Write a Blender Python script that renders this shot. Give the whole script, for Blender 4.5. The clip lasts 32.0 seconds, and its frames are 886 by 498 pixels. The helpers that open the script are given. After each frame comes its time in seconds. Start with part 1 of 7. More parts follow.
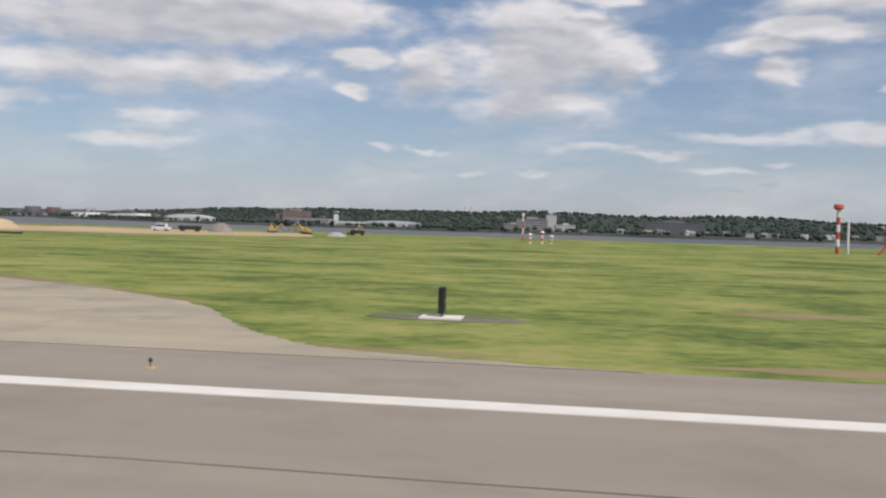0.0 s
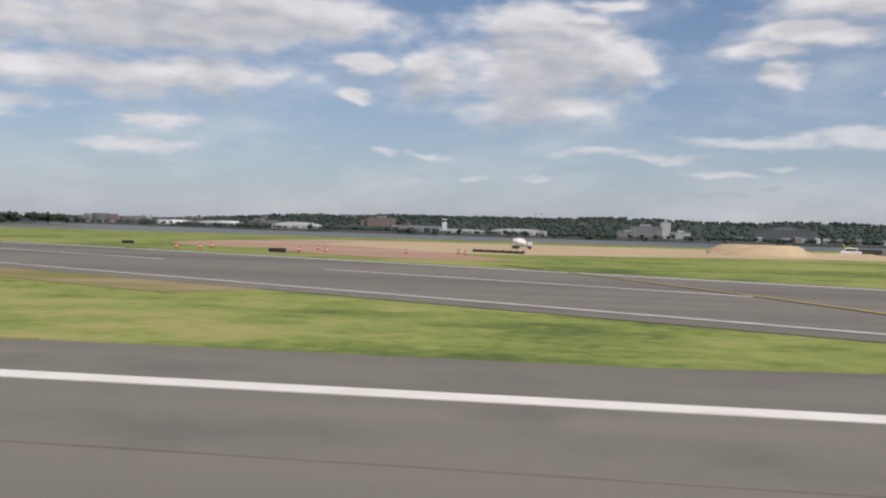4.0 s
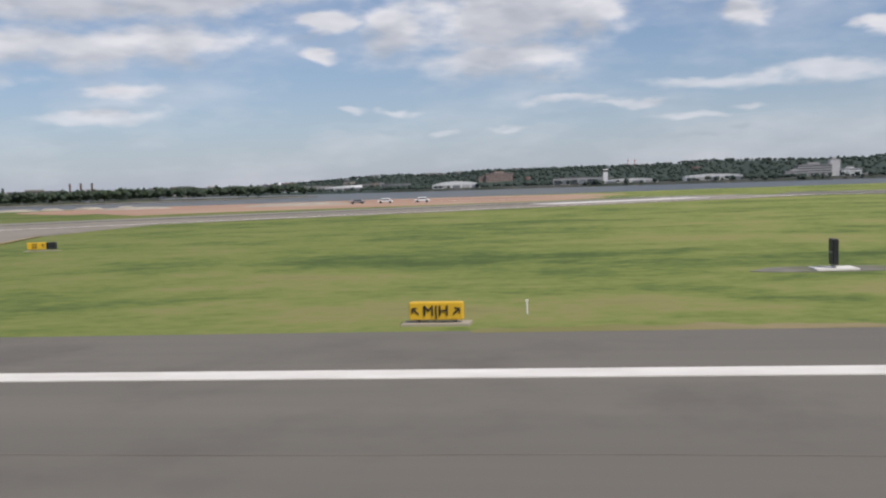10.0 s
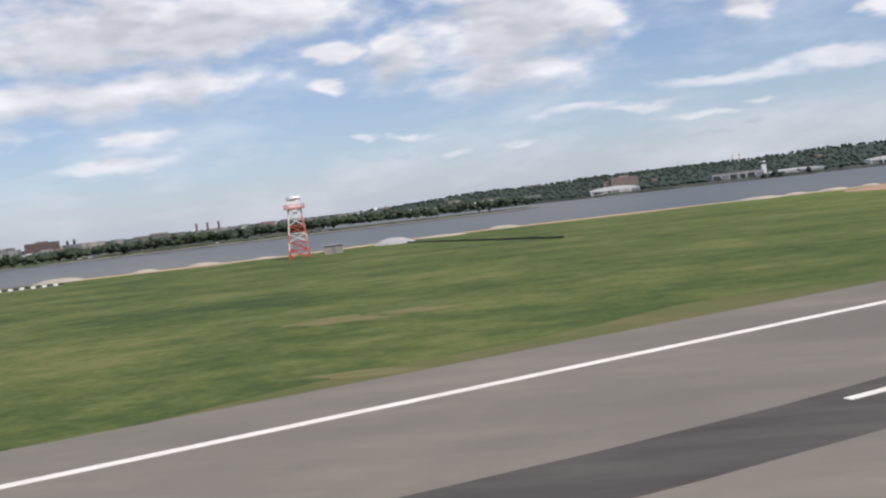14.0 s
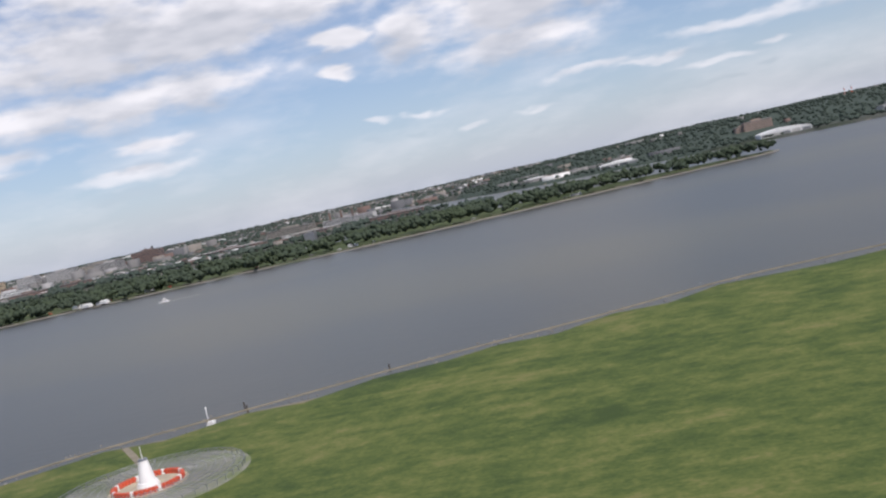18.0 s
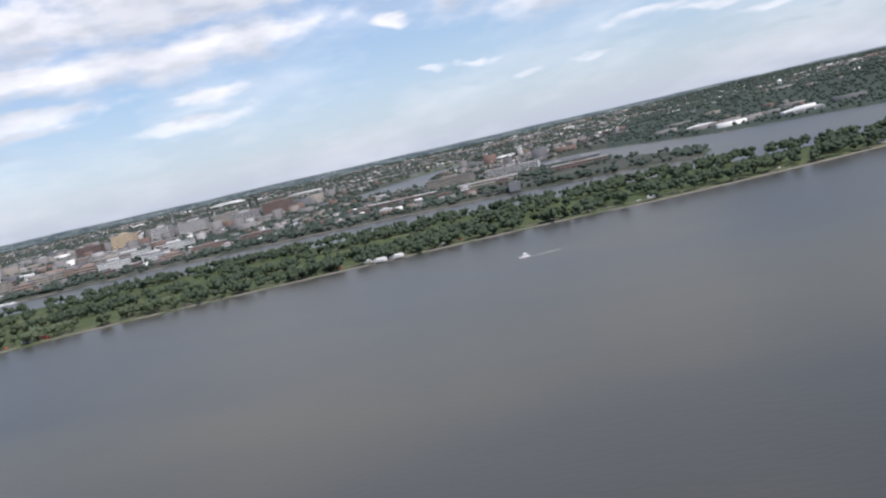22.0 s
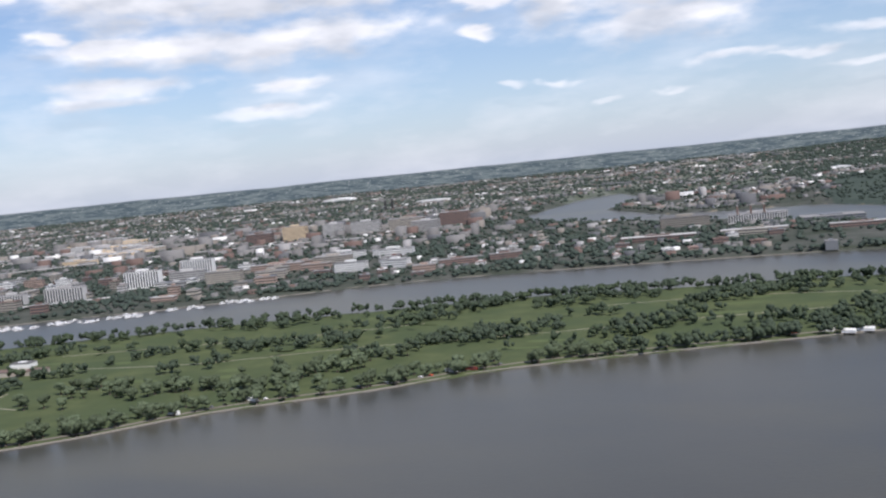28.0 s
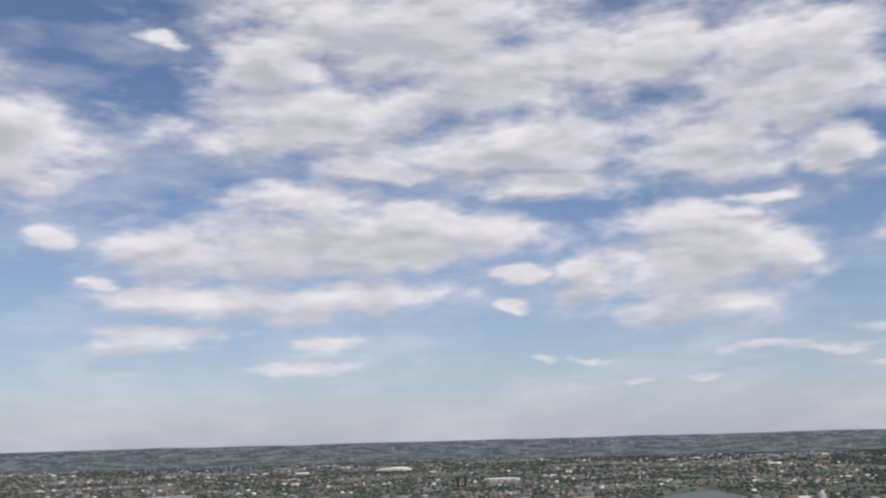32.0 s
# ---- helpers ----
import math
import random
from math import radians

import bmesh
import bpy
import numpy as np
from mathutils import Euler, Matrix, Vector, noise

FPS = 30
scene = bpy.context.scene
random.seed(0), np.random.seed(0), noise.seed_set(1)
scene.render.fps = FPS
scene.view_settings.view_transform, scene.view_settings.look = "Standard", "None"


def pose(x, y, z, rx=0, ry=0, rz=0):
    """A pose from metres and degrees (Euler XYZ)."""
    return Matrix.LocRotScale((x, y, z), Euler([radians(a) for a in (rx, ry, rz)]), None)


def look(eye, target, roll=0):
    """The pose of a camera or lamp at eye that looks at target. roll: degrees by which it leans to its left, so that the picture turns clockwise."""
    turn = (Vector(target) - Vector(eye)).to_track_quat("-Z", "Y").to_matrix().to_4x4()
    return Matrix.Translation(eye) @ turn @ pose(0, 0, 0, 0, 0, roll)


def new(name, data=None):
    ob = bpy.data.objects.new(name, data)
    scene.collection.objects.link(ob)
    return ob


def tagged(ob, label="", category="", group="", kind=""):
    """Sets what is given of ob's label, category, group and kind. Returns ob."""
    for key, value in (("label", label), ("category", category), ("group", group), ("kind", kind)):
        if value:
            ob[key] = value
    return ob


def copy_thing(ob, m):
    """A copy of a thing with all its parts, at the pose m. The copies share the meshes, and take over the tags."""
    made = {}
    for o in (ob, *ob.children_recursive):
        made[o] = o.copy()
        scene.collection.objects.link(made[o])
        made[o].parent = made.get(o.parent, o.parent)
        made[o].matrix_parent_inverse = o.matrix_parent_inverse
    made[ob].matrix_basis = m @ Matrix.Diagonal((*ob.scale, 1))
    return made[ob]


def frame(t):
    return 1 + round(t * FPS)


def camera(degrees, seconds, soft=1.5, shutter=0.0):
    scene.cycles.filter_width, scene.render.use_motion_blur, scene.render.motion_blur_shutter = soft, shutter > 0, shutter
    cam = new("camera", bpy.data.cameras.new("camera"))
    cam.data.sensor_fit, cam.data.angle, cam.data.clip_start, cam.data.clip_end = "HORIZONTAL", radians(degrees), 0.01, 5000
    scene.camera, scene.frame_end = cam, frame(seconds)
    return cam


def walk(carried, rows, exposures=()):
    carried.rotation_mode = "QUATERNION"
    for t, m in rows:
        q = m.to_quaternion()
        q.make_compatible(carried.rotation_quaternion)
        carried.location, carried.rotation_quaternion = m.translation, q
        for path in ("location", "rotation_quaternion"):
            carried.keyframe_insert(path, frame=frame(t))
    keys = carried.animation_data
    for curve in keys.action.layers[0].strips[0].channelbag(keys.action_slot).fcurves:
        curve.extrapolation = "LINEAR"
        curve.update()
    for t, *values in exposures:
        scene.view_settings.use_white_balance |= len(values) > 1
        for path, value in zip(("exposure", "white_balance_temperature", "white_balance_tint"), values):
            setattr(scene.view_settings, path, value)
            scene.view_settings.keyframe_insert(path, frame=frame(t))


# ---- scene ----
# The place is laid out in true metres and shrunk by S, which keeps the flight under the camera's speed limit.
S = 0.57
cam = camera(50.0, 32.0, soft=2.3)
# seconds, place in true metres, then yaw to the left, pitch up and roll in degrees
PATH = [
    (0, 3.47, 0.01, 3.96, 7.86, -1.33, 1.71),
    (0.5, -21.92, -0.01, 3.91, 8.85, -1.01, 1.62),
    (1, -47.43, -0.02, 3.86, 9.17, -0.66, 1.23),
    (1.5, -73.20, -0.04, 3.81, 9.10, -0.37, 1.51),
    (2, -99.33, -0.05, 3.77, 9.02, -0.57, 1.34),
    (2.5, -125.75, -0.05, 3.75, 8.79, -1.06, 1.29),
    (3, -152.42, -0.05, 3.73, 8.63, -1.08, 1.54),
    (3.5, -179.35, -0.04, 3.71, 8.32, -1.03, 1.56),
    (5.5, -291.25, -0.03, 3.70, 7.06, -1.15, 1.45),
    (6, -320.63, -0.04, 3.70, 6.70, -1.04, 0.99),
    (6.5, -350.23, -0.06, 3.70, 6.24, -1.49, 1.68),
    (7, -380.08, -0.08, 3.71, 5.96, -2.20, 1.94),
    (7.5, -410.03, -0.08, 3.74, 5.92, -1.64, 1.72),
    (8, -440.13, -0.08, 3.78, 6.06, -0.76, 1.08),
    (8.5, -470.48, -0.06, 3.85, 5.95, -1.00, 0.01),
    (9, -501.23, -0.03, 3.95, 6.00, -2.04, -1.28),
    (9.5, -532.50, 0.00, 4.07, 6.10, -3.05, -1.31),
    (10, -564.13, 0.04, 4.19, 6.60, -3.73, -1.82),
    (10.5, -595.95, 0.07, 4.36, 7.46, -3.75, -2.65),
    (11, -627.92, 0.11, 4.56, 8.25, -3.93, -3.28),
    (11.5, -660.09, 0.14, 4.88, 8.36, -3.52, -3.62),
    (12, -692.51, 0.17, 5.33, 7.82, -2.61, -3.56),
    (12.5, -725.06, 0.21, 5.98, 7.84, -2.37, -3.88),
    (13, -757.72, 0.24, 6.43, 8.04, -2.77, -4.79),
    (13.5, -790.38, 0.28, 7.22, 8.03, -3.43, -5.89),
    (14, -823.12, 0.37, 8.97, 7.81, -2.43, -6.57),
    (14.5, -855.92, 0.48, 11.18, 7.40, -0.69, -7.37),
    (16.5, -985.04, 0.48, 24.58, 8.05, -2.86, -10.48),
    (17, -1016.80, 0.40, 29.43, 8.79, -3.54, -10.92),
    (17.5, -1048.46, 0.32, 34.56, 9.19, -3.63, -11.30),
    (18, -1079.98, 0.26, 40.03, 9.67, -3.65, -12.49),
    (18.5, -1111.28, 0.27, 45.87, 10.36, -3.66, -13.28),
    (19, -1142.29, 0.41, 52.12, 11.00, -3.49, -13.52),
    (19.5, -1173.26, 0.66, 58.72, 11.79, -3.77, -14.10),
    (20, -1204.20, 1.02, 65.49, 12.50, -4.99, -14.69),
    (20.5, -1235.11, 1.48, 72.42, 12.75, -6.15, -13.72),
    (21, -1266.01, 2.02, 79.46, 12.99, -6.44, -12.78),
    (21.5, -1296.91, 2.59, 86.61, 13.53, -6.30, -12.92),
    (22, -1327.83, 3.20, 93.82, 13.51, -5.95, -12.79),
    (22.5, -1358.75, 3.80, 101.11, 12.94, -5.74, -11.96),
    (23, -1389.66, 4.39, 108.46, 12.62, -5.24, -11.78),
    (23.5, -1420.55, 4.93, 115.84, 12.43, -4.59, -11.91),
    (24, -1451.40, 5.42, 123.19, 12.20, -4.96, -11.26),
    (24.5, -1482.25, 5.87, 130.46, 12.79, -5.23, -10.20),
    (25, -1513.13, 6.27, 137.58, 14.46, -5.36, -9.16),
    (25.5, -1544.08, 6.63, 144.56, 15.89, -6.79, -8.55),
    (27.5, -1668.83, 7.34, 168.64, 16.58, -5.97, -6.25),
    (28, -1700.12, 7.46, 174.55, 16.84, -4.65, -5.80),
    (28.5, -1731.43, 7.57, 180.46, 16.66, -3.61, -4.82),
    (29, -1762.76, 7.66, 186.38, 16.65, -2.73, -4.39),
    (29.5, -1794.16, 7.73, 192.29, 16.66, -1.82, -4.26),
    (30, -1825.60, 7.79, 198.19, 16.97, -0.57, -4.03),
    (30.5, -1857.06, 7.83, 204.10, 17.27, 1.78, -3.43),
    (31, -1888.55, 7.86, 210.00, 17.18, 4.91, -2.87),
    (31.5, -1920.04, 7.90, 215.90, 17.38, 8.38, -2.22),
    (32, -1951.53, 7.93, 221.80, 17.65, 11.50, -1.56),
]


def flown(x, y, z, yaw, pitch, roll):
    a, p = radians(yaw), radians(pitch)
    eye = Vector((x * S, y * S, z * S))
    return look(eye, eye + Vector((-math.sin(a) * math.cos(p), math.cos(a) * math.cos(p), math.sin(p))), roll)


walk(cam, [(t, flown(*row)) for t, *row in PATH],
     exposures=[(0, -0.08, 6750, 15), (1.5, -0.12, 6750, 15), (6, -0.08, 6650, 15), (7, -0.13, 6600, 15), (7.5, -0.06, 6600, 15), (8, -0.24, 6500, 15), (9, -0.14, 6500, 15), (10, -0.06, 6500, 15), (11, 0.02, 6500, 15), (14, 0.18, 6550, 16), (18, 0.20, 6550, 17), (21, 0.36, 6400, 16), (22, 0.38, 6400, 16), (24, 0.22, 6400, 16), (28, 0.38, 6400, 16), (29, 0.16, 6400, 16), (30, 0.02, 6500, 16), (32, 0.0, 6700, 17)])

# ---- light ----
SUN_FROM = Vector((0.55, -0.50, 1.0)).normalized()
sun = new("sun", bpy.data.lights.new("sun", "SUN"))
sun.data.energy, sun.data.angle, sun.data.color = 3.8, radians(0.6), (1.0, 0.955, 0.88)
sun.matrix_world = look(SUN_FROM * 50, (0, 0, 0))

world = bpy.data.worlds.new("sky")
scene.world = world
world.use_nodes = True
wn, wl = world.node_tree.nodes, world.node_tree.links
wn.clear()


def wmath(op, a, b=None, c=None, clamp=False):
    n = wn.new("ShaderNodeMath")
    n.operation, n.use_clamp = op, clamp
    for k, v in enumerate((a, b, c)):
        if v is None:
            continue
        if isinstance(v, (int, float)):
            n.inputs[k].default_value = v
        else:
            wl.new(v, n.inputs[k])
    return n.outputs[0]


def wnoise(vector, scale, detail, rough):
    n = wn.new("ShaderNodeTexNoise")
    n.inputs["Scale"].default_value, n.inputs["Detail"].default_value, n.inputs["Roughness"].default_value = scale, detail, rough
    wl.new(vector, n.inputs["Vector"])
    return n.outputs["Fac"]


way = wn.new("ShaderNodeTexCoord").outputs["Generated"]
split = wn.new("ShaderNodeSeparateXYZ")
wl.new(way, split.inputs[0])
azimuth = wmath("MULTIPLY", wmath("ARCTAN2", wmath("MULTIPLY", split.outputs[0], -1.0), split.outputs[1]), 57.2958)
height = wmath("MULTIPLY", wmath("ARCSINE", split.outputs[2]), 57.2958)
join = wn.new("ShaderNodeCombineXYZ")
wl.new(azimuth, join.inputs[0])
wl.new(height, join.inputs[1])
plain = join.outputs[0]
# clouds, bank by bank: degrees to the left, degrees up, half width, half height
CENTRE_CLOUDS = [(3.6, 12.3, 3.6, 1.02), (2.4, 10.0, 5.6, 2.17), (9.0, 9.7, 2.3, 1.34), (2.9, 7.4, 4.4, 0.96), (-2.3, 10.0, 2.2, 1.53), (-1.0, 13.4, 1.9, 0.38), (-0.8, 11.9, 1.9, 1.08)]
SMALL_CLOUDS = [(13.2, 9.8, 1.9, 0.50), (13.8, 8.1, 1.3, 0.30), (-11.4, 9.3, 1.3, 0.51), (-18.5, 8.2, 0.9, 0.45), (37.8, 9.6, 0.9, 0.41), (40.8, 11.9, 1.3, 0.77)]
RIGHT_CLOUDS = [(-14.6, 13.1, 4.7, 1.08), (-19.1, 13.2, 3.1, 0.89), (-13.1, 11.5, 4.1, 0.64), (-10.6, 10.7, 2.0, 0.45), (-23.6, 11.0, 4.0, 1.4)]
LOW_CLOUDS = [(-10.3, 5.7, 3.6, 0.35), (-15.8, 5.8, 3.4, 0.48), (-1.3, 4.9, 2.2, 0.29), (-4.5, 4.7, 1.9, 0.2), (5.9, 3.2, 1.1, 0.2), (2.2, 3.4, 0.8, 0.2), (-7.9, 3.7, 1.6, 0.22),
              (-11.0, 4.2, 0.8, 0.2), (11.4, 4.6, 1.0, 0.2), (8.9, 4.6, 0.9, 0.2), (34.2, 6.5, 4.1, 0.48), (24.6, 5.9, 2.3, 0.35), (26.3, 4.7, 3.8, 0.32), (36.0, 5.8, 2.5, 0.38)]
WEST_CLOUDS = [(24.3, 11.9, 10.0, 1.98), (26.3, 14.2, 4.7, 1.08), (18.4, 12.6, 6.0, 1.4), (32.9, 11.1, 4.1, 1.28), (28.1, 8.3, 7.8, 1.08), (24.0, 8.8, 5.3, 0.83), (34.3, 8.8, 2.8, 0.57)]
HIGH_CLOUDS = [(19.8, 24.9, 10.6, 2.55), (25.5, 18.9, 7.5, 2.1), (14.6, 21.8, 7.5, 2.1), (12.7, 17.4, 6.6, 1.98), (10.2, 15.1, 4.7, 0.83), (21.5, 16.4, 3.8, 0.83), (-3.1, 19.3, 5.9, 2.42),
               (0.8, 16.5, 5.0, 1.85), (-4.2, 21.9, 5.9, 2.1), (4.7, 22.3, 4.7, 2.23), (-6.0, 15.5, 1.9, 1.28), (28.3, 22.3, 3.4, 1.91), (34.3, 23.6, 1.4, 0.38)]
ROUND_CLOUDS = [(45, 17, 6, 3), (-20, 18, 7, 3), (-36, 12, 9, 3), (60, 12, 9, 3), (80, 18, 12, 5), (-60, 17, 11, 4), (110, 14, 14, 5), (-90, 14, 14, 5), (150, 20, 15, 6), (-140, 16, 16, 6)]

field = bpy.data.node_groups.new("cloud_field", "ShaderNodeTree")
field.interface.new_socket("Place", in_out="INPUT", socket_type="NodeSocketVector")
field.interface.new_socket("Density", in_out="OUTPUT", socket_type="NodeSocketFloat")
gn, gl = field.nodes, field.links
entry, leave = gn.new("NodeGroupInput"), gn.new("NodeGroupOutput")


def gvector(op, a, b, c=None):
    n = gn.new("ShaderNodeVectorMath")
    n.operation = op
    for k, v in enumerate((a, b, c)):
        if isinstance(v, tuple):
            n.inputs[k].default_value = v
        elif v is not None:
            gl.new(v, n.inputs[k])
    return n.outputs["Value"] if op == "LENGTH" else n.outputs[0]


def gmath(op, a, b, c=None):
    n = gn.new("ShaderNodeMath")
    n.operation = op
    for k, v in enumerate((a, b, c)):
        if isinstance(v, (int, float)):
            n.inputs[k].default_value = v
        elif v is not None:
            gl.new(v, n.inputs[k])
    return n.outputs[0]


def gnoise(stretch, scale, detail, rough, output="Fac"):
    n = gn.new("ShaderNodeTexNoise")
    n.inputs["Scale"].default_value, n.inputs["Detail"].default_value, n.inputs["Roughness"].default_value = scale, detail, rough
    gl.new(gvector("MULTIPLY", entry.outputs[0], stretch), n.inputs["Vector"])
    return n.outputs[output]


swirl = gvector("MULTIPLY_ADD", gnoise((0.22, 0.50, 0), 1.0, 3.0, 0.55, "Color"), (5.2, 1.9, 0), (-2.6, -0.95, 0))
bent = gvector("ADD", entry.outputs[0], swirl)
nearest = None
for ca, ce, cw, ch in CENTRE_CLOUDS + SMALL_CLOUDS + RIGHT_CLOUDS + LOW_CLOUDS + WEST_CLOUDS + HIGH_CLOUDS + ROUND_CLOUDS:
    size = gvector("LENGTH", gvector("MULTIPLY_ADD", bent, (1 / cw, 1 / ch, 0), (-ca / cw, -ce / ch, 0)), None)
    nearest = size if nearest is None else gmath("SMOOTH_MIN", nearest, size, 0.34)
billow = gnoise((0.26, 0.62, 0), 1.0, 5.0, 0.52)
grain = gnoise((0.75, 1.7, 0), 1.0, 3.0, 0.5)
lumps = gmath("ADD", gmath("MULTIPLY_ADD", billow, 1.9, -0.95), gmath("MULTIPLY_ADD", grain, 0.45, -0.225))
gl.new(gmath("ADD", gmath("SUBTRACT", 1.12, nearest), lumps), leave.inputs[0])


def clouds_at(dx, dy):
    n = wn.new("ShaderNodeGroup")
    n.node_tree = field
    if dx or dy:
        v = wn.new("ShaderNodeVectorMath")
        v.operation = "ADD"
        wl.new(plain, v.inputs[0])
        v.inputs[1].default_value = (dx, dy, 0)
        wl.new(v.outputs[0], n.inputs[0])
    else:
        wl.new(plain, n.inputs[0])
    return n.outputs[0]


def wrange(v, low, high, smooth=True, to=(0.0, 1.0)):
    n = wn.new("ShaderNodeMapRange")
    n.interpolation_type = "SMOOTHSTEP" if smooth else "LINEAR"
    wl.new(v, n.inputs[0])
    n.inputs[1].default_value, n.inputs[2].default_value, n.inputs[3].default_value, n.inputs[4].default_value = low, high, *to
    return n.outputs[0]


density = clouds_at(0, 0)
over = clouds_at(-0.5, 1.1)
stretch = wn.new("ShaderNodeVectorMath")
stretch.operation = "MULTIPLY"
wl.new(plain, stretch.inputs[0])
stretch.inputs[1].default_value = (0.10, 0.30, 0)
wisp = wnoise(stretch.outputs[0], 0.9, 5.0, 0.58)
thin = wmath("MULTIPLY", wmath("SUBTRACT", wisp, 0.44, clamp=True), 1.5)
amount = wmath("MINIMUM", wmath("ADD", wmath("MULTIPLY", wrange(density, -0.42, 0.72), wrange(height, 2.5, 9.0, True, (0.42, 0.97))), thin), 0.97)
veil = wmath("MULTIPLY", wmath("POWER", 2.718, wmath("MULTIPLY", wmath("MAXIMUM", height, 0.0), -0.19)), 0.85)
# undersides are grey where more cloud lies above them, and deep cloud is greyer than its rim
grey = wmath("ADD", wmath("MULTIPLY", wrange(over, -0.2, 0.8), 0.60), wmath("MULTIPLY", wrange(wnoise(stretch.outputs[0], 2.6, 2.0, 0.5), 0.34, 0.68), 0.40))
tone = wn.new("ShaderNodeMix")
tone.data_type = "RGBA"
wl.new(grey, tone.inputs["Factor"])
tone.inputs["A"].default_value, tone.inputs["B"].default_value = (0.81, 0.83, 0.855, 1), (0.46, 0.50, 0.55, 1)

sky = wn.new("ShaderNodeTexSky")
sky.sky_type, sky.sun_disc = "NISHITA", False
sky.sun_elevation = math.asin(SUN_FROM.z)
sky.sun_rotation = math.atan2(SUN_FROM.x, SUN_FROM.y)
sky.altitude, sky.air_density, sky.dust_density, sky.ozone_density = 50, 1.0, 0.4, 5.0
blue = wn.new("ShaderNodeBackground")
wl.new(sky.outputs[0], blue.inputs["Color"])
blue.inputs["Strength"].default_value = 0.095
white = wn.new("ShaderNodeBackground")
wl.new(tone.outputs["Result"], white.inputs["Color"])
white.inputs["Strength"].default_value = 1.0
both = wn.new("ShaderNodeMixShader")
wl.new(amount, both.inputs[0])
wl.new(white.outputs[0], both.inputs[2])
haze = wn.new("ShaderNodeBackground")
haze.inputs["Color"].default_value, haze.inputs["Strength"].default_value = (0.40, 0.462, 0.568, 1), 1.0
hazed = wn.new("ShaderNodeMixShader")
wl.new(veil, hazed.inputs[0])
wl.new(blue.outputs[0], hazed.inputs[1])
wl.new(haze.outputs[0], hazed.inputs[2])
wl.new(hazed.outputs[0], both.inputs[1])
# the land beyond the plan, up to the true horizon, painted hazy into the backdrop
strip = wn.new("ShaderNodeVectorMath")
strip.operation = "MULTIPLY"
wl.new(plain, strip.inputs[0])
strip.inputs[1].default_value = (0.7, 7.0, 0)
hazy_land_tone = wn.new("ShaderNodeMix")
hazy_land_tone.data_type = "RGBA"
wl.new(wrange(wnoise(strip.outputs[0], 1.0, 6.0, 0.68), 0.42, 0.62), hazy_land_tone.inputs["Factor"])
hazy_land_tone.inputs["A"].default_value, hazy_land_tone.inputs["B"].default_value = (0.074, 0.103, 0.122, 1), (0.160, 0.196, 0.205, 1)
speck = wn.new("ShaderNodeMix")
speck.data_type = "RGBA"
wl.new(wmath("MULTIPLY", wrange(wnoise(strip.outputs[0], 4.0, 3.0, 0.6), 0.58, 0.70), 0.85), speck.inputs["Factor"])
wl.new(hazy_land_tone.outputs["Result"], speck.inputs["A"])
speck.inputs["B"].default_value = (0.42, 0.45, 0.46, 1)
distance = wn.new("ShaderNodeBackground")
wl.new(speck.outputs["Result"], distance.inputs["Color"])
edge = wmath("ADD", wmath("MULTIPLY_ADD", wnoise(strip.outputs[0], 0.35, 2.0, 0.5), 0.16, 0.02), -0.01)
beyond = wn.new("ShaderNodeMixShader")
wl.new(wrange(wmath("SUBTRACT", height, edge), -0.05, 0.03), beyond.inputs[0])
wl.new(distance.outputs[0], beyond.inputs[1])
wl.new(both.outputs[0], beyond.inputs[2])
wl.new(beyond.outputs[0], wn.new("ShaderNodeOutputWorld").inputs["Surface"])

# ---- materials ----


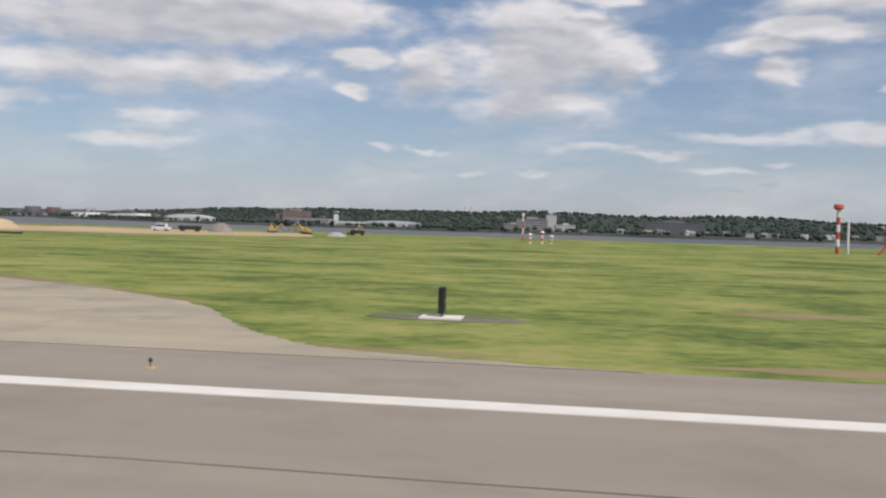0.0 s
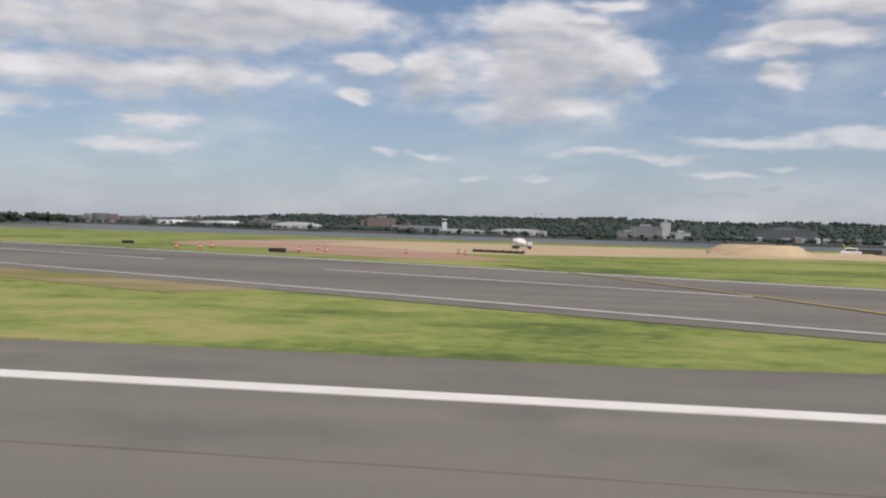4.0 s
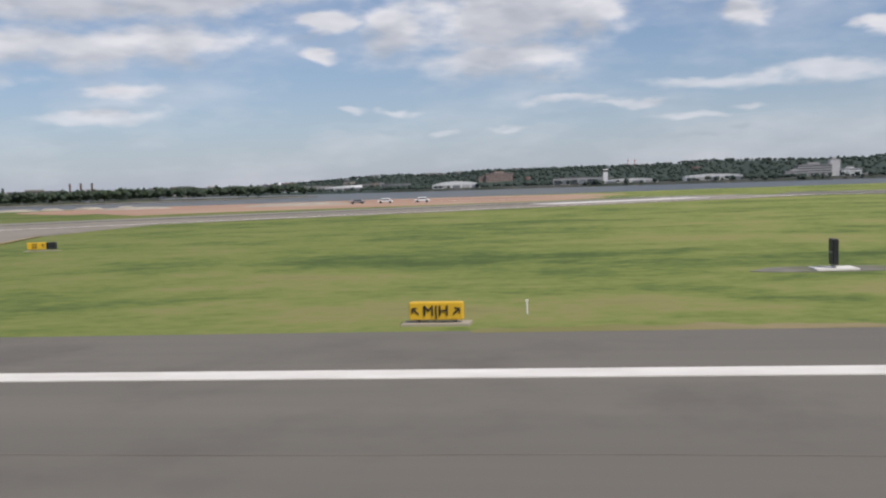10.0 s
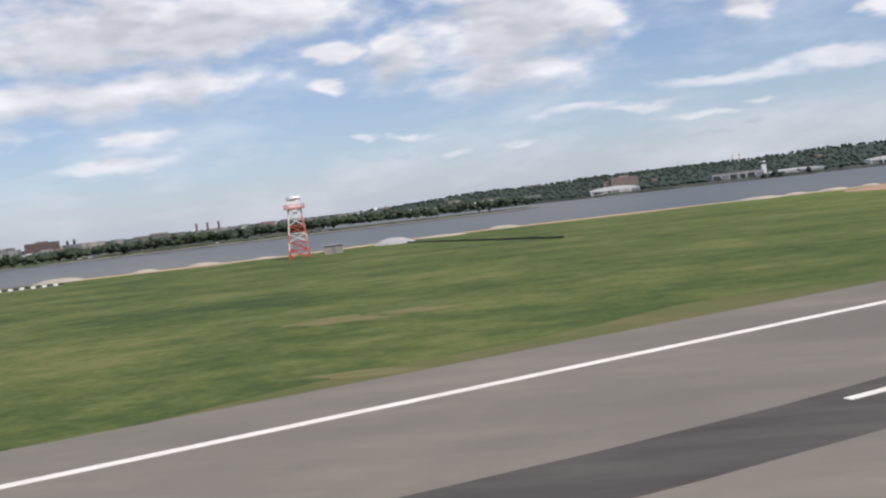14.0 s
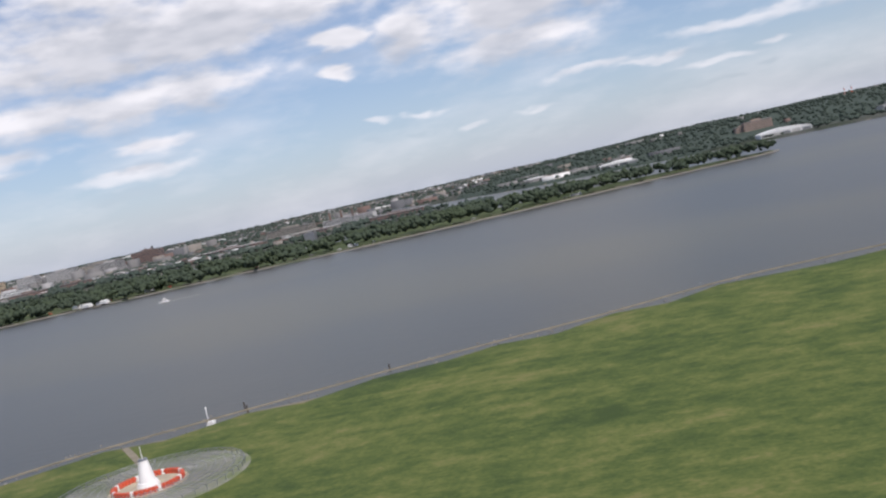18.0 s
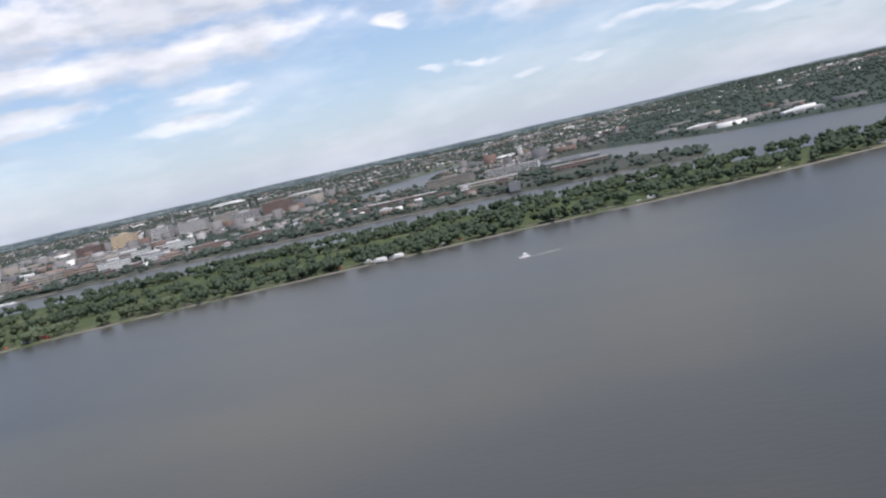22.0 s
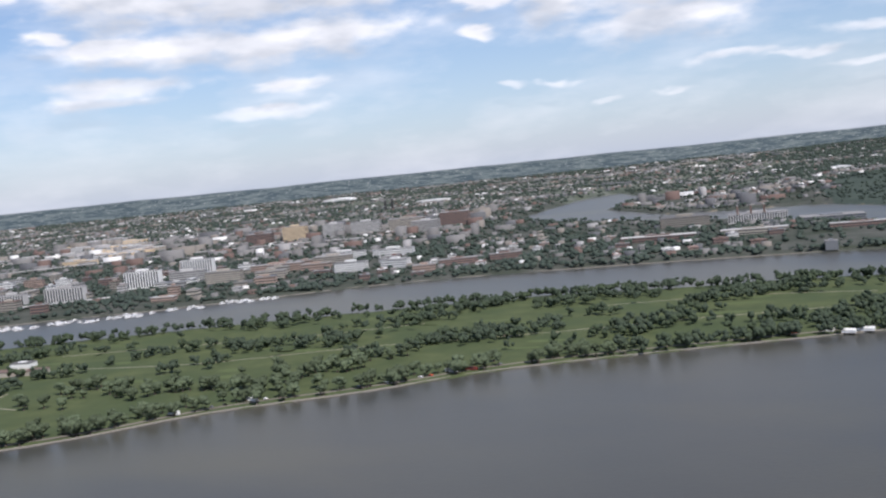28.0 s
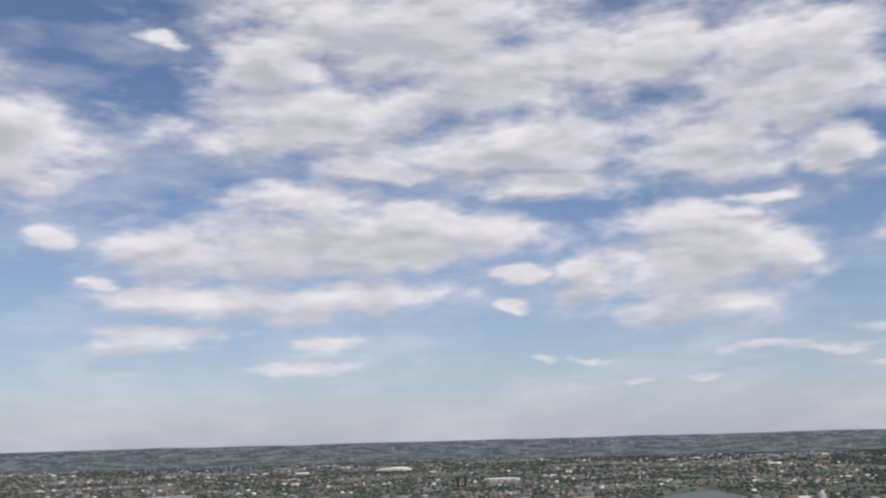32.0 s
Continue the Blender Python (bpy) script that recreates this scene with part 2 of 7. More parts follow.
def material(name, colour, second=None, rough=0.8, scale=1.0, stretch=(1, 1, 1), bump=0.0, metal=0.0, fine=6.0, patches=None, patch_scale=0.02,
             where="Position", vary=0.0, mottle=None, mottle_scale=0.1, specular=0.5, glass=0.0, bump_scale=None):
    m = bpy.data.materials.new(name)
    m.use_nodes = True
    n, l = m.node_tree.nodes, m.node_tree.links
    p = n["Principled BSDF"]
    second = second or tuple(c * 0.75 for c in colour)
    if where == "Position":
        source = n.new("ShaderNodeNewGeometry").outputs["Position"]
    else:
        source = n.new("ShaderNodeTexCoord").outputs["Object"]
    mapped = n.new("ShaderNodeVectorMath")
    mapped.operation = "MULTIPLY"
    l.new(source, mapped.inputs[0])
    mapped.inputs[1].default_value = tuple(k / S for k in stretch)
    tex = n.new("ShaderNodeTexNoise")
    tex.inputs["Scale"].default_value, tex.inputs["Detail"].default_value, tex.inputs["Roughness"].default_value = scale, fine, 0.6
    l.new(mapped.outputs[0], tex.inputs["Vector"])
    ramp = n.new("ShaderNodeMapRange")
    ramp.inputs[1].default_value, ramp.inputs[2].default_value = 0.32, 0.68
    l.new(tex.outputs["Fac"], ramp.inputs[0])
    mix = n.new("ShaderNodeMix")
    mix.data_type = "RGBA"
    l.new(ramp.outputs[0], mix.inputs["Factor"])
    mix.inputs["A"].default_value, mix.inputs["B"].default_value = (*colour, 1), (*second, 1)
    out = mix.outputs["Result"]
    if patches:
        big = n.new("ShaderNodeTexNoise")
        big.inputs["Scale"].default_value, big.inputs["Detail"].default_value = patch_scale, 5.0
        l.new(mapped.outputs[0], big.inputs["Vector"])
        gate = n.new("ShaderNodeMapRange")
        gate.inputs[1].default_value, gate.inputs[2].default_value = 0.46, 0.64
        l.new(big.outputs["Fac"], gate.inputs[0])
        over = n.new("ShaderNodeMix")
        over.data_type = "RGBA"
        l.new(gate.outputs[0], over.inputs["Factor"])
        l.new(out, over.inputs["A"])
        over.inputs["B"].default_value = (*patches, 1)
        out = over.outputs["Result"]
    if mottle:
        mid = n.new("ShaderNodeTexNoise")
        mid.inputs["Scale"].default_value, mid.inputs["Detail"].default_value, mid.inputs["Roughness"].default_value = mottle_scale, 6.0, 0.65
        l.new(source, mid.inputs["Vector"])
        door = n.new("ShaderNodeMapRange")
        door.inputs[1].default_value, door.inputs[2].default_value, door.inputs[4].default_value = 0.50, 0.66, 0.85
        l.new(mid.outputs["Fac"], door.inputs[0])
        top = n.new("ShaderNodeMix")
        top.data_type = "RGBA"
        l.new(door.outputs[0], top.inputs["Factor"])
        l.new(out, top.inputs["A"])
        top.inputs["B"].default_value = (*mottle, 1)
        out = top.outputs["Result"]
    if vary:
        info = n.new("ShaderNodeObjectInfo")
        hsv = n.new("ShaderNodeHueSaturation")
        span = n.new("ShaderNodeMapRange")
        span.inputs[3].default_value, span.inputs[4].default_value = 1 - vary, 1 + vary
        l.new(info.outputs["Random"], span.inputs[0])
        l.new(span.outputs[0], hsv.inputs["Value"])
        l.new(out, hsv.inputs["Color"])
        out = hsv.outputs["Color"]
    l.new(out, p.inputs["Base Color"])
    p.inputs["Roughness"].default_value, p.inputs["Metallic"].default_value = rough, metal
    p.inputs["Specular IOR Level"].default_value = specular
    if bump:
        b = n.new("ShaderNodeBump")
        b.inputs["Strength"].default_value, b.inputs["Distance"].default_value = bump, 0.1 * S
        if bump_scale:
            t2 = n.new("ShaderNodeTexNoise")
            t2.inputs["Scale"].default_value, t2.inputs["Detail"].default_value = bump_scale, 4.0
            l.new(mapped.outputs[0], t2.inputs["Vector"])
            l.new(t2.outputs["Fac"], b.inputs["Height"])
        else:
            l.new(tex.outputs["Fac"], b.inputs["Height"])
        l.new(b.outputs[0], p.inputs["Normal"])
    return m


def turf_material(name, stops, lush, scales=(0.05, 0.26, 1.4)):
    """Grass in drifts of several sizes, from dark tufts to dry straw."""
    m = bpy.data.materials.new(name)
    m.use_nodes = True
    n, l = m.node_tree.nodes, m.node_tree.links
    source = n.new("ShaderNodeNewGeometry").outputs["Position"]
    drawn = n.new("ShaderNodeVectorMath")
    drawn.operation = "MULTIPLY"
    l.new(source, drawn.inputs[0])
    drawn.inputs[1].default_value = (0.75, 1.0, 1.0)
    total = None
    for scale, weight in zip(scales, (0.62, 0.46, 0.32)):
        tex = n.new("ShaderNodeTexNoise")
        tex.inputs["Scale"].default_value, tex.inputs["Detail"].default_value, tex.inputs["Roughness"].default_value = scale / S, 5.0, 0.62
        l.new(drawn.outputs[0], tex.inputs["Vector"])
        k = n.new("ShaderNodeMath")
        k.operation = "MULTIPLY_ADD"
        l.new(tex.outputs["Fac"], k.inputs[0])
        k.inputs[1].default_value = weight
        if total:
            l.new(total, k.inputs[2])
        else:
            k.inputs[2].default_value = -0.155
        total = k.outputs[0]
    ramps = []
    for row in (stops, lush):
        ramp = n.new("ShaderNodeValToRGB")
        ramp.color_ramp.elements[0].position, ramp.color_ramp.elements[0].color = 0.42, (*row[0], 1)
        ramp.color_ramp.elements[1].position, ramp.color_ramp.elements[1].color = 0.67, (*row[-1], 1)
        for k, col in enumerate(row[1:-1]):
            ramp.color_ramp.elements.new(0.42 + 0.25 * (k + 1) / (len(row) - 1)).color = (*col, 1)
        l.new(total, ramp.inputs[0])
        ramps.append(ramp.outputs[0])
    # the turf grows lusher towards the river end of the field
    along = n.new("ShaderNodeVectorMath")
    along.operation = "DOT_PRODUCT"
    l.new(source, along.inputs[0])
    along.inputs[1].default_value = (-1 / S, -0.25 / S, 0)
    drift = n.new("ShaderNodeMath")
    drift.operation = "MULTIPLY_ADD"
    l.new(total, drift.inputs[0])
    drift.inputs[1].default_value = 500.0
    l.new(along.outputs["Value"], drift.inputs[2])
    share = n.new("ShaderNodeMapRange")
    share.interpolation_type = "SMOOTHSTEP"
    share.inputs[1].default_value, share.inputs[2].default_value = 700.0, 1080.0
    l.new(drift.outputs[0], share.inputs[0])
    mix = n.new("ShaderNodeMix")
    mix.data_type = "RGBA"
    l.new(share.outputs[0], mix.inputs["Factor"])
    l.new(ramps[0], mix.inputs["A"])
    l.new(ramps[1], mix.inputs["B"])
    p = n["Principled BSDF"]
    l.new(mix.outputs["Result"], p.inputs["Base Color"])
    p.inputs["Roughness"].default_value, p.inputs["Specular IOR Level"].default_value = 0.9, 0.1
    b = n.new("ShaderNodeBump")
    b.inputs["Strength"].default_value, b.inputs["Distance"].default_value = 0.8, 0.15 * S
    l.new(total, b.inputs["Height"])
    l.new(b.outputs[0], p.inputs["Normal"])
    return m


GRASS = turf_material("airfield_grass", ((0.076, 0.110, 0.033), (0.130, 0.171, 0.046), (0.200, 0.240, 0.063), (0.265, 0.285, 0.086), (0.33, 0.30, 0.12)),
                      ((0.043, 0.067, 0.023), (0.060, 0.088, 0.027), (0.080, 0.107, 0.032), (0.108, 0.129, 0.040), (0.150, 0.150, 0.057)))
PALE_ASPHALT = material("pale_worn_asphalt", (0.30, 0.275, 0.225), (0.245, 0.225, 0.188), 0.85, 0.30, (0.2, 1, 1), 0.2, patches=(0.23, 0.212, 0.178), patch_scale=0.08, specular=0.25, fine=10)
GREY_PATCH = material("grey_gravel_patch", (0.24, 0.225, 0.19), (0.17, 0.165, 0.13), 0.95, 0.8, bump=0.3, patches=(0.15, 0.155, 0.09), patch_scale=0.3, specular=0.1)
DRY = material("dry_turf", (0.13, 0.13, 0.052), (0.19, 0.165, 0.08), 0.95, 0.3, (0.6, 1, 1), 0.3, specular=0.1)
# far land, with the blue of distance haze mixed into its base colour
FAR_HAZE_FIELD = material("far_fields_haze_tint", (0.066, 0.082, 0.060), (0.100, 0.112, 0.082), 0.9, 0.02, patches=(0.050, 0.064, 0.052), patch_scale=0.006, specular=0.1, mottle=(0.150, 0.158, 0.138), mottle_scale=0.010)
TRODDEN = material("trodden_ground", (0.260, 0.225, 0.165), (0.088, 0.080, 0.060), 0.95, 0.5, (0.3, 1, 1), 0.5, patches=(0.100, 0.092, 0.068), patch_scale=0.24, specular=0.1, mottle=(0.088, 0.104, 0.042), mottle_scale=0.35)
TAR = material("crack_tar", (0.205, 0.183, 0.153), (0.140, 0.126, 0.107), 0.8, 0.8, (0.3, 1, 1), specular=0.2)
EARTH = material("bare_earth", (0.33, 0.26, 0.155), (0.235, 0.20, 0.10), 0.95, 0.4, (0.6, 1, 1), 0.3, patches=(0.20, 0.19, 0.07), patch_scale=0.12, specular=0.1)
PARK = material("park_grass", (0.054, 0.073, 0.034), (0.088, 0.106, 0.048), 0.9, 0.03, (1, 1, 1), 0.3, patches=(0.058, 0.079, 0.038), patch_scale=0.012, specular=0.1, fine=9)
URBAN = material("urban_ground", (0.048, 0.058, 0.045), (0.092, 0.094, 0.085), 0.9, 0.02, (1, 1, 1), 0.0, patches=(0.040, 0.050, 0.036), patch_scale=0.008, specular=0.1, fine=10)
MUD = material("bank_mud", (0.25, 0.22, 0.165), (0.16, 0.145, 0.11), 0.9, 0.3, bump=0.5, specular=0.1)
DARK_ASPHALT = material("dark_asphalt", (0.212, 0.193, 0.158), (0.162, 0.149, 0.122), 0.85, 0.30, (0.07, 1, 1), 0.2, patches=(0.135, 0.121, 0.103), patch_scale=0.08, specular=0.25, fine=10, mottle=(0.155, 0.142, 0.126), mottle_scale=0.35)
MID_ASPHALT = material("brown_asphalt", (0.31, 0.272, 0.216), (0.245, 0.216, 0.175), 0.85, 0.30, (0.07, 1, 1), 0.2, patches=(0.235, 0.207, 0.168), patch_scale=0.08, specular=0.25, fine=10, mottle=(0.18, 0.16, 0.138), mottle_scale=0.35)
def runway_material(name, stops):
    """Runway asphalt whose colour drifts from one worn stretch to the next; stops: metres along, colour."""
    m = material(name, (1.0, 1.0, 1.0), (0.80, 0.81, 0.82), 0.85, 0.30, (0.07, 1, 1), 0.2, patches=(0.79, 0.79, 0.80), patch_scale=0.09, specular=0.25, fine=10, mottle=(0.72, 0.72, 0.74), mottle_scale=0.35)
    n, l = m.node_tree.nodes, m.node_tree.links
    base = n["Principled BSDF"].inputs["Base Color"]
    wear = base.links[0].from_socket
    source = n.new("ShaderNodeNewGeometry").outputs["Position"]
    axis = n.new("ShaderNodeSeparateXYZ")
    l.new(source, axis.inputs[0])
    blur = n.new("ShaderNodeTexNoise")
    blur.inputs["Scale"].default_value, blur.inputs["Detail"].default_value = 0.25 / S, 4.0
    l.new(source, blur.inputs["Vector"])
    along = n.new("ShaderNodeMath")
    along.operation = "MULTIPLY_ADD"
    l.new(blur.outputs["Fac"], along.inputs[0])
    along.inputs[1].default_value = 18.0 * S
    l.new(axis.outputs[0], along.inputs[2])
    low, high = stops[0][0], stops[-1][0]
    span = n.new("ShaderNodeMapRange")
    l.new(along.outputs[0], span.inputs[0])
    span.inputs[1].default_value, span.inputs[2].default_value = (low + 9) * S, (high + 9) * S
    ramp = n.new("ShaderNodeValToRGB")
    e = ramp.color_ramp.elements
    e[0].position, e[0].color, e[1].position, e[1].color = 0, (*stops[0][1], 1), 1, (*stops[-1][1], 1)
    for x, c in stops[1:-1]:
        e.new((x - low) / (high - low)).color = (*c, 1)
    l.new(span.outputs[0], ramp.inputs[0])
    mul = n.new("ShaderNodeMix")
    mul.data_type, mul.blend_type = "RGBA", "MULTIPLY"
    mul.inputs["Factor"].default_value = 1.0
    l.new(ramp.outputs[0], mul.inputs["A"])
    l.new(wear, mul.inputs["B"])
    l.new(mul.outputs["Result"], base)
    return m


NEW_TONE, LAST_TONE = (0.182, 0.166, 0.136), (0.112, 0.102, 0.087)
OLD_TONE, MID_TONE, DARK_TONE, PALE_TONE, DEEP_TONE = (0.352, 0.308, 0.247), (0.31, 0.272, 0.216), (0.212, 0.193, 0.158), (0.415, 0.362, 0.285), (0.172, 0.158, 0.130)
RUNWAY = runway_material("worn_runway_asphalt", [(-1010, LAST_TONE), (-705, LAST_TONE), (-660, DEEP_TONE), (-606, DEEP_TONE), (-592, NEW_TONE), (-549, NEW_TONE), (-533, OLD_TONE), (-478, OLD_TONE), (-455, MID_TONE), (-430, MID_TONE), (-414, PALE_TONE),
                                                 (-247, PALE_TONE), (-229, DARK_TONE), (-146, DARK_TONE), (-131, MID_TONE), (-108, MID_TONE), (-84, OLD_TONE), (300, OLD_TONE)])
TAXIWAY = runway_material("worn_taxiway_asphalt", [(-500, OLD_TONE), (-462, MID_TONE), (-432, MID_TONE), (-416, PALE_TONE), (-300, PALE_TONE)])
GREY_ASPHALT = material("grey_asphalt", (0.215, 0.194, 0.160), (0.165, 0.150, 0.125), 0.85, 0.30, (0.4, 1, 1), 0.2, patches=(0.155, 0.141, 0.118), patch_scale=0.08, specular=0.25, fine=10, mottle=(0.178, 0.162, 0.135), mottle_scale=0.35)
CONCRETE = material("taxiway_concrete", (0.46, 0.405, 0.29), (0.36, 0.32, 0.235), 0.85, 0.25, (0.5, 1, 1), 0.1, patches=(0.34, 0.30, 0.24), patch_scale=0.05, specular=0.25, fine=8, mottle=(0.27, 0.24, 0.20), mottle_scale=0.3)
RUBBER = material("rubber_streak", (0.060, 0.054, 0.050), (0.098, 0.089, 0.079), 0.8, 0.5, (0.2, 1, 1), specular=0.25)
PAINT = material("white_marking_paint", (0.80, 0.77, 0.70), (0.66, 0.63, 0.56), 0.7, 0.9, (0.5, 1, 1))
YELLOW = material("yellow_marking_paint", (0.60, 0.43, 0.11), (0.46, 0.33, 0.10), 0.7, 0.9)
BLACK = material("black_paint", (0.02, 0.02, 0.02), (0.035, 0.034, 0.033), 0.6, 1.0)
SAND = material("bare_sand", (0.52, 0.41, 0.26), (0.40, 0.30, 0.19), 0.95, 0.06, (0.5, 1, 1), 0.4, patches=(0.46, 0.34, 0.22), patch_scale=0.02, specular=0.1)
CLAY = material("red_clay", (0.42, 0.25, 0.17), (0.34, 0.23, 0.17), 0.95, 0.08, (0.5, 1, 1), 0.4, patches=(0.44, 0.33, 0.24), patch_scale=0.03, specular=0.1)
STONE = material("seawall_stone", (0.30, 0.275, 0.235), (0.19, 0.175, 0.155), 0.9, 0.5, bump=0.4)
WHITE = material("white_metal", (0.78, 0.78, 0.76), (0.66, 0.66, 0.65), 0.45, 0.4, where="Object")
RED = material("aviation_red", (0.56, 0.085, 0.035), (0.46, 0.075, 0.04), 0.5, 0.5, where="Object")
MAROON = material("dull_maroon", (0.24, 0.050, 0.040), (0.17, 0.040, 0.035), 0.6, 1.0, where="Object")
SIGN_YELLOW = material("sign_yellow", (0.72, 0.43, 0.02), (0.62, 0.37, 0.02), 0.5, 1.0, where="Object")
SIGN_BLACK = material("sign_black", (0.012, 0.012, 0.013), (0.02, 0.02, 0.02), 0.5, 1.0, where="Object")
STEEL = material("grey_steel", (0.25, 0.26, 0.27), (0.19, 0.20, 0.21), 0.5, 0.8, metal=0.5, where="Object")
BARK = material("tree_bark", (0.075, 0.058, 0.042), (0.045, 0.036, 0.028), 0.9, 1.5, bump=0.5, where="Object")
LEAF = material("tree_leaves", (0.060, 0.080, 0.050), (0.094, 0.118, 0.068), 0.85, 0.9, where="Object", vary=0.28, specular=0.1, bump=0.6)
# leaves of the distant woods, blued in the base colour to imitate haze
FAR_HAZE_LEAF = material("far_leaves_haze_tint", (0.040, 0.056, 0.042), (0.062, 0.080, 0.053), 0.9, 0.30, specular=0.05, patches=(0.055, 0.074, 0.044), patch_scale=0.03, bump=0.9)
HILL_HAZE_LEAF = material("hill_leaves_haze_tint", (0.046, 0.063, 0.054), (0.068, 0.087, 0.070), 0.9, 0.16, specular=0.05, patches=(0.046, 0.062, 0.053), patch_scale=0.012, bump=0.7)
WORN = material("worn_white_paint", (0.56, 0.53, 0.48), (0.38, 0.36, 0.32), 0.8, 1.5, (0.5, 1, 1))
PALE_SAND = material("grey_river_sand", (0.42, 0.375, 0.30), (0.33, 0.295, 0.24), 0.95, 0.15, bump=0.4, specular=0.1)
WATER = material("river_water", (0.053, 0.054, 0.047), (0.041, 0.043, 0.040), 0.34, 0.010, (0.5, 1, 1), 0.7, patches=(0.070, 0.066, 0.046), patch_scale=0.004, specular=0.28, bump_scale=0.35)
GLASS = material("window_glass", (0.035, 0.042, 0.05), (0.06, 0.07, 0.08), 0.12, 0.3, where="Object", specular=0.6)
ROOF = material("flat_roof_gravel", (0.235, 0.23, 0.23), (0.175, 0.172, 0.17), 0.9, 0.2, where="Object", vary=0.4)
TAN = material("tan_stone_wall", (0.34, 0.31, 0.265), (0.28, 0.257, 0.222), 0.85, 0.2, where="Object", vary=0.2)
BRICK = material("red_brick_wall", (0.185, 0.122, 0.102), (0.145, 0.098, 0.084), 0.9, 0.2, where="Object", vary=0.25)
PALE = material("pale_concrete_wall", (0.46, 0.455, 0.445), (0.375, 0.37, 0.36), 0.85, 0.2, where="Object", vary=0.25)
OCHRE = material("ochre_wall", (0.64, 0.50, 0.33), (0.55, 0.43, 0.29), 0.85, 0.2, where="Object")
PINK = material("salmon_brick_wall", (0.36, 0.265, 0.215), (0.30, 0.222, 0.182), 0.9, 0.2, where="Object")
BOAT = material("white_boat_hull", (0.80, 0.80, 0.79), (0.70, 0.70, 0.70), 0.35, 1.0, where="Object")
MACHINE = material("machine_yellow", (0.55, 0.37, 0.09), (0.40, 0.28, 0.08), 0.5, 1.0, where="Object")
TYRE = material("tyre_rubber", (0.018, 0.018, 0.018), (0.03, 0.03, 0.03), 0.8, 2.0, where="Object")

# ---- mesh helpers: all sizes in true metres ----


def mesh_of(bm, name, mats):
    bm.verts.ensure_lookup_table()
    bmesh.ops.recalc_face_normals(bm, faces=bm.faces)
    for v in bm.verts:
        v.co *= S
    me = bpy.data.meshes.new(name)
    bm.to_mesh(me)
    bm.free()
    for m in mats if isinstance(mats, (list, tuple)) else [mats]:
        me.materials.append(m)
    return me


def part(name, bm, mats, parent=None, label="", at=None, turn=0.0):
    me = bm if isinstance(bm, bpy.types.Mesh) else mesh_of(bm, name, mats)
    ob = new(name, me)
    if parent:
        ob.parent = parent
    if at:
        ob.location = Vector(at) * S
    ob.rotation_euler.z = radians(turn)
    if label:
        tagged(ob, label)
    return ob


def thing(name, label, category, at=(0, 0, 0), turn=0.0, group="", kind=""):
    ob = new(name)
    ob.location, ob.rotation_euler.z = Vector(at) * S, radians(turn)
    ob.empty_display_size = 0.2
    return tagged(ob, label, category, group, kind)


def placed(x, y, z=0.0, turn=0.0):
    return pose(x * S, y * S, z * S, 0, 0, turn)


def box(bm, x0, x1, y0, y1, z0, z1, bevel=0.0):
    out = bmesh.ops.create_cube(bm, size=1)
    for v in out["verts"]:
        v.co = Vector((x0 + (v.co.x + 0.5) * (x1 - x0), y0 + (v.co.y + 0.5) * (y1 - y0), z0 + (v.co.z + 0.5) * (z1 - z0)))
    if bevel:
        edges = list({e for v in out["verts"] for e in v.link_edges})
        bmesh.ops.bevel(bm, geom=edges, offset=bevel, segments=1, affect="EDGES")
    return bm


def rod(bm, a, b, r0, r1=None, n=8):
    a, b = Vector(a), Vector(b)
    m = Matrix.Translation((a + b) / 2) @ (b - a).to_track_quat("Z", "Y").to_matrix().to_4x4()
    bmesh.ops.create_cone(bm, cap_ends=True, segments=n, radius1=r0, radius2=r0 if r1 is None else r1, depth=(b - a).length, matrix=m)
    return bm


def slab(bm, points, z0, z1):
    """A flat plate with the outline points between two heights."""
    low = [bm.verts.new((x, y, z0)) for x, y in points]
    top = [bm.verts.new((x, y, z1)) for x, y in points]
    bm.faces.new(top)
    bm.faces.new(list(reversed(low)))
    for i in range(len(points)):
        j = (i + 1) % len(points)
        bm.faces.new((low[i], low[j], top[j], top[i]))
    return bm


def ragged(points, amount, seed):
    """The outline with small random steps, as where turf creeps over paving."""
    r = random.Random(seed)
    return [(x + r.uniform(-amount, amount), y + r.uniform(-amount, amount)) for x, y in points]


def beside(line, off):
    """A line parallel to another one."""
    out = []
    for i, p in enumerate(line):
        a, b = Vector(line[max(i - 1, 0)]), Vector(line[min(i + 1, len(line) - 1)])
        d = (b - a).normalized()
        out.append((p[0] - d.y * off, p[1] + d.x * off))
    return out


def bm_new():
    return bmesh.new()


def ribbon(bm, line, width, z0, z1):
    """A plate of even width along a polyline."""
    pts = [Vector((p[0], p[1])) for p in line]
    left, right = [], []
    for i, p in enumerate(pts):
        d = (pts[min(i + 1, len(pts) - 1)] - pts[max(i - 1, 0)]).normalized()
        n = Vector((-d.y, d.x)) * width / 2
        left.append(p + n)
        right.append(p - n)
    n = len(pts)
    rows = [[bm.verts.new((*side[i], z)) for i in range(n)] for side, z in ((left, z0), (right, z0), (right, z1), (left, z1))]
    for i in range(n - 1):
        for a in range(4):
            b = (a + 1) % 4
            bm.faces.new((rows[a][i], rows[a][i + 1], rows[b][i + 1], rows[b][i]))
    for i in (0, n - 1):
        bm.faces.new([r[i] for r in rows])
    return bm


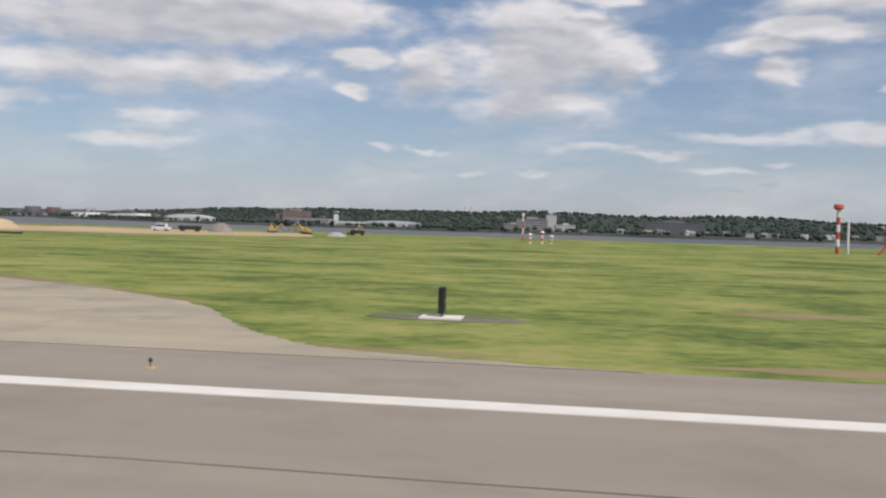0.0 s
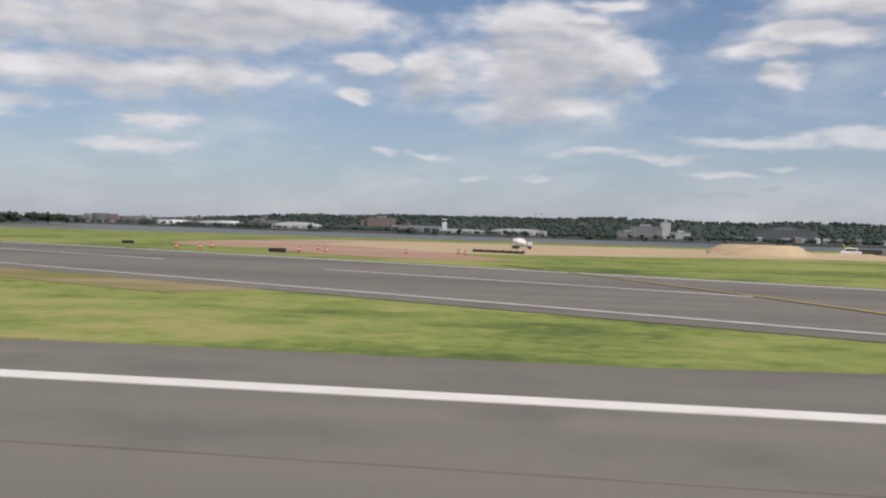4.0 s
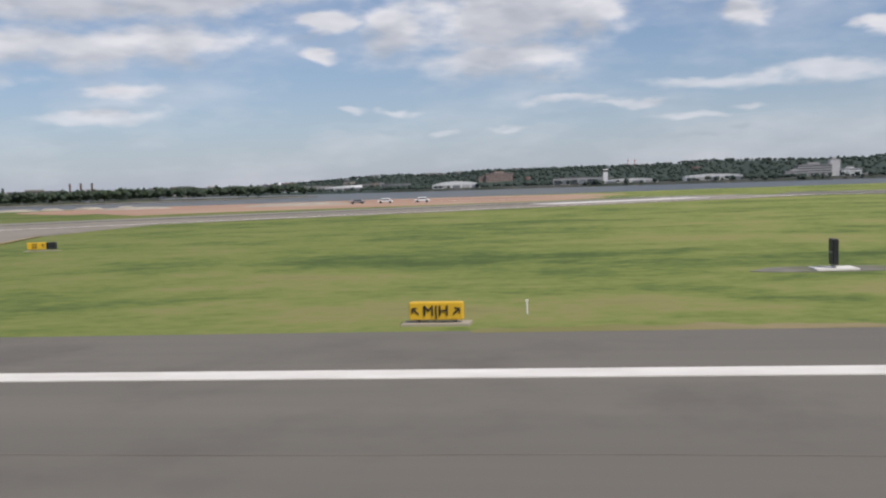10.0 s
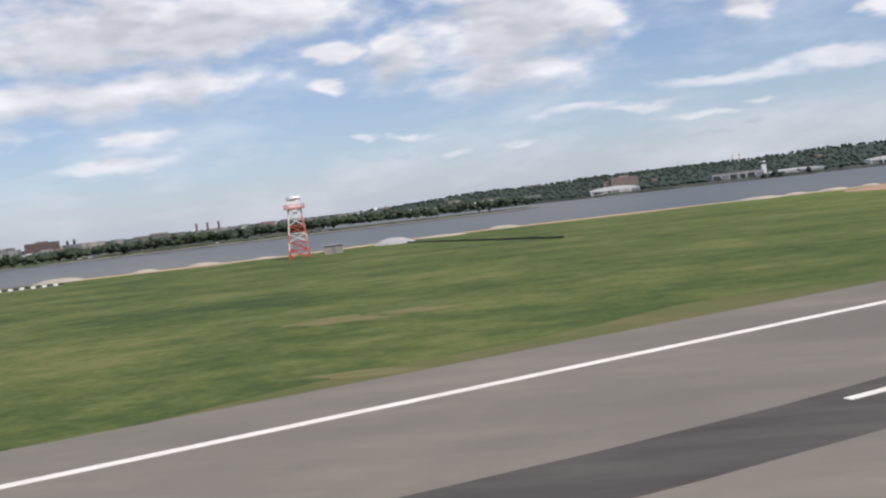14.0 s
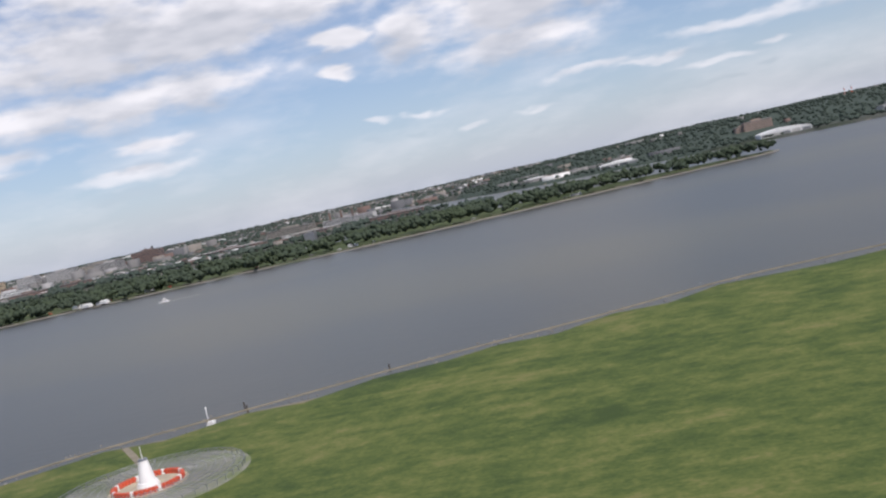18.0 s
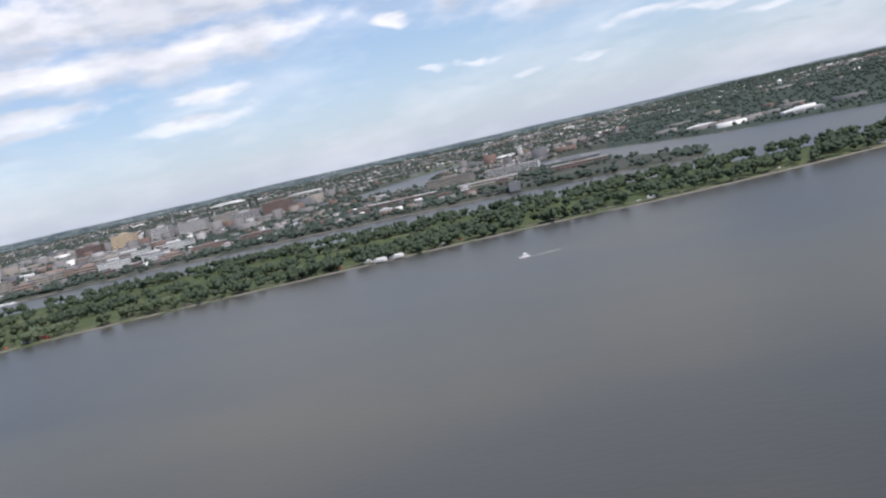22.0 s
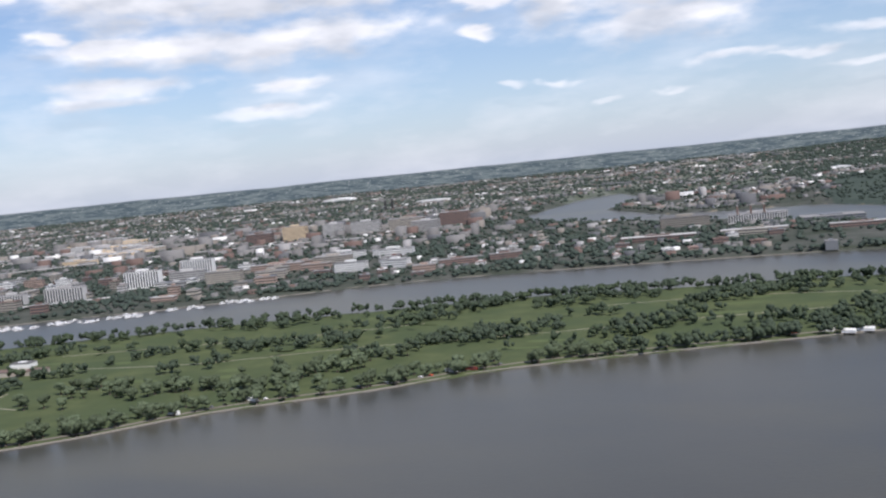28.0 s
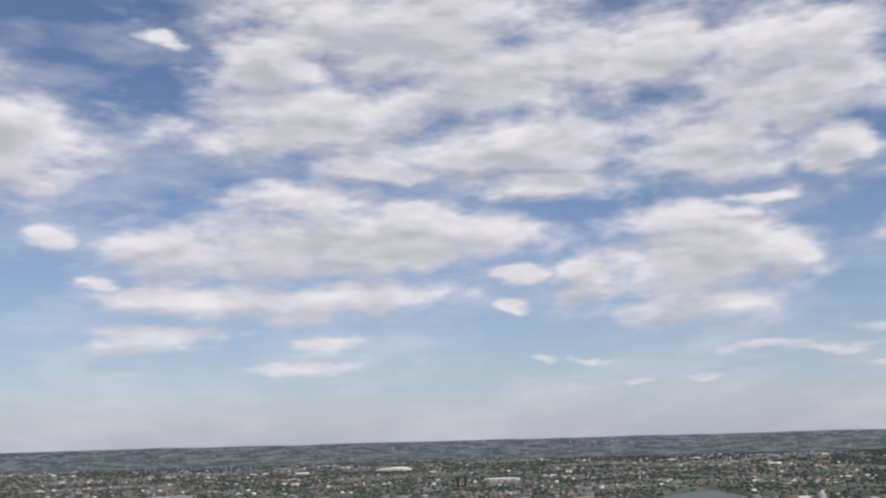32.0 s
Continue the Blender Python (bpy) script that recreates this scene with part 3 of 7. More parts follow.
def curve(points, steps=8):
    """A smooth line through the points."""
    p = [points[0], *points, points[-1]]
    out = []
    for i in range(1, len(p) - 2):
        for k in range(steps):
            t = k / steps
            out.append(tuple(0.5 * (2 * p[i][a] + (p[i + 1][a] - p[i - 1][a]) * t + (2 * p[i - 1][a] - 5 * p[i][a] + 4 * p[i + 1][a] - p[i + 2][a]) * t * t
                                    + (3 * p[i][a] - p[i - 1][a] - 3 * p[i + 1][a] + p[i + 2][a]) * t ** 3) for a in (0, 1)))
    return out + [tuple(points[-1])]


def mesh_arrays(name, verts, faces, mats, index=None, smooth=False):
    me = bpy.data.meshes.new(name)
    k = faces.shape[1]
    me.vertices.add(len(verts))
    me.vertices.foreach_set("co", (np.asarray(verts) * S).astype(np.float32).ravel())
    me.loops.add(faces.size)
    me.loops.foreach_set("vertex_index", faces.astype(np.int32).ravel())
    me.polygons.add(len(faces))
    me.polygons.foreach_set("loop_start", np.arange(0, faces.size, k, dtype=np.int32))
    me.polygons.foreach_set("loop_total", np.full(len(faces), k, dtype=np.int32))
    if index is not None:
        me.polygons.foreach_set("material_index", index.astype(np.int32))
    if smooth:
        me.polygons.foreach_set("use_smooth", np.ones(len(faces), dtype=bool))
    for m in mats:
        me.materials.append(m)
    me.update(calc_edges=True)
    me.validate()
    return me


# ---- the lie of the land ----
AIRFIELD = [(900, 430), (-450, 430), (-640, 370), (-768, 338), (-860, 325), (-905, 285), (-972, 274), (-1044, 263), (-1087, 243), (-1124, 229), (-1164, 209),
            (-1200, 191), (-1222, 172), (-1262, 132), (-1300, 50), (-1330, -100), (-1330, -1500), (900, -1500)]
ISLAND = [(-860, 1185), (-885, 1132), (-1016, 1080), (-1162, 1012), (-1337, 952), (-1423, 945), (-1640, 886), (-1886, 810), (-2000, 740), (-2122, 680), (-2225, 596),
          (-2420, 500), (-2900, 300), (-4500, -300), (-4500, 600), (-2900, 950), (-2560, 1070), (-2280, 1160), (-1950, 1235), (-1600, 1250), (-1400, 1240), (-1045, 1220)]
MAINLAND = [(9000, 1480), (0, 1470), (-300, 1490), (-600, 1640), (-750, 1700), (-1000, 1950), (-1180, 2050), (-1458, 2568), (-1857, 2652), (-2071, 3095), (-1990, 3750),
            (-2150, 4300), (-2281, 4037), (-2352, 3040), (-2256, 2805), (-1900, 2450), (-1650, 2250), (-1350, 1800), (-1240, 1590), (-1262, 1455), (-1330, 1480), (-1484, 1520),
            (-1692, 1530), (-1973, 1525), (-2093, 1515), (-2265, 1480), (-2402, 1420), (-2600, 1330), (-2780, 1280), (-3300, 1080), (-4500, 750), (-12000, -1500),
            (-12000, 12000), (9000, 12000)]
RIVER = -3.0


def inland(poly, x, y):
    """Metres inside the outline, negative outside."""
    d = np.full(x.shape, 1e9)
    inside = np.zeros(x.shape, bool)
    for (ax, ay), (bx, by) in zip(poly, poly[1:] + poly[:1]):
        ux, uy = bx - ax, by - ay
        t = np.clip(((x - ax) * ux + (y - ay) * uy) / (ux * ux + uy * uy), 0, 1)
        d = np.minimum(d, np.hypot(x - ax - t * ux, y - ay - t * uy))
        if uy:
            inside ^= ((ay > y) != (by > y)) & (x < ux * (y - ay) / uy + ax)
    return np.where(inside, d, -d)


def ease(v):
    v = np.clip(v, 0, 1)
    return v * v * (3 - 2 * v)


def roll(x, y, w):
    return (np.sin(x / w + 1.3) * np.cos(y / w * 1.2 - 0.4) + 0.6 * np.sin(x / w * 2.3 - y / w * 1.1) + 0.4 * np.cos(x / w * 3.9 + y / w * 3.1)) / 2


def land_height(x, y):
    air, isle, main = inland(AIRFIELD, x, y), inland(ISLAND, x, y), inland(MAINLAND, x, y)
    east = ease((x + 1500) / 1000)
    hills = (46 - 16 * ease((y - 3600) / 1500)) * ease((y - 1950) / 900) * (0.25 + 0.75 * east) * (0.8 + 0.45 * roll(x, y, 420)) * np.where(y < 6000, 1, 1)
    hills = np.where(x < -1500, hills * ease((y - 2600) / 1500), hills)
    rim = (44 + 24 * ease((x + 2600) / 900)) * ease((y - 5000) / 3700) * (1 + 0.10 * roll(x, y, 900)) * (1 - 0.25 * ease((x + 3000) / 2000))
    hills = hills + 9 * np.exp(-((x + 110) / 210) ** 2 - ((y - 2690) / 170) ** 2)
    ridge = 21 * np.exp(-((x + 1110) / 230) ** 2 - ((y - 3050) / 260) ** 2) + 13 * np.exp(-((x + 1420) / 210) ** 2 - ((y - 3100) / 240) ** 2)
    hills = hills + ridge + 4.5 * ease((x + 1000) / 250) * np.exp(-((y - 2800) / 420) ** 2)
    top = 2.0 + np.maximum(hills, 0) + rim
    z = np.maximum.reduce([np.minimum(air * 0.55, 3.0), np.minimum(isle * 0.5, 1.9), np.minimum(main * 0.7, 3 + top)])
    return RIVER + np.maximum(z, -3.0), air, isle, main


def even(a, b, step):
    return np.arange(a, b, step)


gx = np.concatenate([even(-9500, -5200, 120), even(-5200, -3000, 45), even(-3000, -800, 14), even(-800, 300, 22), even(300, 2200, 60), even(2200, 7000, 160)])
gy = np.concatenate([even(-900, -60, 70), even(-60, 460, 13), even(460, 1300, 14), even(1300, 2000, 16), even(2000, 3300, 30), even(3300, 5200, 60), even(5200, 8900, 110)])
GX, GY = np.meshgrid(gx, gy)
GZ, in_air, in_isle, in_main = land_height(GX, GY)
verts = np.stack([GX.ravel(), GY.ravel(), GZ.ravel()], 1)
ids = np.arange(GX.size).reshape(GX.shape)
quads = np.stack([ids[:-1, :-1], ids[:-1, 1:], ids[1:, 1:], ids[1:, :-1]], -1).reshape(-1, 4)


def mean4(a):
    return ((a[:-1, :-1] + a[:-1, 1:] + a[1:, 1:] + a[1:, :-1]) / 4).ravel()


# hill floor and far land take the haze-tinted colours
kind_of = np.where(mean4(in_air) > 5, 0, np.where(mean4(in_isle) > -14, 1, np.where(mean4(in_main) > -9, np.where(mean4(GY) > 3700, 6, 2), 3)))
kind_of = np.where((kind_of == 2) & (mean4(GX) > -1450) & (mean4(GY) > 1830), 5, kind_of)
ground = new("ground", mesh_arrays("ground", verts, quads, [GRASS, PARK, URBAN, MUD, GRASS, HILL_HAZE_LEAF, FAR_HAZE_FIELD], kind_of, True))
tagged(ground, "flat green airfield, park island and wooded city land", "ground", kind="structure")

water = part("water", slab(bm_new(), [(-9500, -900), (7000, -900), (7000, 8900), (-9500, 8900)], RIVER - 2.5, RIVER), WATER)
tagged(water, "wide grey-brown river with faint ripples", "water", kind="structure")

# ---- runways, taxiways and their markings ----


def paved(name, label, bm, mat):
    return tagged(part(name, bm, mat), label, "pavement", kind="structure")


def marking(name, label, bm, mat):
    return tagged(part(name, bm, mat), label, "marking", kind="structure")


EDGE = 20.73
for x0, x1, words in ((300, -96, "weathered grey-brown asphalt main runway with sealed cracks"), (-96, -138, "worn brown asphalt of the main runway before the crossing"), (-138, -238, "darker asphalt of the main runway where runways cross"),
                           (-238, -405, "weathered grey-brown asphalt main runway with sealed cracks"), (-405, -468, "brown-grey worn asphalt of the main runway with cracks"), (-468, -541, "weathered grey-brown asphalt main runway with sealed cracks"), (-541, -598, "dark asphalt of the main runway by the taxiway mouth"), (-598, -1010, "newer dark asphalt at the far end of the main runway")):
    paved("runway", words, slab(bm_new(), [(x0, -32), (x0, 27), (x1, 27), (x1, -32)], -0.3, 0.05), RUNWAY)
bm = bm_new()
slab(bm, [(300, EDGE - 0.45), (300, EDGE + 0.45), (-748, EDGE + 0.45), (-748, EDGE - 0.45)], 0.05, 0.075)
slab(bm, [(-880, EDGE - 0.45), (-880, EDGE + 0.45), (-1010, EDGE + 0.45), (-1010, EDGE - 0.45)], 0.05, 0.075)
marking("runway_edge_line", "solid white runway edge stripe", bm, PAINT)
marking("touchdown_block", "broad white painted runway touchdown block", slab(bm_new(), [(-8, 9.5), (-8, 14.9), (-30, 14.9), (-30, 9.5)], 0.05, 0.075), PAINT)
rng = random.Random(4)
bm = bm_new()
for y in (14.4, 7.5, 11.0):
    x = 300
    while x > -760:
        w = rng.uniform(14, 40)
        ribbon(bm, [(x - k * w / 5, y + rng.uniform(-0.10, 0.10)) for k in range(6)], rng.uniform(0.04, 0.13) if y > 12 else 0.10, 0.05, 0.062)
        x -= w + (rng.uniform(0, 5) if y > 12 else rng.uniform(20, 80))
marking("crack_seal", "dark tar seal along the runway joints", bm, TAR)

# crossing runway going away at a shallow angle, and the other one that cuts the field further on
BD, BO1, BO2 = Vector((-0.876, 0.482)), Vector((-91.1, 28.5)), Vector((-171.0, 27.4))
bn = Vector((0.482, 0.876))


def on(o, d, t, n, s):
    p = o + d * t + n * s
    return (p.x, p.y)


paved("cross_runway", "dark asphalt crossing runway", slab(bm_new(), [(-80, 26), on(BO1, BD, 0, bn, 3), on(BO1, BD, 470, bn, 3), on(BO2, BD, 395, bn, -3), on(BO2, BD, 12, bn, -3), (-205, 27)], -0.3, 0.046), DARK_ASPHALT)
paved("cross_runway", "brown worn asphalt mouth of the crossing runway", slab(bm_new(), [(-80, 26.5), on(BO1, BD, 0, bn, 3), on(BO1, BD, 34, bn, 3), (-138, 27)], -0.25, 0.053), MID_ASPHALT)
bm = bm_new()
ribbon(bm, [on(BO1, BD, 0, bn, 0), on(BO1, BD, 460, bn, 0)], 0.8, 0.06, 0.085)
marking("cross_runway_edge_line", "worn white edge stripe at the mouth of the crossing runway", ribbon(bm_new(), [on(BO2, BD, -12, bn, 0), on(BO2, BD, 119.9, bn, 0)], 0.7, 0.06, 0.085), WORN)
ribbon(bm, [on(BO2, BD, 120.2, bn, 0), on(BO2, BD, 420, bn, 0)], 1.4, 0.06, 0.085)
marking("cross_runway_edge_line", "white edge stripes of the crossing runway", bm, PAINT)
BM = (BO1 + BO2) / 2
bm = bm_new()
for k in range(9):
    ribbon(bm, [on(BM, BD, 12.4 + k * 61, bn, 0), on(BM, BD, 50.4 + k * 61, bn, 0)], 0.45, 0.06, 0.085)
marking("cross_runway_centre_line", "faded white centre dashes of the crossing runway", bm, PAINT)
marking("aiming_block", "broad white aiming block far along the crossing runway", ribbon(bm_new(), [(-450, 176), (-482, 194)], 11, 0.06, 0.085), PAINT)
marking("aiming_block", "broad white aiming block far along the diagonal runway", ribbon(bm_new(), [(-566, 196), (-532, 218)], 11, 0.066, 0.09), PAINT)
paved("dry_shoulder", "dry pale grass shoulder beside the crossing runway", ribbon(bm_new(), [on(BO2, BD, 60, bn, -6), on(BO2, BD, 300, bn, -8)], 7, -0.2, 0.03), EARTH)

CD, CN1, CF1 = Vector((0.840, 0.543)), Vector((-781.4, 35.7)), Vector((-801.1, 66.1))
cn = Vector((-0.543, 0.840))
paved("second_runway", "grey asphalt runway cutting diagonally across the field", slab(bm_new(), [on(CN1, CD, -60, cn, -4), on(CN1, CD, 330, cn, -4), on(CN1, CD, 330, cn, 42), on(CN1, CD, -110, cn, 42)], -0.3, 0.064), GREY_ASPHALT)
bm = bm_new()
ribbon(bm, [on(CN1, CD, -25, cn, 0), on(CN1, CD, 320, cn, 0)], 0.7, 0.064, 0.09)
ribbon(bm, [(-862.7, 23.8), (-765.3, 88.0)], 0.7, 0.064, 0.09)
paved("second_runway", "lighter worn asphalt further along the diagonal runway", slab(bm_new(), [on(CN1, CD, 70, cn, -4), on(CN1, CD, 330, cn, -4), on(CN1, CD, 330, cn, 39.2), on(CN1, CD, 84, cn, 39.2)], -0.2, 0.0652), MID_ASPHALT)
marking("second_runway_edge_line", "white edge stripes of the diagonal runway", bm, PAINT)
bm = bm_new()
ribbon(bm, [on(CN1, CD, -60 + k * 8, cn, 26.6 - 8.5 * math.exp(-max(0, k * 8 - 50) / 26.0) + 0.4 * math.sin(k * 1.3)) for k in range(48)], 5.0, 0.064, 0.071)
marking("rubber_band", "dark tyre-rubber band along the diagonal runway", bm, RUBBER)
marking("second_runway_centre_line", "white centre dash of the diagonal runway", ribbon(bm_new(), [on(CN1, CD, 8, cn, 19.0), on(CN1, CD, -26, cn, 19.0)], 0.45, 0.072, 0.09), PAINT)
bm = bm_new()
HOLD = Vector((-744.6, 64.7))
for k, dash in enumerate((False, False, True, True)):
    c = HOLD + CD * (k * 0.75 - 1.1)
    for j in range(10 if dash else 1):
        a = j * 2.0 if dash else 0
        ribbon(bm, [on(c, cn, a, cn, 0), on(c, cn, a + (1.1 if dash else 20), cn, 0)], 0.35, 0.064, 0.09)
paved("runway_shoulder", "pale concrete shoulder along the diagonal runway", slab(bm_new(), [on(CN1, CD, 44, cn, 30.4), on(CN1, CD, 325, cn, 30.4), on(CN1, CD, 325, cn, 41.8), on(CN1, CD, 50, cn, 41.8)], -0.2, 0.0665), PALE_ASPHALT)
marking("hold_line", "yellow solid and dashed hold-short bars", bm, YELLOW)

# paved joins
paved("taxiway_south", "pale worn concrete taxiway apron", slab(bm_new(), ragged(curve([(6, 27), (-3.3, 28.9), (-7, 31.7), (-10.4, 36.6), (-13.7, 41.9), (-23, 49.5), (-38, 57), (-52, 58), (-75, 50), (-92, 42), (-104, 41.5), (-118, 45)], 14), 0.16, 1) + [(-118, 27)], -0.3, 0.0485), CONCRETE)
paved("taxiway_north", "greyer worn stretch of the taxiway by the diagonal runway", slab(bm_new(), [(-611, 68), (-616, 80), (-622, 102), (-622, 134), (-690, 134), (-690, 100), (-655, 84.5), (-643, 79), (-634, 70.2), (-632.6, 68)], -0.2, 0.053), MID_ASPHALT)
paved("junction_apron", "asphalt infill between the runways", slab(bm_new(), [(-746.5, 27), (-750.2, 30), (-751.5, 34.5), (-752.3, 43), (-748, 47), (-730, 60), (-765, 60), (-800, 30), (-800, 27)], -0.3, 0.0485), DARK_ASPHALT)
paved("taxiway_middle", "pale concrete taxiway curving off the runway", slab(bm_new(), ragged(curve([(-404, 26), (-412, 26.6), (-418.5, 30), (-420.3, 34), (-418, 39.5), (-411, 48), (-399, 58), (-385, 75), (-368, 98), (-340, 125)], 14), 0.16, 2)
      + ragged(curve([(-352, 135), (-385, 107), (-412, 78), (-427, 60), (-440, 48.5), (-456, 37), (-475, 29), (-490, 26)], 14), 0.16, 2), -0.3, 0.0485), TAXIWAY)
paved("taxiway_north", "dark asphalt taxiway leading from the runway to the second runway", slab(bm_new(), ragged(curve([(-580, 26), (-589, 27.5), (-598, 37), (-606, 55), (-616, 80), (-622, 102), (-622, 135)], 14), 0.16, 3)
      + ragged(curve([(-694, 118), (-691, 97), (-654, 83.5), (-643.4, 78.6), (-634.6, 70.2), (-630.9, 64.7), (-627.3, 57.6), (-624.4, 51.3), (-622.4, 45.4), (-621.5, 41.6), (-621.3, 39.2), (-622, 37), (-623.1, 34.5), (-624.9, 31.4), (-628.5, 28.4), (-633.4, 27.2), (-646, 26.6), (-650, 26)], 14), 0.16, 3), -0.3, 0.0485), DARK_ASPHALT)
bm = bm_new()
for off in (-0.2, 0.2):
    ribbon(bm, beside(curve([(-404, 21.6), (-408.6, 22.2), (-414, 25.5), (-418.5, 30), (-420.3, 34), (-418.2, 39.5), (-411.4, 48.6), (-398, 59)], 6), off), 0.15, 0.05, 0.09)
    ribbon(bm, beside(curve([(-578, 21.5), (-589, 27), (-597.6, 37), (-605.4, 55), (-615, 80), (-622, 102)], 6), off), 0.15, 0.05, 0.09)
    ribbon(bm, beside(curve([(-628.7, 61.8), (-625.5, 54.2), (-621.6, 44.8), (-620.6, 41.8), (-620.2, 39.3), (-620.2, 36.1), (-620.8, 33), (-622, 30), (-623.9, 26.5), (-625.6, 24.4), (-627.1, 22.9), (-628.7, 21.7)], 6), off), 0.15, 0.05, 0.09)
marking("taxiway_edge_line", "double yellow taxiway edge lines", bm, YELLOW)
bm = bm_new()
for line in ([(-404, 21.6), (-408.6, 22.2), (-414, 25.5), (-418.5, 30), (-420.3, 34), (-418.2, 39.5), (-411.4, 48.6), (-398, 59)], [(-578, 21.5), (-589, 27), (-597.6, 37), (-605.4, 55), (-615, 80), (-622, 102)],
             [(-628.7, 61.8), (-625.5, 54.2), (-621.6, 44.8), (-620.6, 41.8), (-620.2, 39.3), (-620.2, 36.1), (-620.8, 33), (-622, 30), (-623.9, 26.5), (-625.6, 24.4), (-627.1, 22.9), (-628.7, 21.7)]):
    ribbon(bm, curve(line, 6), 0.62, 0.05, 0.078)
marking("taxiway_edge_border", "black backing of the double yellow edge lines", bm, BLACK)
bm, bm2 = bm_new(), bm_new()
for line in (curve([(-591, 5), (-595.3, 12.9), (-600.8, 21.5), (-608.5, 35.4), (-614, 48), (-619.3, 62.9), (-637, 107)], 6),
             curve([(-186, 2), (-186.4, 11.7), (-186.3, 20.8), (-186.9, 33.3), (-188.1, 43.1), (-193.2, 59.1), (-203, 83), (-214.8, 109.6)], 6)):
    ribbon(bm2, line, 0.56, 0.05, 0.092)
    ribbon(bm, line, 0.36, 0.06, 0.105)
marking("taxi_lead_border", "black border of the yellow lead lines", bm2, BLACK)
marking("taxi_lead_line", "yellow taxi lead-off line", bm, YELLOW)
marking("apron_line", "white painted line across the apron", ribbon(bm_new(), [(-61.7, 29), (-61, 48.5)], 0.4, 0.04, 0.066), PAINT)
bm = bm_new()
ribbon(bm, [(-78.5, 21.6), (-91.1, 28.5)], 0.5, 0.066, 0.088)
ribbon(bm, [(-97.4, 40.4), (-95, 36)], 0.5, 0.04, 0.066)
ribbon(bm, [(-89.6, 33.9), (-87.4, 40.0)], 0.6, 0.04, 0.066)
marking("faded_taxi_line", "faded white lines on the apron", bm, WORN)

for (x, y, w) in ((-764.1, 27.0, 0.5), (-764.7, 36.8, 0.42), (-196.8, 29.2, 0.6)):
    bm = bm_new()
    slab(bm, [(x - w, y - w), (x + w, y - w), (x + w, y + w), (x - w, y + w)], 0.064, 0.084)
    hatch = tagged(part("hatch_surround", bm, CONCRETE), "square concrete utility hatch surround with a dark grating", "utility hatch", "utility hatches", "structure")
    part("grating", slab(bm_new(), [(x - w * 0.55, y - w * 0.55), (x + w * 0.55, y - w * 0.55), (x + w * 0.55, y + w * 0.55), (x - w * 0.55, y + w * 0.55)], 0.084, 0.094), STEEL, hatch)

# worked ground by the river: sand and clay
bm = bm_new()
slab(bm, curve([(-70, 262), (-110, 225), (-160, 205), (-205, 172), (-232, 165), (-262, 205), (-262, 300), (-190, 330), (-90, 330)], 5), -0.3, 0.05)
paved("sand_works", "pale dug-over sand of the earth works", bm, SAND)
bm = bm_new()
slab(bm, curve([(-215, 128), (-230, 122), (-246, 135), (-262, 165), (-262, 205), (-232, 170)], 5), -0.3, 0.055)
slab(bm, curve([(-265, 160), (-282, 170), (-292, 215), (-282, 300), (-230, 320), (-210, 250)], 5), -0.3, 0.045)
slab(bm, curve([(-655, 200), (-640, 210), (-560, 240), (-560, 290), (-660, 310), (-700, 260)], 5), -0.3, 0.05)
slab(bm, curve([(-690, 235), (-740, 300), (-700, 345), (-600, 370), (-540, 330), (-560, 280)], 5), -0.3, 0.045)
paved("clay_works", "reddish bare clay of the earth works", bm, CLAY)
bm = bm_new()
ribbon(bm, curve([(-700, 345), (-768, 335), (-858, 321), (-903, 283), (-925, 279), (-972, 271)], 5), 9, -0.2, 0.06)
paved("sand_beach", "pale sandy strip along the river bank", bm, SAND)
bm = bm_new()
ribbon(bm, curve([(-972, 271), (-1044, 260), (-1087, 240), (-1124, 226), (-1164, 206), (-1200, 188), (-1222, 169), (-1262, 129)], 5), 1.0, -0.2, 0.08)
ribbon(bm, curve([(-1189, 187), (-1181, 176), (-1176, 169)], 6), 1.5, -0.2, 0.03)
paved("shore_track", "grey-brown gravel track along the river bank", bm, MUD)
# bare patches in the turf
rng = random.Random(9)
for i, (x, y, a, b) in enumerate(((14.4, 49.7, 4.5, 2.2), (-6, 29.5, 7, 1.0), (20, 29, 14, 1.4), (-512, 30.5, 3.2, 1.6), 
                   (-828, 53, 6, 1.6), (-836, 54, 4, 1.2), (-845, 84, 6, 3.2), (-838, 86, 4, 2.4))):
    bm = slab(bm_new(), [(x + a * math.cos(k / 18 * 6.283) * rng.uniform(0.55, 1.2), y + b * math.sin(k / 18 * 6.283) * rng.uniform(0.55, 1.2)) for k in range(18)], -0.2, 0.006 + 0.0012 * i)
    tagged(part("bare_patch", bm, DRY if y > 50 else EARTH), "worn bare earth patch in the grass", "bare earth", "bare patches", "structure")
# darker weedy ground round the posts, and the dry strip along the diagonal runway
WEEDS = material("weedy_turf", (0.060, 0.085, 0.030), (0.095, 0.115, 0.042), 0.95, 0.3, bump=0.3, patches=(0.12, 0.12, 0.06), patch_scale=0.15, specular=0.1)
VERGE = material("dry_verge_turf", (0.135, 0.128, 0.055), (0.105, 0.118, 0.044), 0.95, 0.25, (0.6, 1, 1), 0.3, patches=(0.078, 0.105, 0.034), patch_scale=0.07, specular=0.1, mottle=(0.165, 0.145, 0.075), mottle_scale=0.12)
paved("weedy_patch", "dark weedy patch in the mown grass", slab(bm_new(), ragged([(-105 + 13 * math.cos(k / 26 * math.tau), 124 + 17 * math.sin(k / 26 * math.tau)) for k in range(26)], 0.9, 8), -0.2, 0.012), WEEDS)
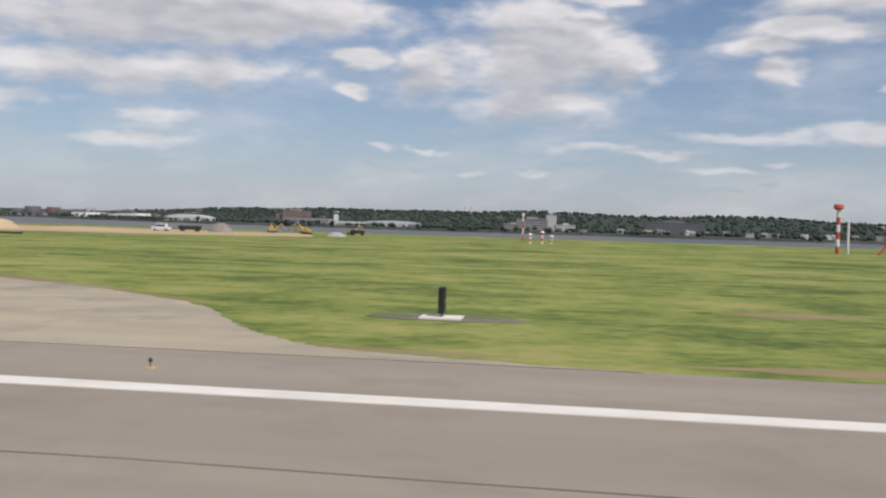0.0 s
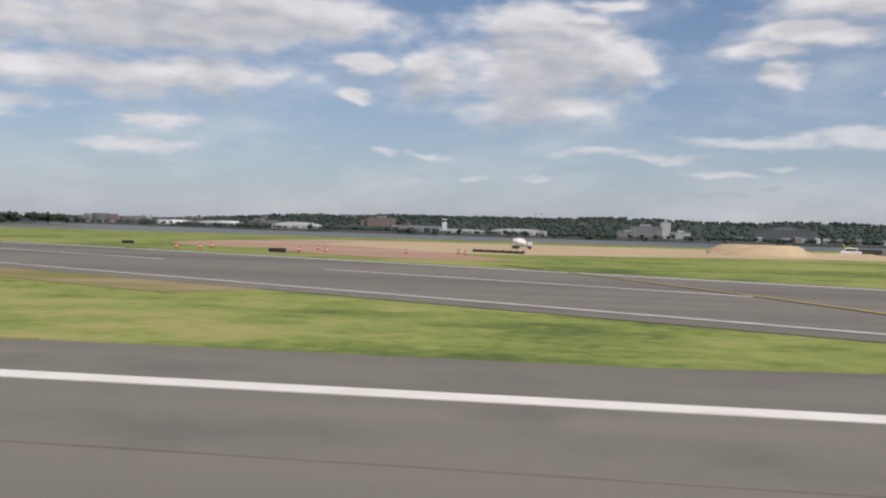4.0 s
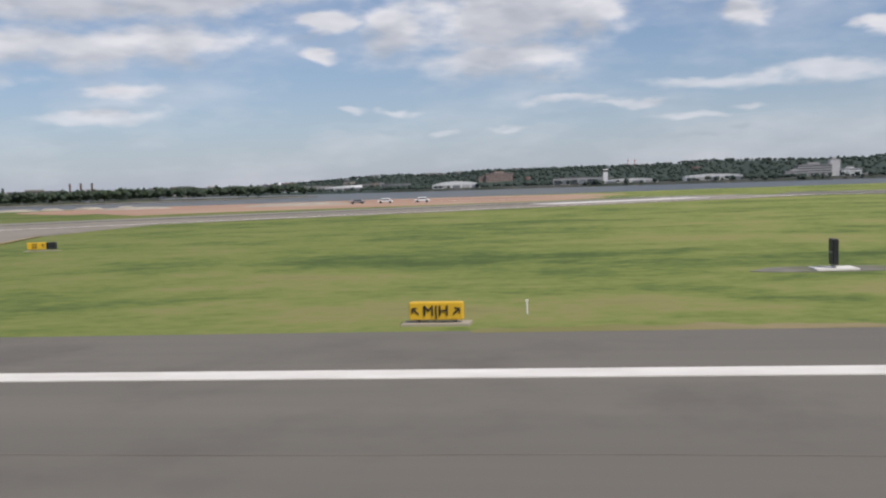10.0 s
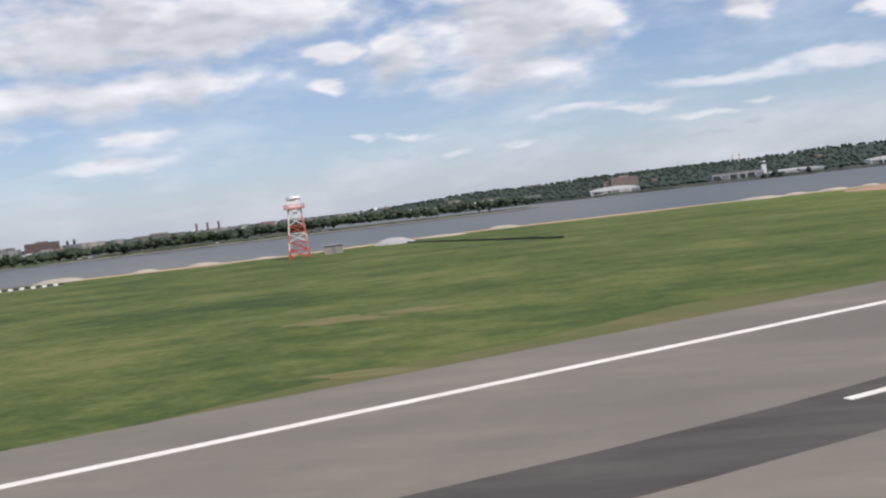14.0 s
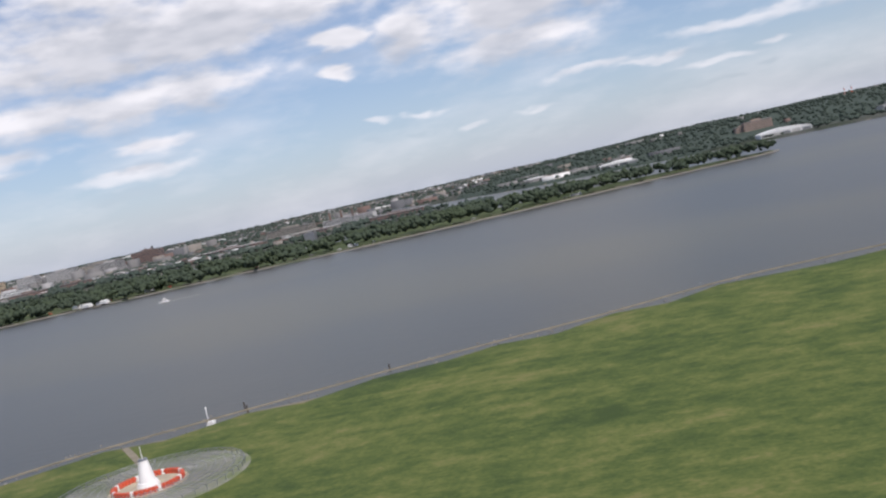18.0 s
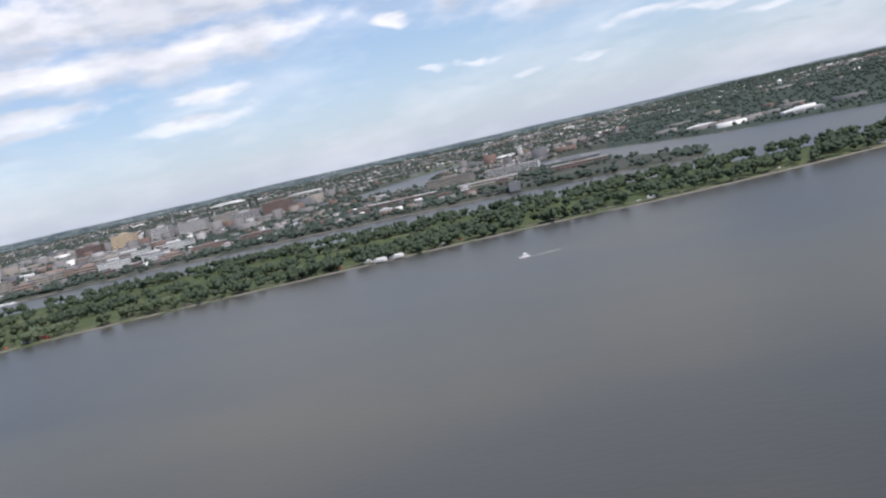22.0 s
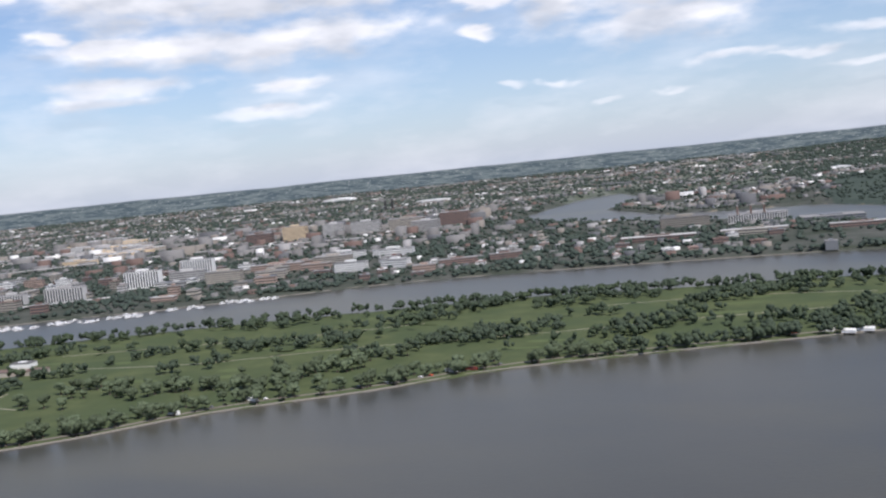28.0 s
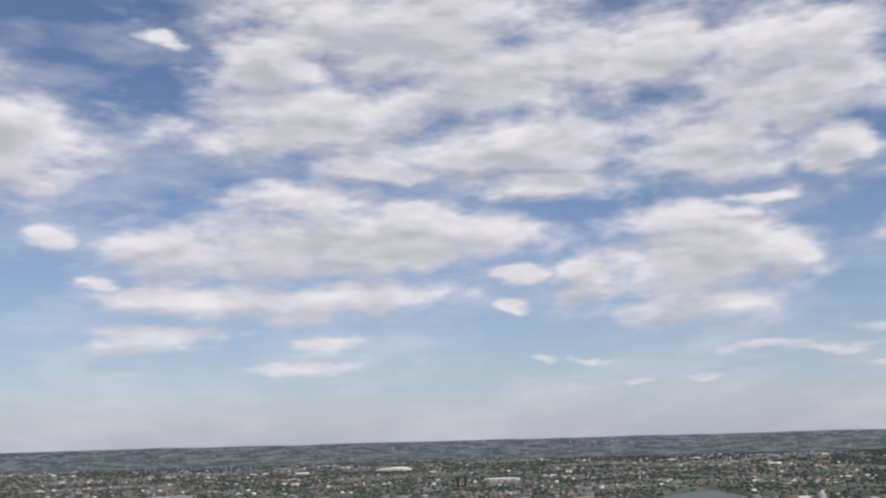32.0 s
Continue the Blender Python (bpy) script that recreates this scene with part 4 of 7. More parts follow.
paved("dry_strip", "dry olive strip of turf along the diagonal runway", slab(bm_new(), [on(CN1, CD, -120 + 5 * k, cn, 38) for k in range(54)] + [on(CN1, CD, -120 + 5 * k, cn, 38.2 + (10.8 + 2 * math.sin(k * 0.9) + 3 * math.sin(k * 0.37 + 1)) * min(1, max(0, k - 8) / 18, (53 - k) / 12)) for k in reversed(range(54))], -0.2, 0.011), VERGE)
# slabs of the river wall round the park
bm = bm_new()
ribbon(bm, curve(ISLAND[:12], 4), 0.9, -3.6, -1.75)
ribbon(bm, curve([(-1262, 1455), (-1330, 1480), (-1484, 1520), (-1692, 1530), (-1973, 1525), (-2093, 1515), (-2265, 1480), (-2402, 1420), (-2600, 1330), (-2780, 1280), (-3300, 1080)], 4), 1.6, -3.6, -1.6)
tagged(part("seawall", bm, STONE), "low pale stone seawall round the park", "seawall", kind="structure")

# lead line and edge line of the middle taxiway, and a crack across the runway there
marking("taxi_lead_line", "thin worn yellow taxi lead-off line", ribbon(bm_new(), curve([(-380, 92), (-404, 69), (-421.8, 53.1), (-439.2, 38.6), (-448.7, 30.7), (-455.3, 25.2), (-460.5, 21.0)], 8), 0.15, 0.052, 0.082), YELLOW)
bm = bm_new()
for off in (-0.25, 0.25):
    ribbon(bm, [(x, y + off * 0.7) for x, y in curve([(-434, 51.8), (-446, 42.3), (-461.2, 30.4), (-472.8, 25), (-479.9, 22.0)], 6)], 0.13, 0.053, 0.084)
marking("taxiway_side_line", "double yellow line along the taxiway side", bm, YELLOW)
marking("runway_crack", "dark sealed crack across the runway", ribbon(bm_new(), curve([(-440.0, 20), (-439.7, 17.5), (-439.75, 14.5), (-439.3, 12), (-439.0, 6), (-439.2, -4)], 5), 0.05, 0.05, 0.06), TAR)
# irregular bare fringe where the turf meets the paving
rng = random.Random(33)
GAPS = ((-130, 12), (-215, -80), (-494, -398), (-1000, -572))
k = 0
for x0 in range(110, -745, -9):
    if any(a < x0 < b or a < x0 - 9 < b for a, b in GAPS):
        continue
    n = 16
    near = [(x0 - 10.5 * i / n, 26.6) for i in range(n + 1)]
    far = [(x0 - 10.5 * i / n, 27.0 + rng.uniform(0.05, 0.6) * (1.0 + (0.8 if 4 < i < 12 else 0))) for i in range(n + 1)]
    ob = tagged(part("turf_fringe", slab(bm_new(), near + far[::-1], -0.1, 0.052 + 0.002 * (k % 2)), EARTH), "ragged bare earth fringe at the runway's edge", "bare earth", "turf fringe", "structure")
    k += 1

paved("taxiway_middle", "pale concrete stretch of the taxiway towards the crossing runway", slab(bm_new(), [(-397, 60), (-385, 75.5), (-368, 98.5), (-341, 125), (-351.5, 134), (-384, 106.5), (-411, 77.5), (-424, 63)], -0.2, 0.053), CONCRETE)
for x, y in ((-2.1, 40.8), (-284.1, 39.4), (-551.8, 43.8)):
    r = random.Random(int(x))
    tagged(part("gravel_patch", slab(bm_new(), [(x + 3.6 * math.cos(k / 20 * math.tau) * r.uniform(0.85, 1.1), y + 1.5 * math.sin(k / 20 * math.tau) * r.uniform(0.85, 1.1)) for k in range(20)], -0.2, 0.03), GREY_PATCH), "grey gravel patch round a distance marker", "gravel", "gravel patches", "structure")
paved("bare_corner", "bare trodden earth at the corner of the grass", slab(bm_new(), [(x + rng.uniform(-0.15, 0.15), y + rng.uniform(-0.45, 0.45) * (y > 27.9)) for x, y in curve([(-700, 26.9), (-725, 26.8), (-746.7, 26.9), (-750.6, 30.1), (-752, 34.5), (-752.4, 40), (-750.4, 42.6), (-747.5, 40), (-743.6, 37.4), (-740.5, 35), (-736.8, 32.8), (-730, 32), (-720, 30.4), (-708, 28.2)], 6)], -0.2, 0.034), TRODDEN)

# dry verge round the apron and small tar stains on the paving
rng = random.Random(71)
verge = curve([(-14.5, 42.5), (-24, 50.2), (-38, 58.2), (-52, 59.2), (-75, 51.2), (-92, 43.2), (-103, 42.7)], 12)
paved("dry_verge", "dry straw-coloured verge round the apron", slab(bm_new(), ragged(beside(verge, 1.2), 0.3, 5) + ragged(beside(verge, -0.7 * 1.6), 0.6, 6)[::-1], -0.2, 0.03), EARTH)
for k in range(44):
    x, y = (rng.uniform(-85, -30), rng.uniform(29, 48)) if k < 20 else (rng.uniform(-560, 40), rng.uniform(8, 26))
    a, b = rng.uniform(0.2, 0.9), rng.uniform(0.06, 0.22)
    base = 0.05
    tagged(part("tar_stain", slab(bm_new(), [(x + a * math.cos(i / 9 * math.tau) * rng.uniform(0.7, 1.2), y + b * math.sin(i / 9 * math.tau) * rng.uniform(0.7, 1.2)) for i in range(9)], base - 0.02, base + 0.006), TAR), "small dark tar stain on the paving", "stain", "tar stains", "structure")

# ---- airfield things ----


def lettering(text, size, mat, parent, at, name="lettering"):
    cu = bpy.data.curves.new(name, "FONT")
    cu.body, cu.size, cu.extrude, cu.align_x, cu.align_y = text, size * S, 0.01 * S, "CENTER", "CENTER"
    cu.materials.append(mat)
    ob = new(name, cu)
    ob.parent, ob.location, ob.rotation_euler = parent, Vector(at) * S, (radians(90), 0, 0)
    return ob


def arrow(bm, x, z, y, turn, size):
    c, s = math.cos(turn), math.sin(turn)

    def at(u, v):
        return (x + (u * c - v * s) * size, y, z + (u * s + v * c) * size)
    for quad in (((-0.5, -0.09), (0.4, -0.09), (0.4, 0.09), (-0.5, 0.09)), ((0.5, 0.0), (0.12, 0.42), (0.0, 0.30), (0.30, 0.0)), ((0.5, 0.0), (0.30, 0.0), (0.0, -0.30), (0.12, -0.42))):
        bm.faces.new([bm.verts.new(at(*q)) for q in quad])
    return bm


def field_sign(label, x, y, turn, width, height, face, text="", text_mat=None, arrows=(), dark_end=0.0, group="airfield signs", text_x=0.0, size=None):
    t = thing("airfield_sign", label, "airfield sign", (x, y, 0), turn, group)
    part("pad", box(bm_new(), -width / 2 - 0.22, width / 2 + 0.22, -0.4, 0.4, -0.1, 0.07), CONCRETE, t, "white concrete pad")
    w0, w1 = -width / 2, width / 2 - dark_end
    part("panel", box(bm_new(), w0, w1, -0.16, 0.16, 0.16, 0.16 + height, 0.03), face, t)
    if dark_end:
        part("end_panel", box(bm_new(), w1 + 0.02, width / 2, -0.16, 0.16, 0.16, 0.16 + height, 0.03), SIGN_BLACK, t, "black end panel")
    for k in (-0.35, 0.35):
        part("leg", rod(bm_new(), (k * width, 0, 0.05), (k * width, 0, 0.17), 0.05), STEEL, t)
    if text:
        lettering(text, size or height * 0.85, text_mat or SIGN_BLACK, t, (text_x, -0.185, 0.16 + height * 0.5))
    for ax, aturn in arrows:
        part("arrow", arrow(bm_new(), ax, 0.16 + height * 0.5, -0.18, aturn, height * 0.55), text_mat or SIGN_BLACK, t)
    return t


field_sign("square black sign with a white 2 standing in the grass", -119.4, 66.4, 12, 1.05, 1.15, SIGN_BLACK, "2", PAINT, size=1.25)
field_sign("yellow taxiway sign with black numerals and a black end panel", -397.6, 53.4, 8, 1.5, 0.62, SIGN_YELLOW, "33", None, [(0.1, math.pi / 2)], 0.55, text_x=-0.36, size=0.46)
field_sign("yellow sign with black M and H and two slanting arrows", -567.7, 28.7, -3, 1.66, 0.54, SIGN_YELLOW, "M|H", None, [(-0.64, 2.4), (0.64, 0.75)])
field_sign("yellow taxiway sign with a black end panel in the grass", -605.5, 73.2, 6, 2.35, 0.56, SIGN_YELLOW, "22", None, [(0.15, math.pi / 2)], 0.8, text_x=-0.55)
field_sign("small yellow sign with a black H and arrow", -465.2, 33.3, 10, 0.95, 0.6, SIGN_YELLOW, "H", None, [(0.12, math.pi / 2)], 0.22, text_x=-0.26)
t = field_sign("low sign with red and black panels by the taxiway", -650, 84.5, 20, 2.3, 0.42, SIGN_BLACK)
for k in (0, 2):
    part("face", box(bm_new(), -1.1 + k * 0.58, -0.56 + k * 0.58, -0.19, -0.165, 0.2, 0.54), BRICK, t, "red face panel")
for x, y, turn, w, h, label in ((-400.6, 103.5, 20, 1.2, 0.42, "dark back of a long sign in the grass"), (-395.6, 134.6, 20, 0.5, 0.85, "dark back of a square sign in the grass"),
                                (-356.6, 206, 10, 0.9, 0.7, "small dark back of a sign in the grass"), (-738, 50.5, 15, 0.9, 0.5, "black sign seen from behind by the grass edge"),
                                (-770.1, 99.5, 15, 0.6, 0.5, "small black sign beyond the diagonal runway"), (-785.2, 94.7, 60, 0.6, 0.6, "narrow black sign by the diagonal runway"),
                                (-283, 154, 12, 2.0, 0.5, "black low sign beyond the far runway"), (-306.4, 91, 30, 0.7, 0.6, "small black sign at the runway edge"), (-248, 128, 8, 2.4, 0.6, "black low sign at the runway side"),
                                (-394.6, 135.4, 20, 0.5, 0.85, "narrow black panel beside its twin in the grass"), (-689.9, 91.8, 15, 0.5, 0.6, "small black sign by the diagonal runway")):
    field_sign(label, x, y, turn, w, h, SIGN_BLACK)
field_sign("small orange sign lying low beside the crossing runway", -391.8, 149, 15, 1.5, 0.4, MACHINE)
for x, y in ((-2.1, 40.6), (-284.1, 39.2), (-551.8, 43.6)):
    t = thing("distance_marker", "black upright runway distance marker on a white pad", "runway marker", (x, y, 0), 0, "runway distance markers")
    part("pad", box(bm_new(), -0.9, 0.9, -0.75, 0.75, -0.1, 0.10), PAINT, t, "white concrete pad")
    part("panel", box(bm_new(), -0.13, 0.13, -0.34, 0.34, 0.22, 1.38, 0.04), SIGN_BLACK, t)
    for k in (-0.2, 0.2):
        part("leg", rod(bm_new(), (0, k, 0.08), (0, k, 0.24), 0.05), STEEL, t)
    for k in (-1, 1):
        part("panel_trim", box(bm_new(), k * 0.138 - 0.006, k * 0.138 + 0.006, -0.28, 0.28, 0.75, 0.82), STEEL, t)
t = thing("distance_marker", "dark red sign on a white pad at the paving edge", "runway marker", (-751.0, 29.0, 0), 0, "runway distance markers")
part("pad", box(bm_new(), -0.7, 0.7, -0.6, 0.6, -0.1, 0.09), CONCRETE, t, "pale concrete pad")
part("panel", box(bm_new(), -0.14, 0.14, -0.34, 0.34, 0.22, 0.9, 0.04), MAROON, t)
part("face", box(bm_new(), 0.145, 0.165, -0.28, 0.28, 0.3, 0.84), BLACK, t, "black face")
for k in (-0.3, 0.3):
    part("leg", rod(bm_new(), (0, k, 0.08), (0, k, 0.27), 0.05), STEEL, t)

first = None
for x, y in ((-7.4, 23.5), (-68.0, 23.5), (-584.5, 26.3), (-598.6, 43.2), (-412.2, 28.6), (-413.0, 30.2), (-416.5, 39.0), (-632.3, 24.3), (-625.7, 29.3)):
    if first is None:
        first = thing("edge_light", "short elevated edge light on an orange base", "runway light", (x, y, 0), 0, "runway edge lights")
        part("base", rod(bm_new(), (0, 0, 0), (0, 0, 0.09), 0.18, 0.13, 10), MACHINE, first, "orange base plate")
        part("stem", rod(bm_new(), (0, 0, 0.09), (0, 0, 0.22), 0.025), STEEL, first)
        bm = bm_new()
        bmesh.ops.create_uvsphere(bm, u_segments=8, v_segments=6, radius=0.06, matrix=Matrix.Translation((0, 0, 0.26)))
        part("globe", bm, GLASS, first)
    else:
        copy_thing(first, placed(x, y))
first = None
for x, y, z in ((-512.2, 29.4, 1), (-565, 30.8, 1), (-452.6, 29.6, 1), (-474.6, 26.6, 1), (-1058, 258.6, 1)):
    if first is None:
        first = thing("marker_stake", "thin white marker stake in the grass", "stake", (x, y, 0), 0, "marker stakes")
        part("stake", rod(bm_new(), (0, 0, -0.05), (0, 0, 0.4), 0.028, 0.022, 6), WHITE, first)
        part("cap", box(bm_new(), -0.05, 0.05, -0.03, 0.03, 0.4, 0.46), PAINT, first)
    else:
        copy_thing(first, placed(x, y))
t = thing("marker_stake", "thin orange-red marker stake at the paving edge", "stake", (-326.9, 24.0, 0), 0, "marker stakes")
part("stake", rod(bm_new(), (0, 0, 0), (0, 0, 0.62), 0.03, 0.025, 6), RED, t)
part("foot", rod(bm_new(), (0, 0, 0.04), (0, 0, 0.09), 0.3, 0.25, 10), TYRE, t)


def lattice_tower(label, x, y, height, base, top, head):
    t = thing("radar_tower", label, "tower", (x, y, 0), 14)
    levels = 6
    for sx in (-1, 1):
        for sy in (-1, 1):
            leg = part("leg", bm_new(), WHITE, t)
            bm = bm_new()
            for k in range(levels):
                a, b = k / levels, (k + 1) / levels
                ra, rb = base + (top - base) * a, base + (top - base) * b
                rod(bm, (sx * ra, sy * ra, height * a), (sx * rb, sy * rb, height * b), 0.17, n=6)
            leg.data = mesh_of(bm, "leg", [WHITE, RED])
            per = len(leg.data.polygons) // levels
            for p in leg.data.polygons:
                p.material_index = 1 if (p.index // per) in (0, 1, 3) else 0
    for k in range(levels):
        a, b = k / levels, (k + 1) / levels
        ra, rb = base + (top - base) * a, base + (top - base) * b
        mat = RED if k in (0, 1, 3) else WHITE
        for sx, sy, ex, ey in ((-1, -1, 1, -1), (1, -1, 1, 1), (1, 1, -1, 1), (-1, 1, -1, -1)):
            part("brace", rod(rod(rod(bm_new(), (sx * ra, sy * ra, height * a), (ex * rb, ey * rb, height * b), 0.09, n=5),
                                  (ex * ra, ey * ra, height * a), (sx * rb, sy * rb, height * b), 0.09, n=5), (sx * rb, sy * rb, height * b), (ex * rb, ey * rb, height * b), 0.1, n=5), mat, t)
    part("platform", box(bm_new(), -top - 1.0, top + 1.0, -top - 1.0, top + 1.0, height, height + 0.25), RED, t, "red platform deck")
    bm = bm_new()
    for sx, sy, ex, ey in ((-1, -1, 1, -1), (1, -1, 1, 1), (1, 1, -1, 1), (-1, 1, -1, -1)):
        r = top + 0.95
        for z in (0.6, 1.15):
            rod(bm, (sx * r, sy * r, height + z), (ex * r, ey * r, height + z), 0.06, n=5)
        rod(bm, (sx * r, sy * r, height), (sx * r, sy * r, height + 1.2), 0.07, n=5)
    part("railing", bm, RED, t, "red railing")
    head(t, height + 0.25, top)
    return t


def drum_head(t, z, top):
    part("cabin", box(bm_new(), -top, top, -top, top, z, z + 1.9, 0.1), WHITE, t, "white equipment cabin")
    part("drum", rod(rod(bm_new(), (0, 0, z + 1.9), (0, 0, z + 2.6), top * 0.9, top * 1.25, 20), (0, 0, z + 2.6), (0, 0, z + 3.3), top * 1.25, top * 1.1, 20), WHITE, t, "white radar drum")


lattice_tower("red and white lattice radar tower with a white drum", -897, 252, 13.4, 2.7, 1.7, drum_head)
t = thing("equipment_hut", "small tan equipment hut beside the radar tower", "hut", (-889, 258, 0), 14)
part("wall", box(bm_new(), -2.6, 2.6, -1.8, 1.8, -0.1, 2.3), TAN, t)
part("roof", box(bm_new(), -2.9, 2.9, -2.1, 2.1, 2.3, 2.55, 0.05), ROOF, t)
part("door", box(bm_new(), -0.5, 0.5, -1.86, -1.8, 0.0, 2.0), STEEL, t)

# tall red and white column at the near end, masts beside it
t = thing("banded_tower", "red and white banded steel tower with a platform", "tower", (71, 258, 0))
for k in range(6):
    part("band", rod(bm_new(), (0, 0, k * 1.9), (0, 0, (k + 1) * 1.9), 0.5, 0.5, 12), (RED, WHITE)[k % 2], t)
part("platform", rod(bm_new(), (0, 0, 11.4), (0, 0, 11.9), 0.7, 1.35, 12), RED, t)
part("cap", rod(bm_new(), (0, 0, 11.9), (0, 0, 12.8), 1.4, 1.2, 12), RED, t)
part("ladder", rod(rod(bm_new(), (2.6, 0, 0), (2.6, 0, 8.5), 0.3, 0.3, 6), (2.6, 0, 8.5), (1.0, 0, 9.5), 0.2, 0.2, 6), WHITE, t)
for x, y, h in ((-13, 305, 8.5), (-9, 270, 2.4), (-5.5, 268, 3.2), (-3, 272, 2.0)):
    t = thing("banded_mast", "thin red and white banded mast in the grass", "mast", (x, y, 0), 0, "banded masts")
    for k in range(4):
        part("section", rod(bm_new(), (0, 0, k * h / 4), (0, 0, (k + 1) * h / 4), 0.28 if h < 6 else 0.22, n=8), (RED, WHITE)[(k + (h < 6)) % 2], t)
    part("head", rod(bm_new(), (0, 0, h), (0, 0, h + 0.5), 0.6, 0.3, 8), WHITE, t)
t = thing("warning_frame", "red painted steel frame by the river", "frame", (84, 258, 0))
for k in (-1, 1):
    part("leg", rod(bm_new(), (k * 3.0, 0, 0), (k * 0.6, 0, 3.0), 0.25), RED, t)
part("beam", rod(bm_new(), (-1.2, 0, 2.2), (1.2, 0, 2.2), 0.22), RED, t)

# radio beacon at the tip of the field
VOR = (-1166, 152.2)
t = thing("radio_beacon", "white cone radio beacon inside a red ring on a wire counterpoise", "radio beacon", (*VOR, 0))
part("deck", rod(bm_new(), (0, 0, 0.0), (0, 0, 0.25), 7.0, 7.0, 40), CONCRETE, t, "grey round deck")
part("cone", rod(rod(bm_new(), (0, 0, 0.25), (0, 0, 1.0), 2.0, 1.75, 20), (0, 0, 1.0), (0, 0, 4.8), 1.5, 0.8, 20), WHITE, t, "white tapered cone")
part("cap", rod(bm_new(), (0, 0, 4.8), (0, 0, 5.1), 0.88, 0.8, 16), STEEL, t, "dark cap")
part("aerial", rod(bm_new(), (0, 0, 5.1), (0, 0, 7.2), 0.09, 0.06, 6), WHITE, t)
for k in range(48):
    a = k / 48 * math.tau
    bm = bm_new()
    rod(bm, (6.0 * math.cos(a), 6.0 * math.sin(a), 0.2), (6.0 * math.cos(a), 6.0 * math.sin(a), 1.15), 0.40, 0.36, 7)
    part("ring_antenna", bm, RED if k % 6 else WHITE, t)
bm = bm_new()
for k in range(64):
    a, b = k / 64 * math.tau, (k + 1) / 64 * math.tau
    rod(bm, (6 * math.cos(a), 6 * math.sin(a), 0.75), (6 * math.cos(b), 6 * math.sin(b), 0.75), 0.33, n=6)
part("ring", bm, RED, t, "red antenna ring")
for r in (8.5, 10.2, 11.9, 13.6, 15.3, 17.0):
    bm = bm_new()
    for k in range(48):
        a, b = k / 48 * math.tau, (k + 1) / 48 * math.tau
        rod(bm, (r * math.cos(a), r * math.sin(a), 1.0), (r * math.cos(b), r * math.sin(b), 1.0), 0.06, n=4)
    part("wire_hoop", bm, STEEL, t, "grey wire hoop")
for k in range(48):
    a = k / 48 * math.tau
    bm = bm_new()
    rod(bm, (7 * math.cos(a), 7 * math.sin(a), 1.0), (17 * math.cos(a), 17 * math.sin(a), 1.0), 0.05, n=4)
    rod(bm, (17 * math.cos(a), 17 * math.sin(a), 0.0), (17 * math.cos(a), 17 * math.sin(a), 1.0), 0.08, n=4)
    part("spoke", bm, STEEL, t)
paved("beacon_ground", "bare grey ground under the beacon's wire counterpoise", slab(bm_new(), [(VOR[0] + 18 * math.cos(k / 40 * math.tau), VOR[1] + 18 * math.sin(k / 40 * math.tau)) for k in range(40)], -0.2, 0.05),
      material("gravel", (0.24, 0.235, 0.21), (0.15, 0.165, 0.11), 0.95, 0.8, bump=0.3, patches=(0.14, 0.17, 0.08), patch_scale=0.15))
t = thing("light_post", "white lamp post on a raft at the river edge", "light post", (-1178.7, 208.5, -2.4))
part("raft", box(bm_new(), -1.0, 1.0, -0.8, 0.8, -1.2, 0.5, 0.15), WHITE, t)
part("post", rod(bm_new(), (-0.5, 0, 0.5), (-0.5, 0, 3.4), 0.11), WHITE, t)
part("lamp", rod(bm_new(), (-0.5, 0, 3.4), (-0.5, 0, 3.85), 0.25, 0.15), WHITE, t)
for x, y in ((-1172, 215.5), (-1174.5, 220), (-991, 280.5), (-994, 281), (-1140, 234)):
    t = thing("mooring_pile", "dark wooden pile standing in the shallows", "pile", (x, y, -4.0), 0, "mooring piles")
    part("pile", rod(bm_new(), (0, 0, -1.5), (0, 0, 3.0), 0.24, 0.2, 8), BARK, t)
    part("cap", rod(bm_new(), (0, 0, 3.0), (0, 0, 3.12), 0.27, 0.2, 8), STEEL, t)
# stones along the bank
rng = random.Random(21)
v, f = [], []
shore = curve([(-972, 275), (-1044, 264), (-1087, 244), (-1124, 230), (-1164, 210.5), (-1200, 192.5), (-1222, 174), (-1262, 134)], 40)
for k in range(500):
    x, y = shore[rng.randrange(len(shore))]
    x, y, r = x + rng.uniform(-4, 4), y + rng.uniform(-1.5, 4.5), rng.uniform(0.15, 0.42)
    o = len(v)
    zz = -0.25 - max(0, (y - 0) * 0) - rng.uniform(0.2, 2.4)
    for dx, dy, dz in ((1, 0, 0), (-1, 0, 0), (0, 1, 0), (0, -1, 0), (0, 0, 1), (0, 0, -1)):
        v.append((x + dx * r * rng.uniform(0.6, 1.2), y + dy * r * rng.uniform(0.6, 1.2), zz + dz * r * rng.uniform(0.5, 0.9)))
    f += [(o, o + 2, o + 4), (o + 2, o + 1, o + 4), (o + 1, o + 3, o + 4), (o + 3, o, o + 4), (o + 2, o, o + 5), (o + 1, o + 2, o + 5), (o + 3, o + 1, o + 5), (o, o + 3, o + 5)]
tagged(new("bank_stone", mesh_arrays("bank_stone", np.array(v), np.array(f), [STONE])), "loose grey riprap stones along the river bank", "stones", kind="stuff")


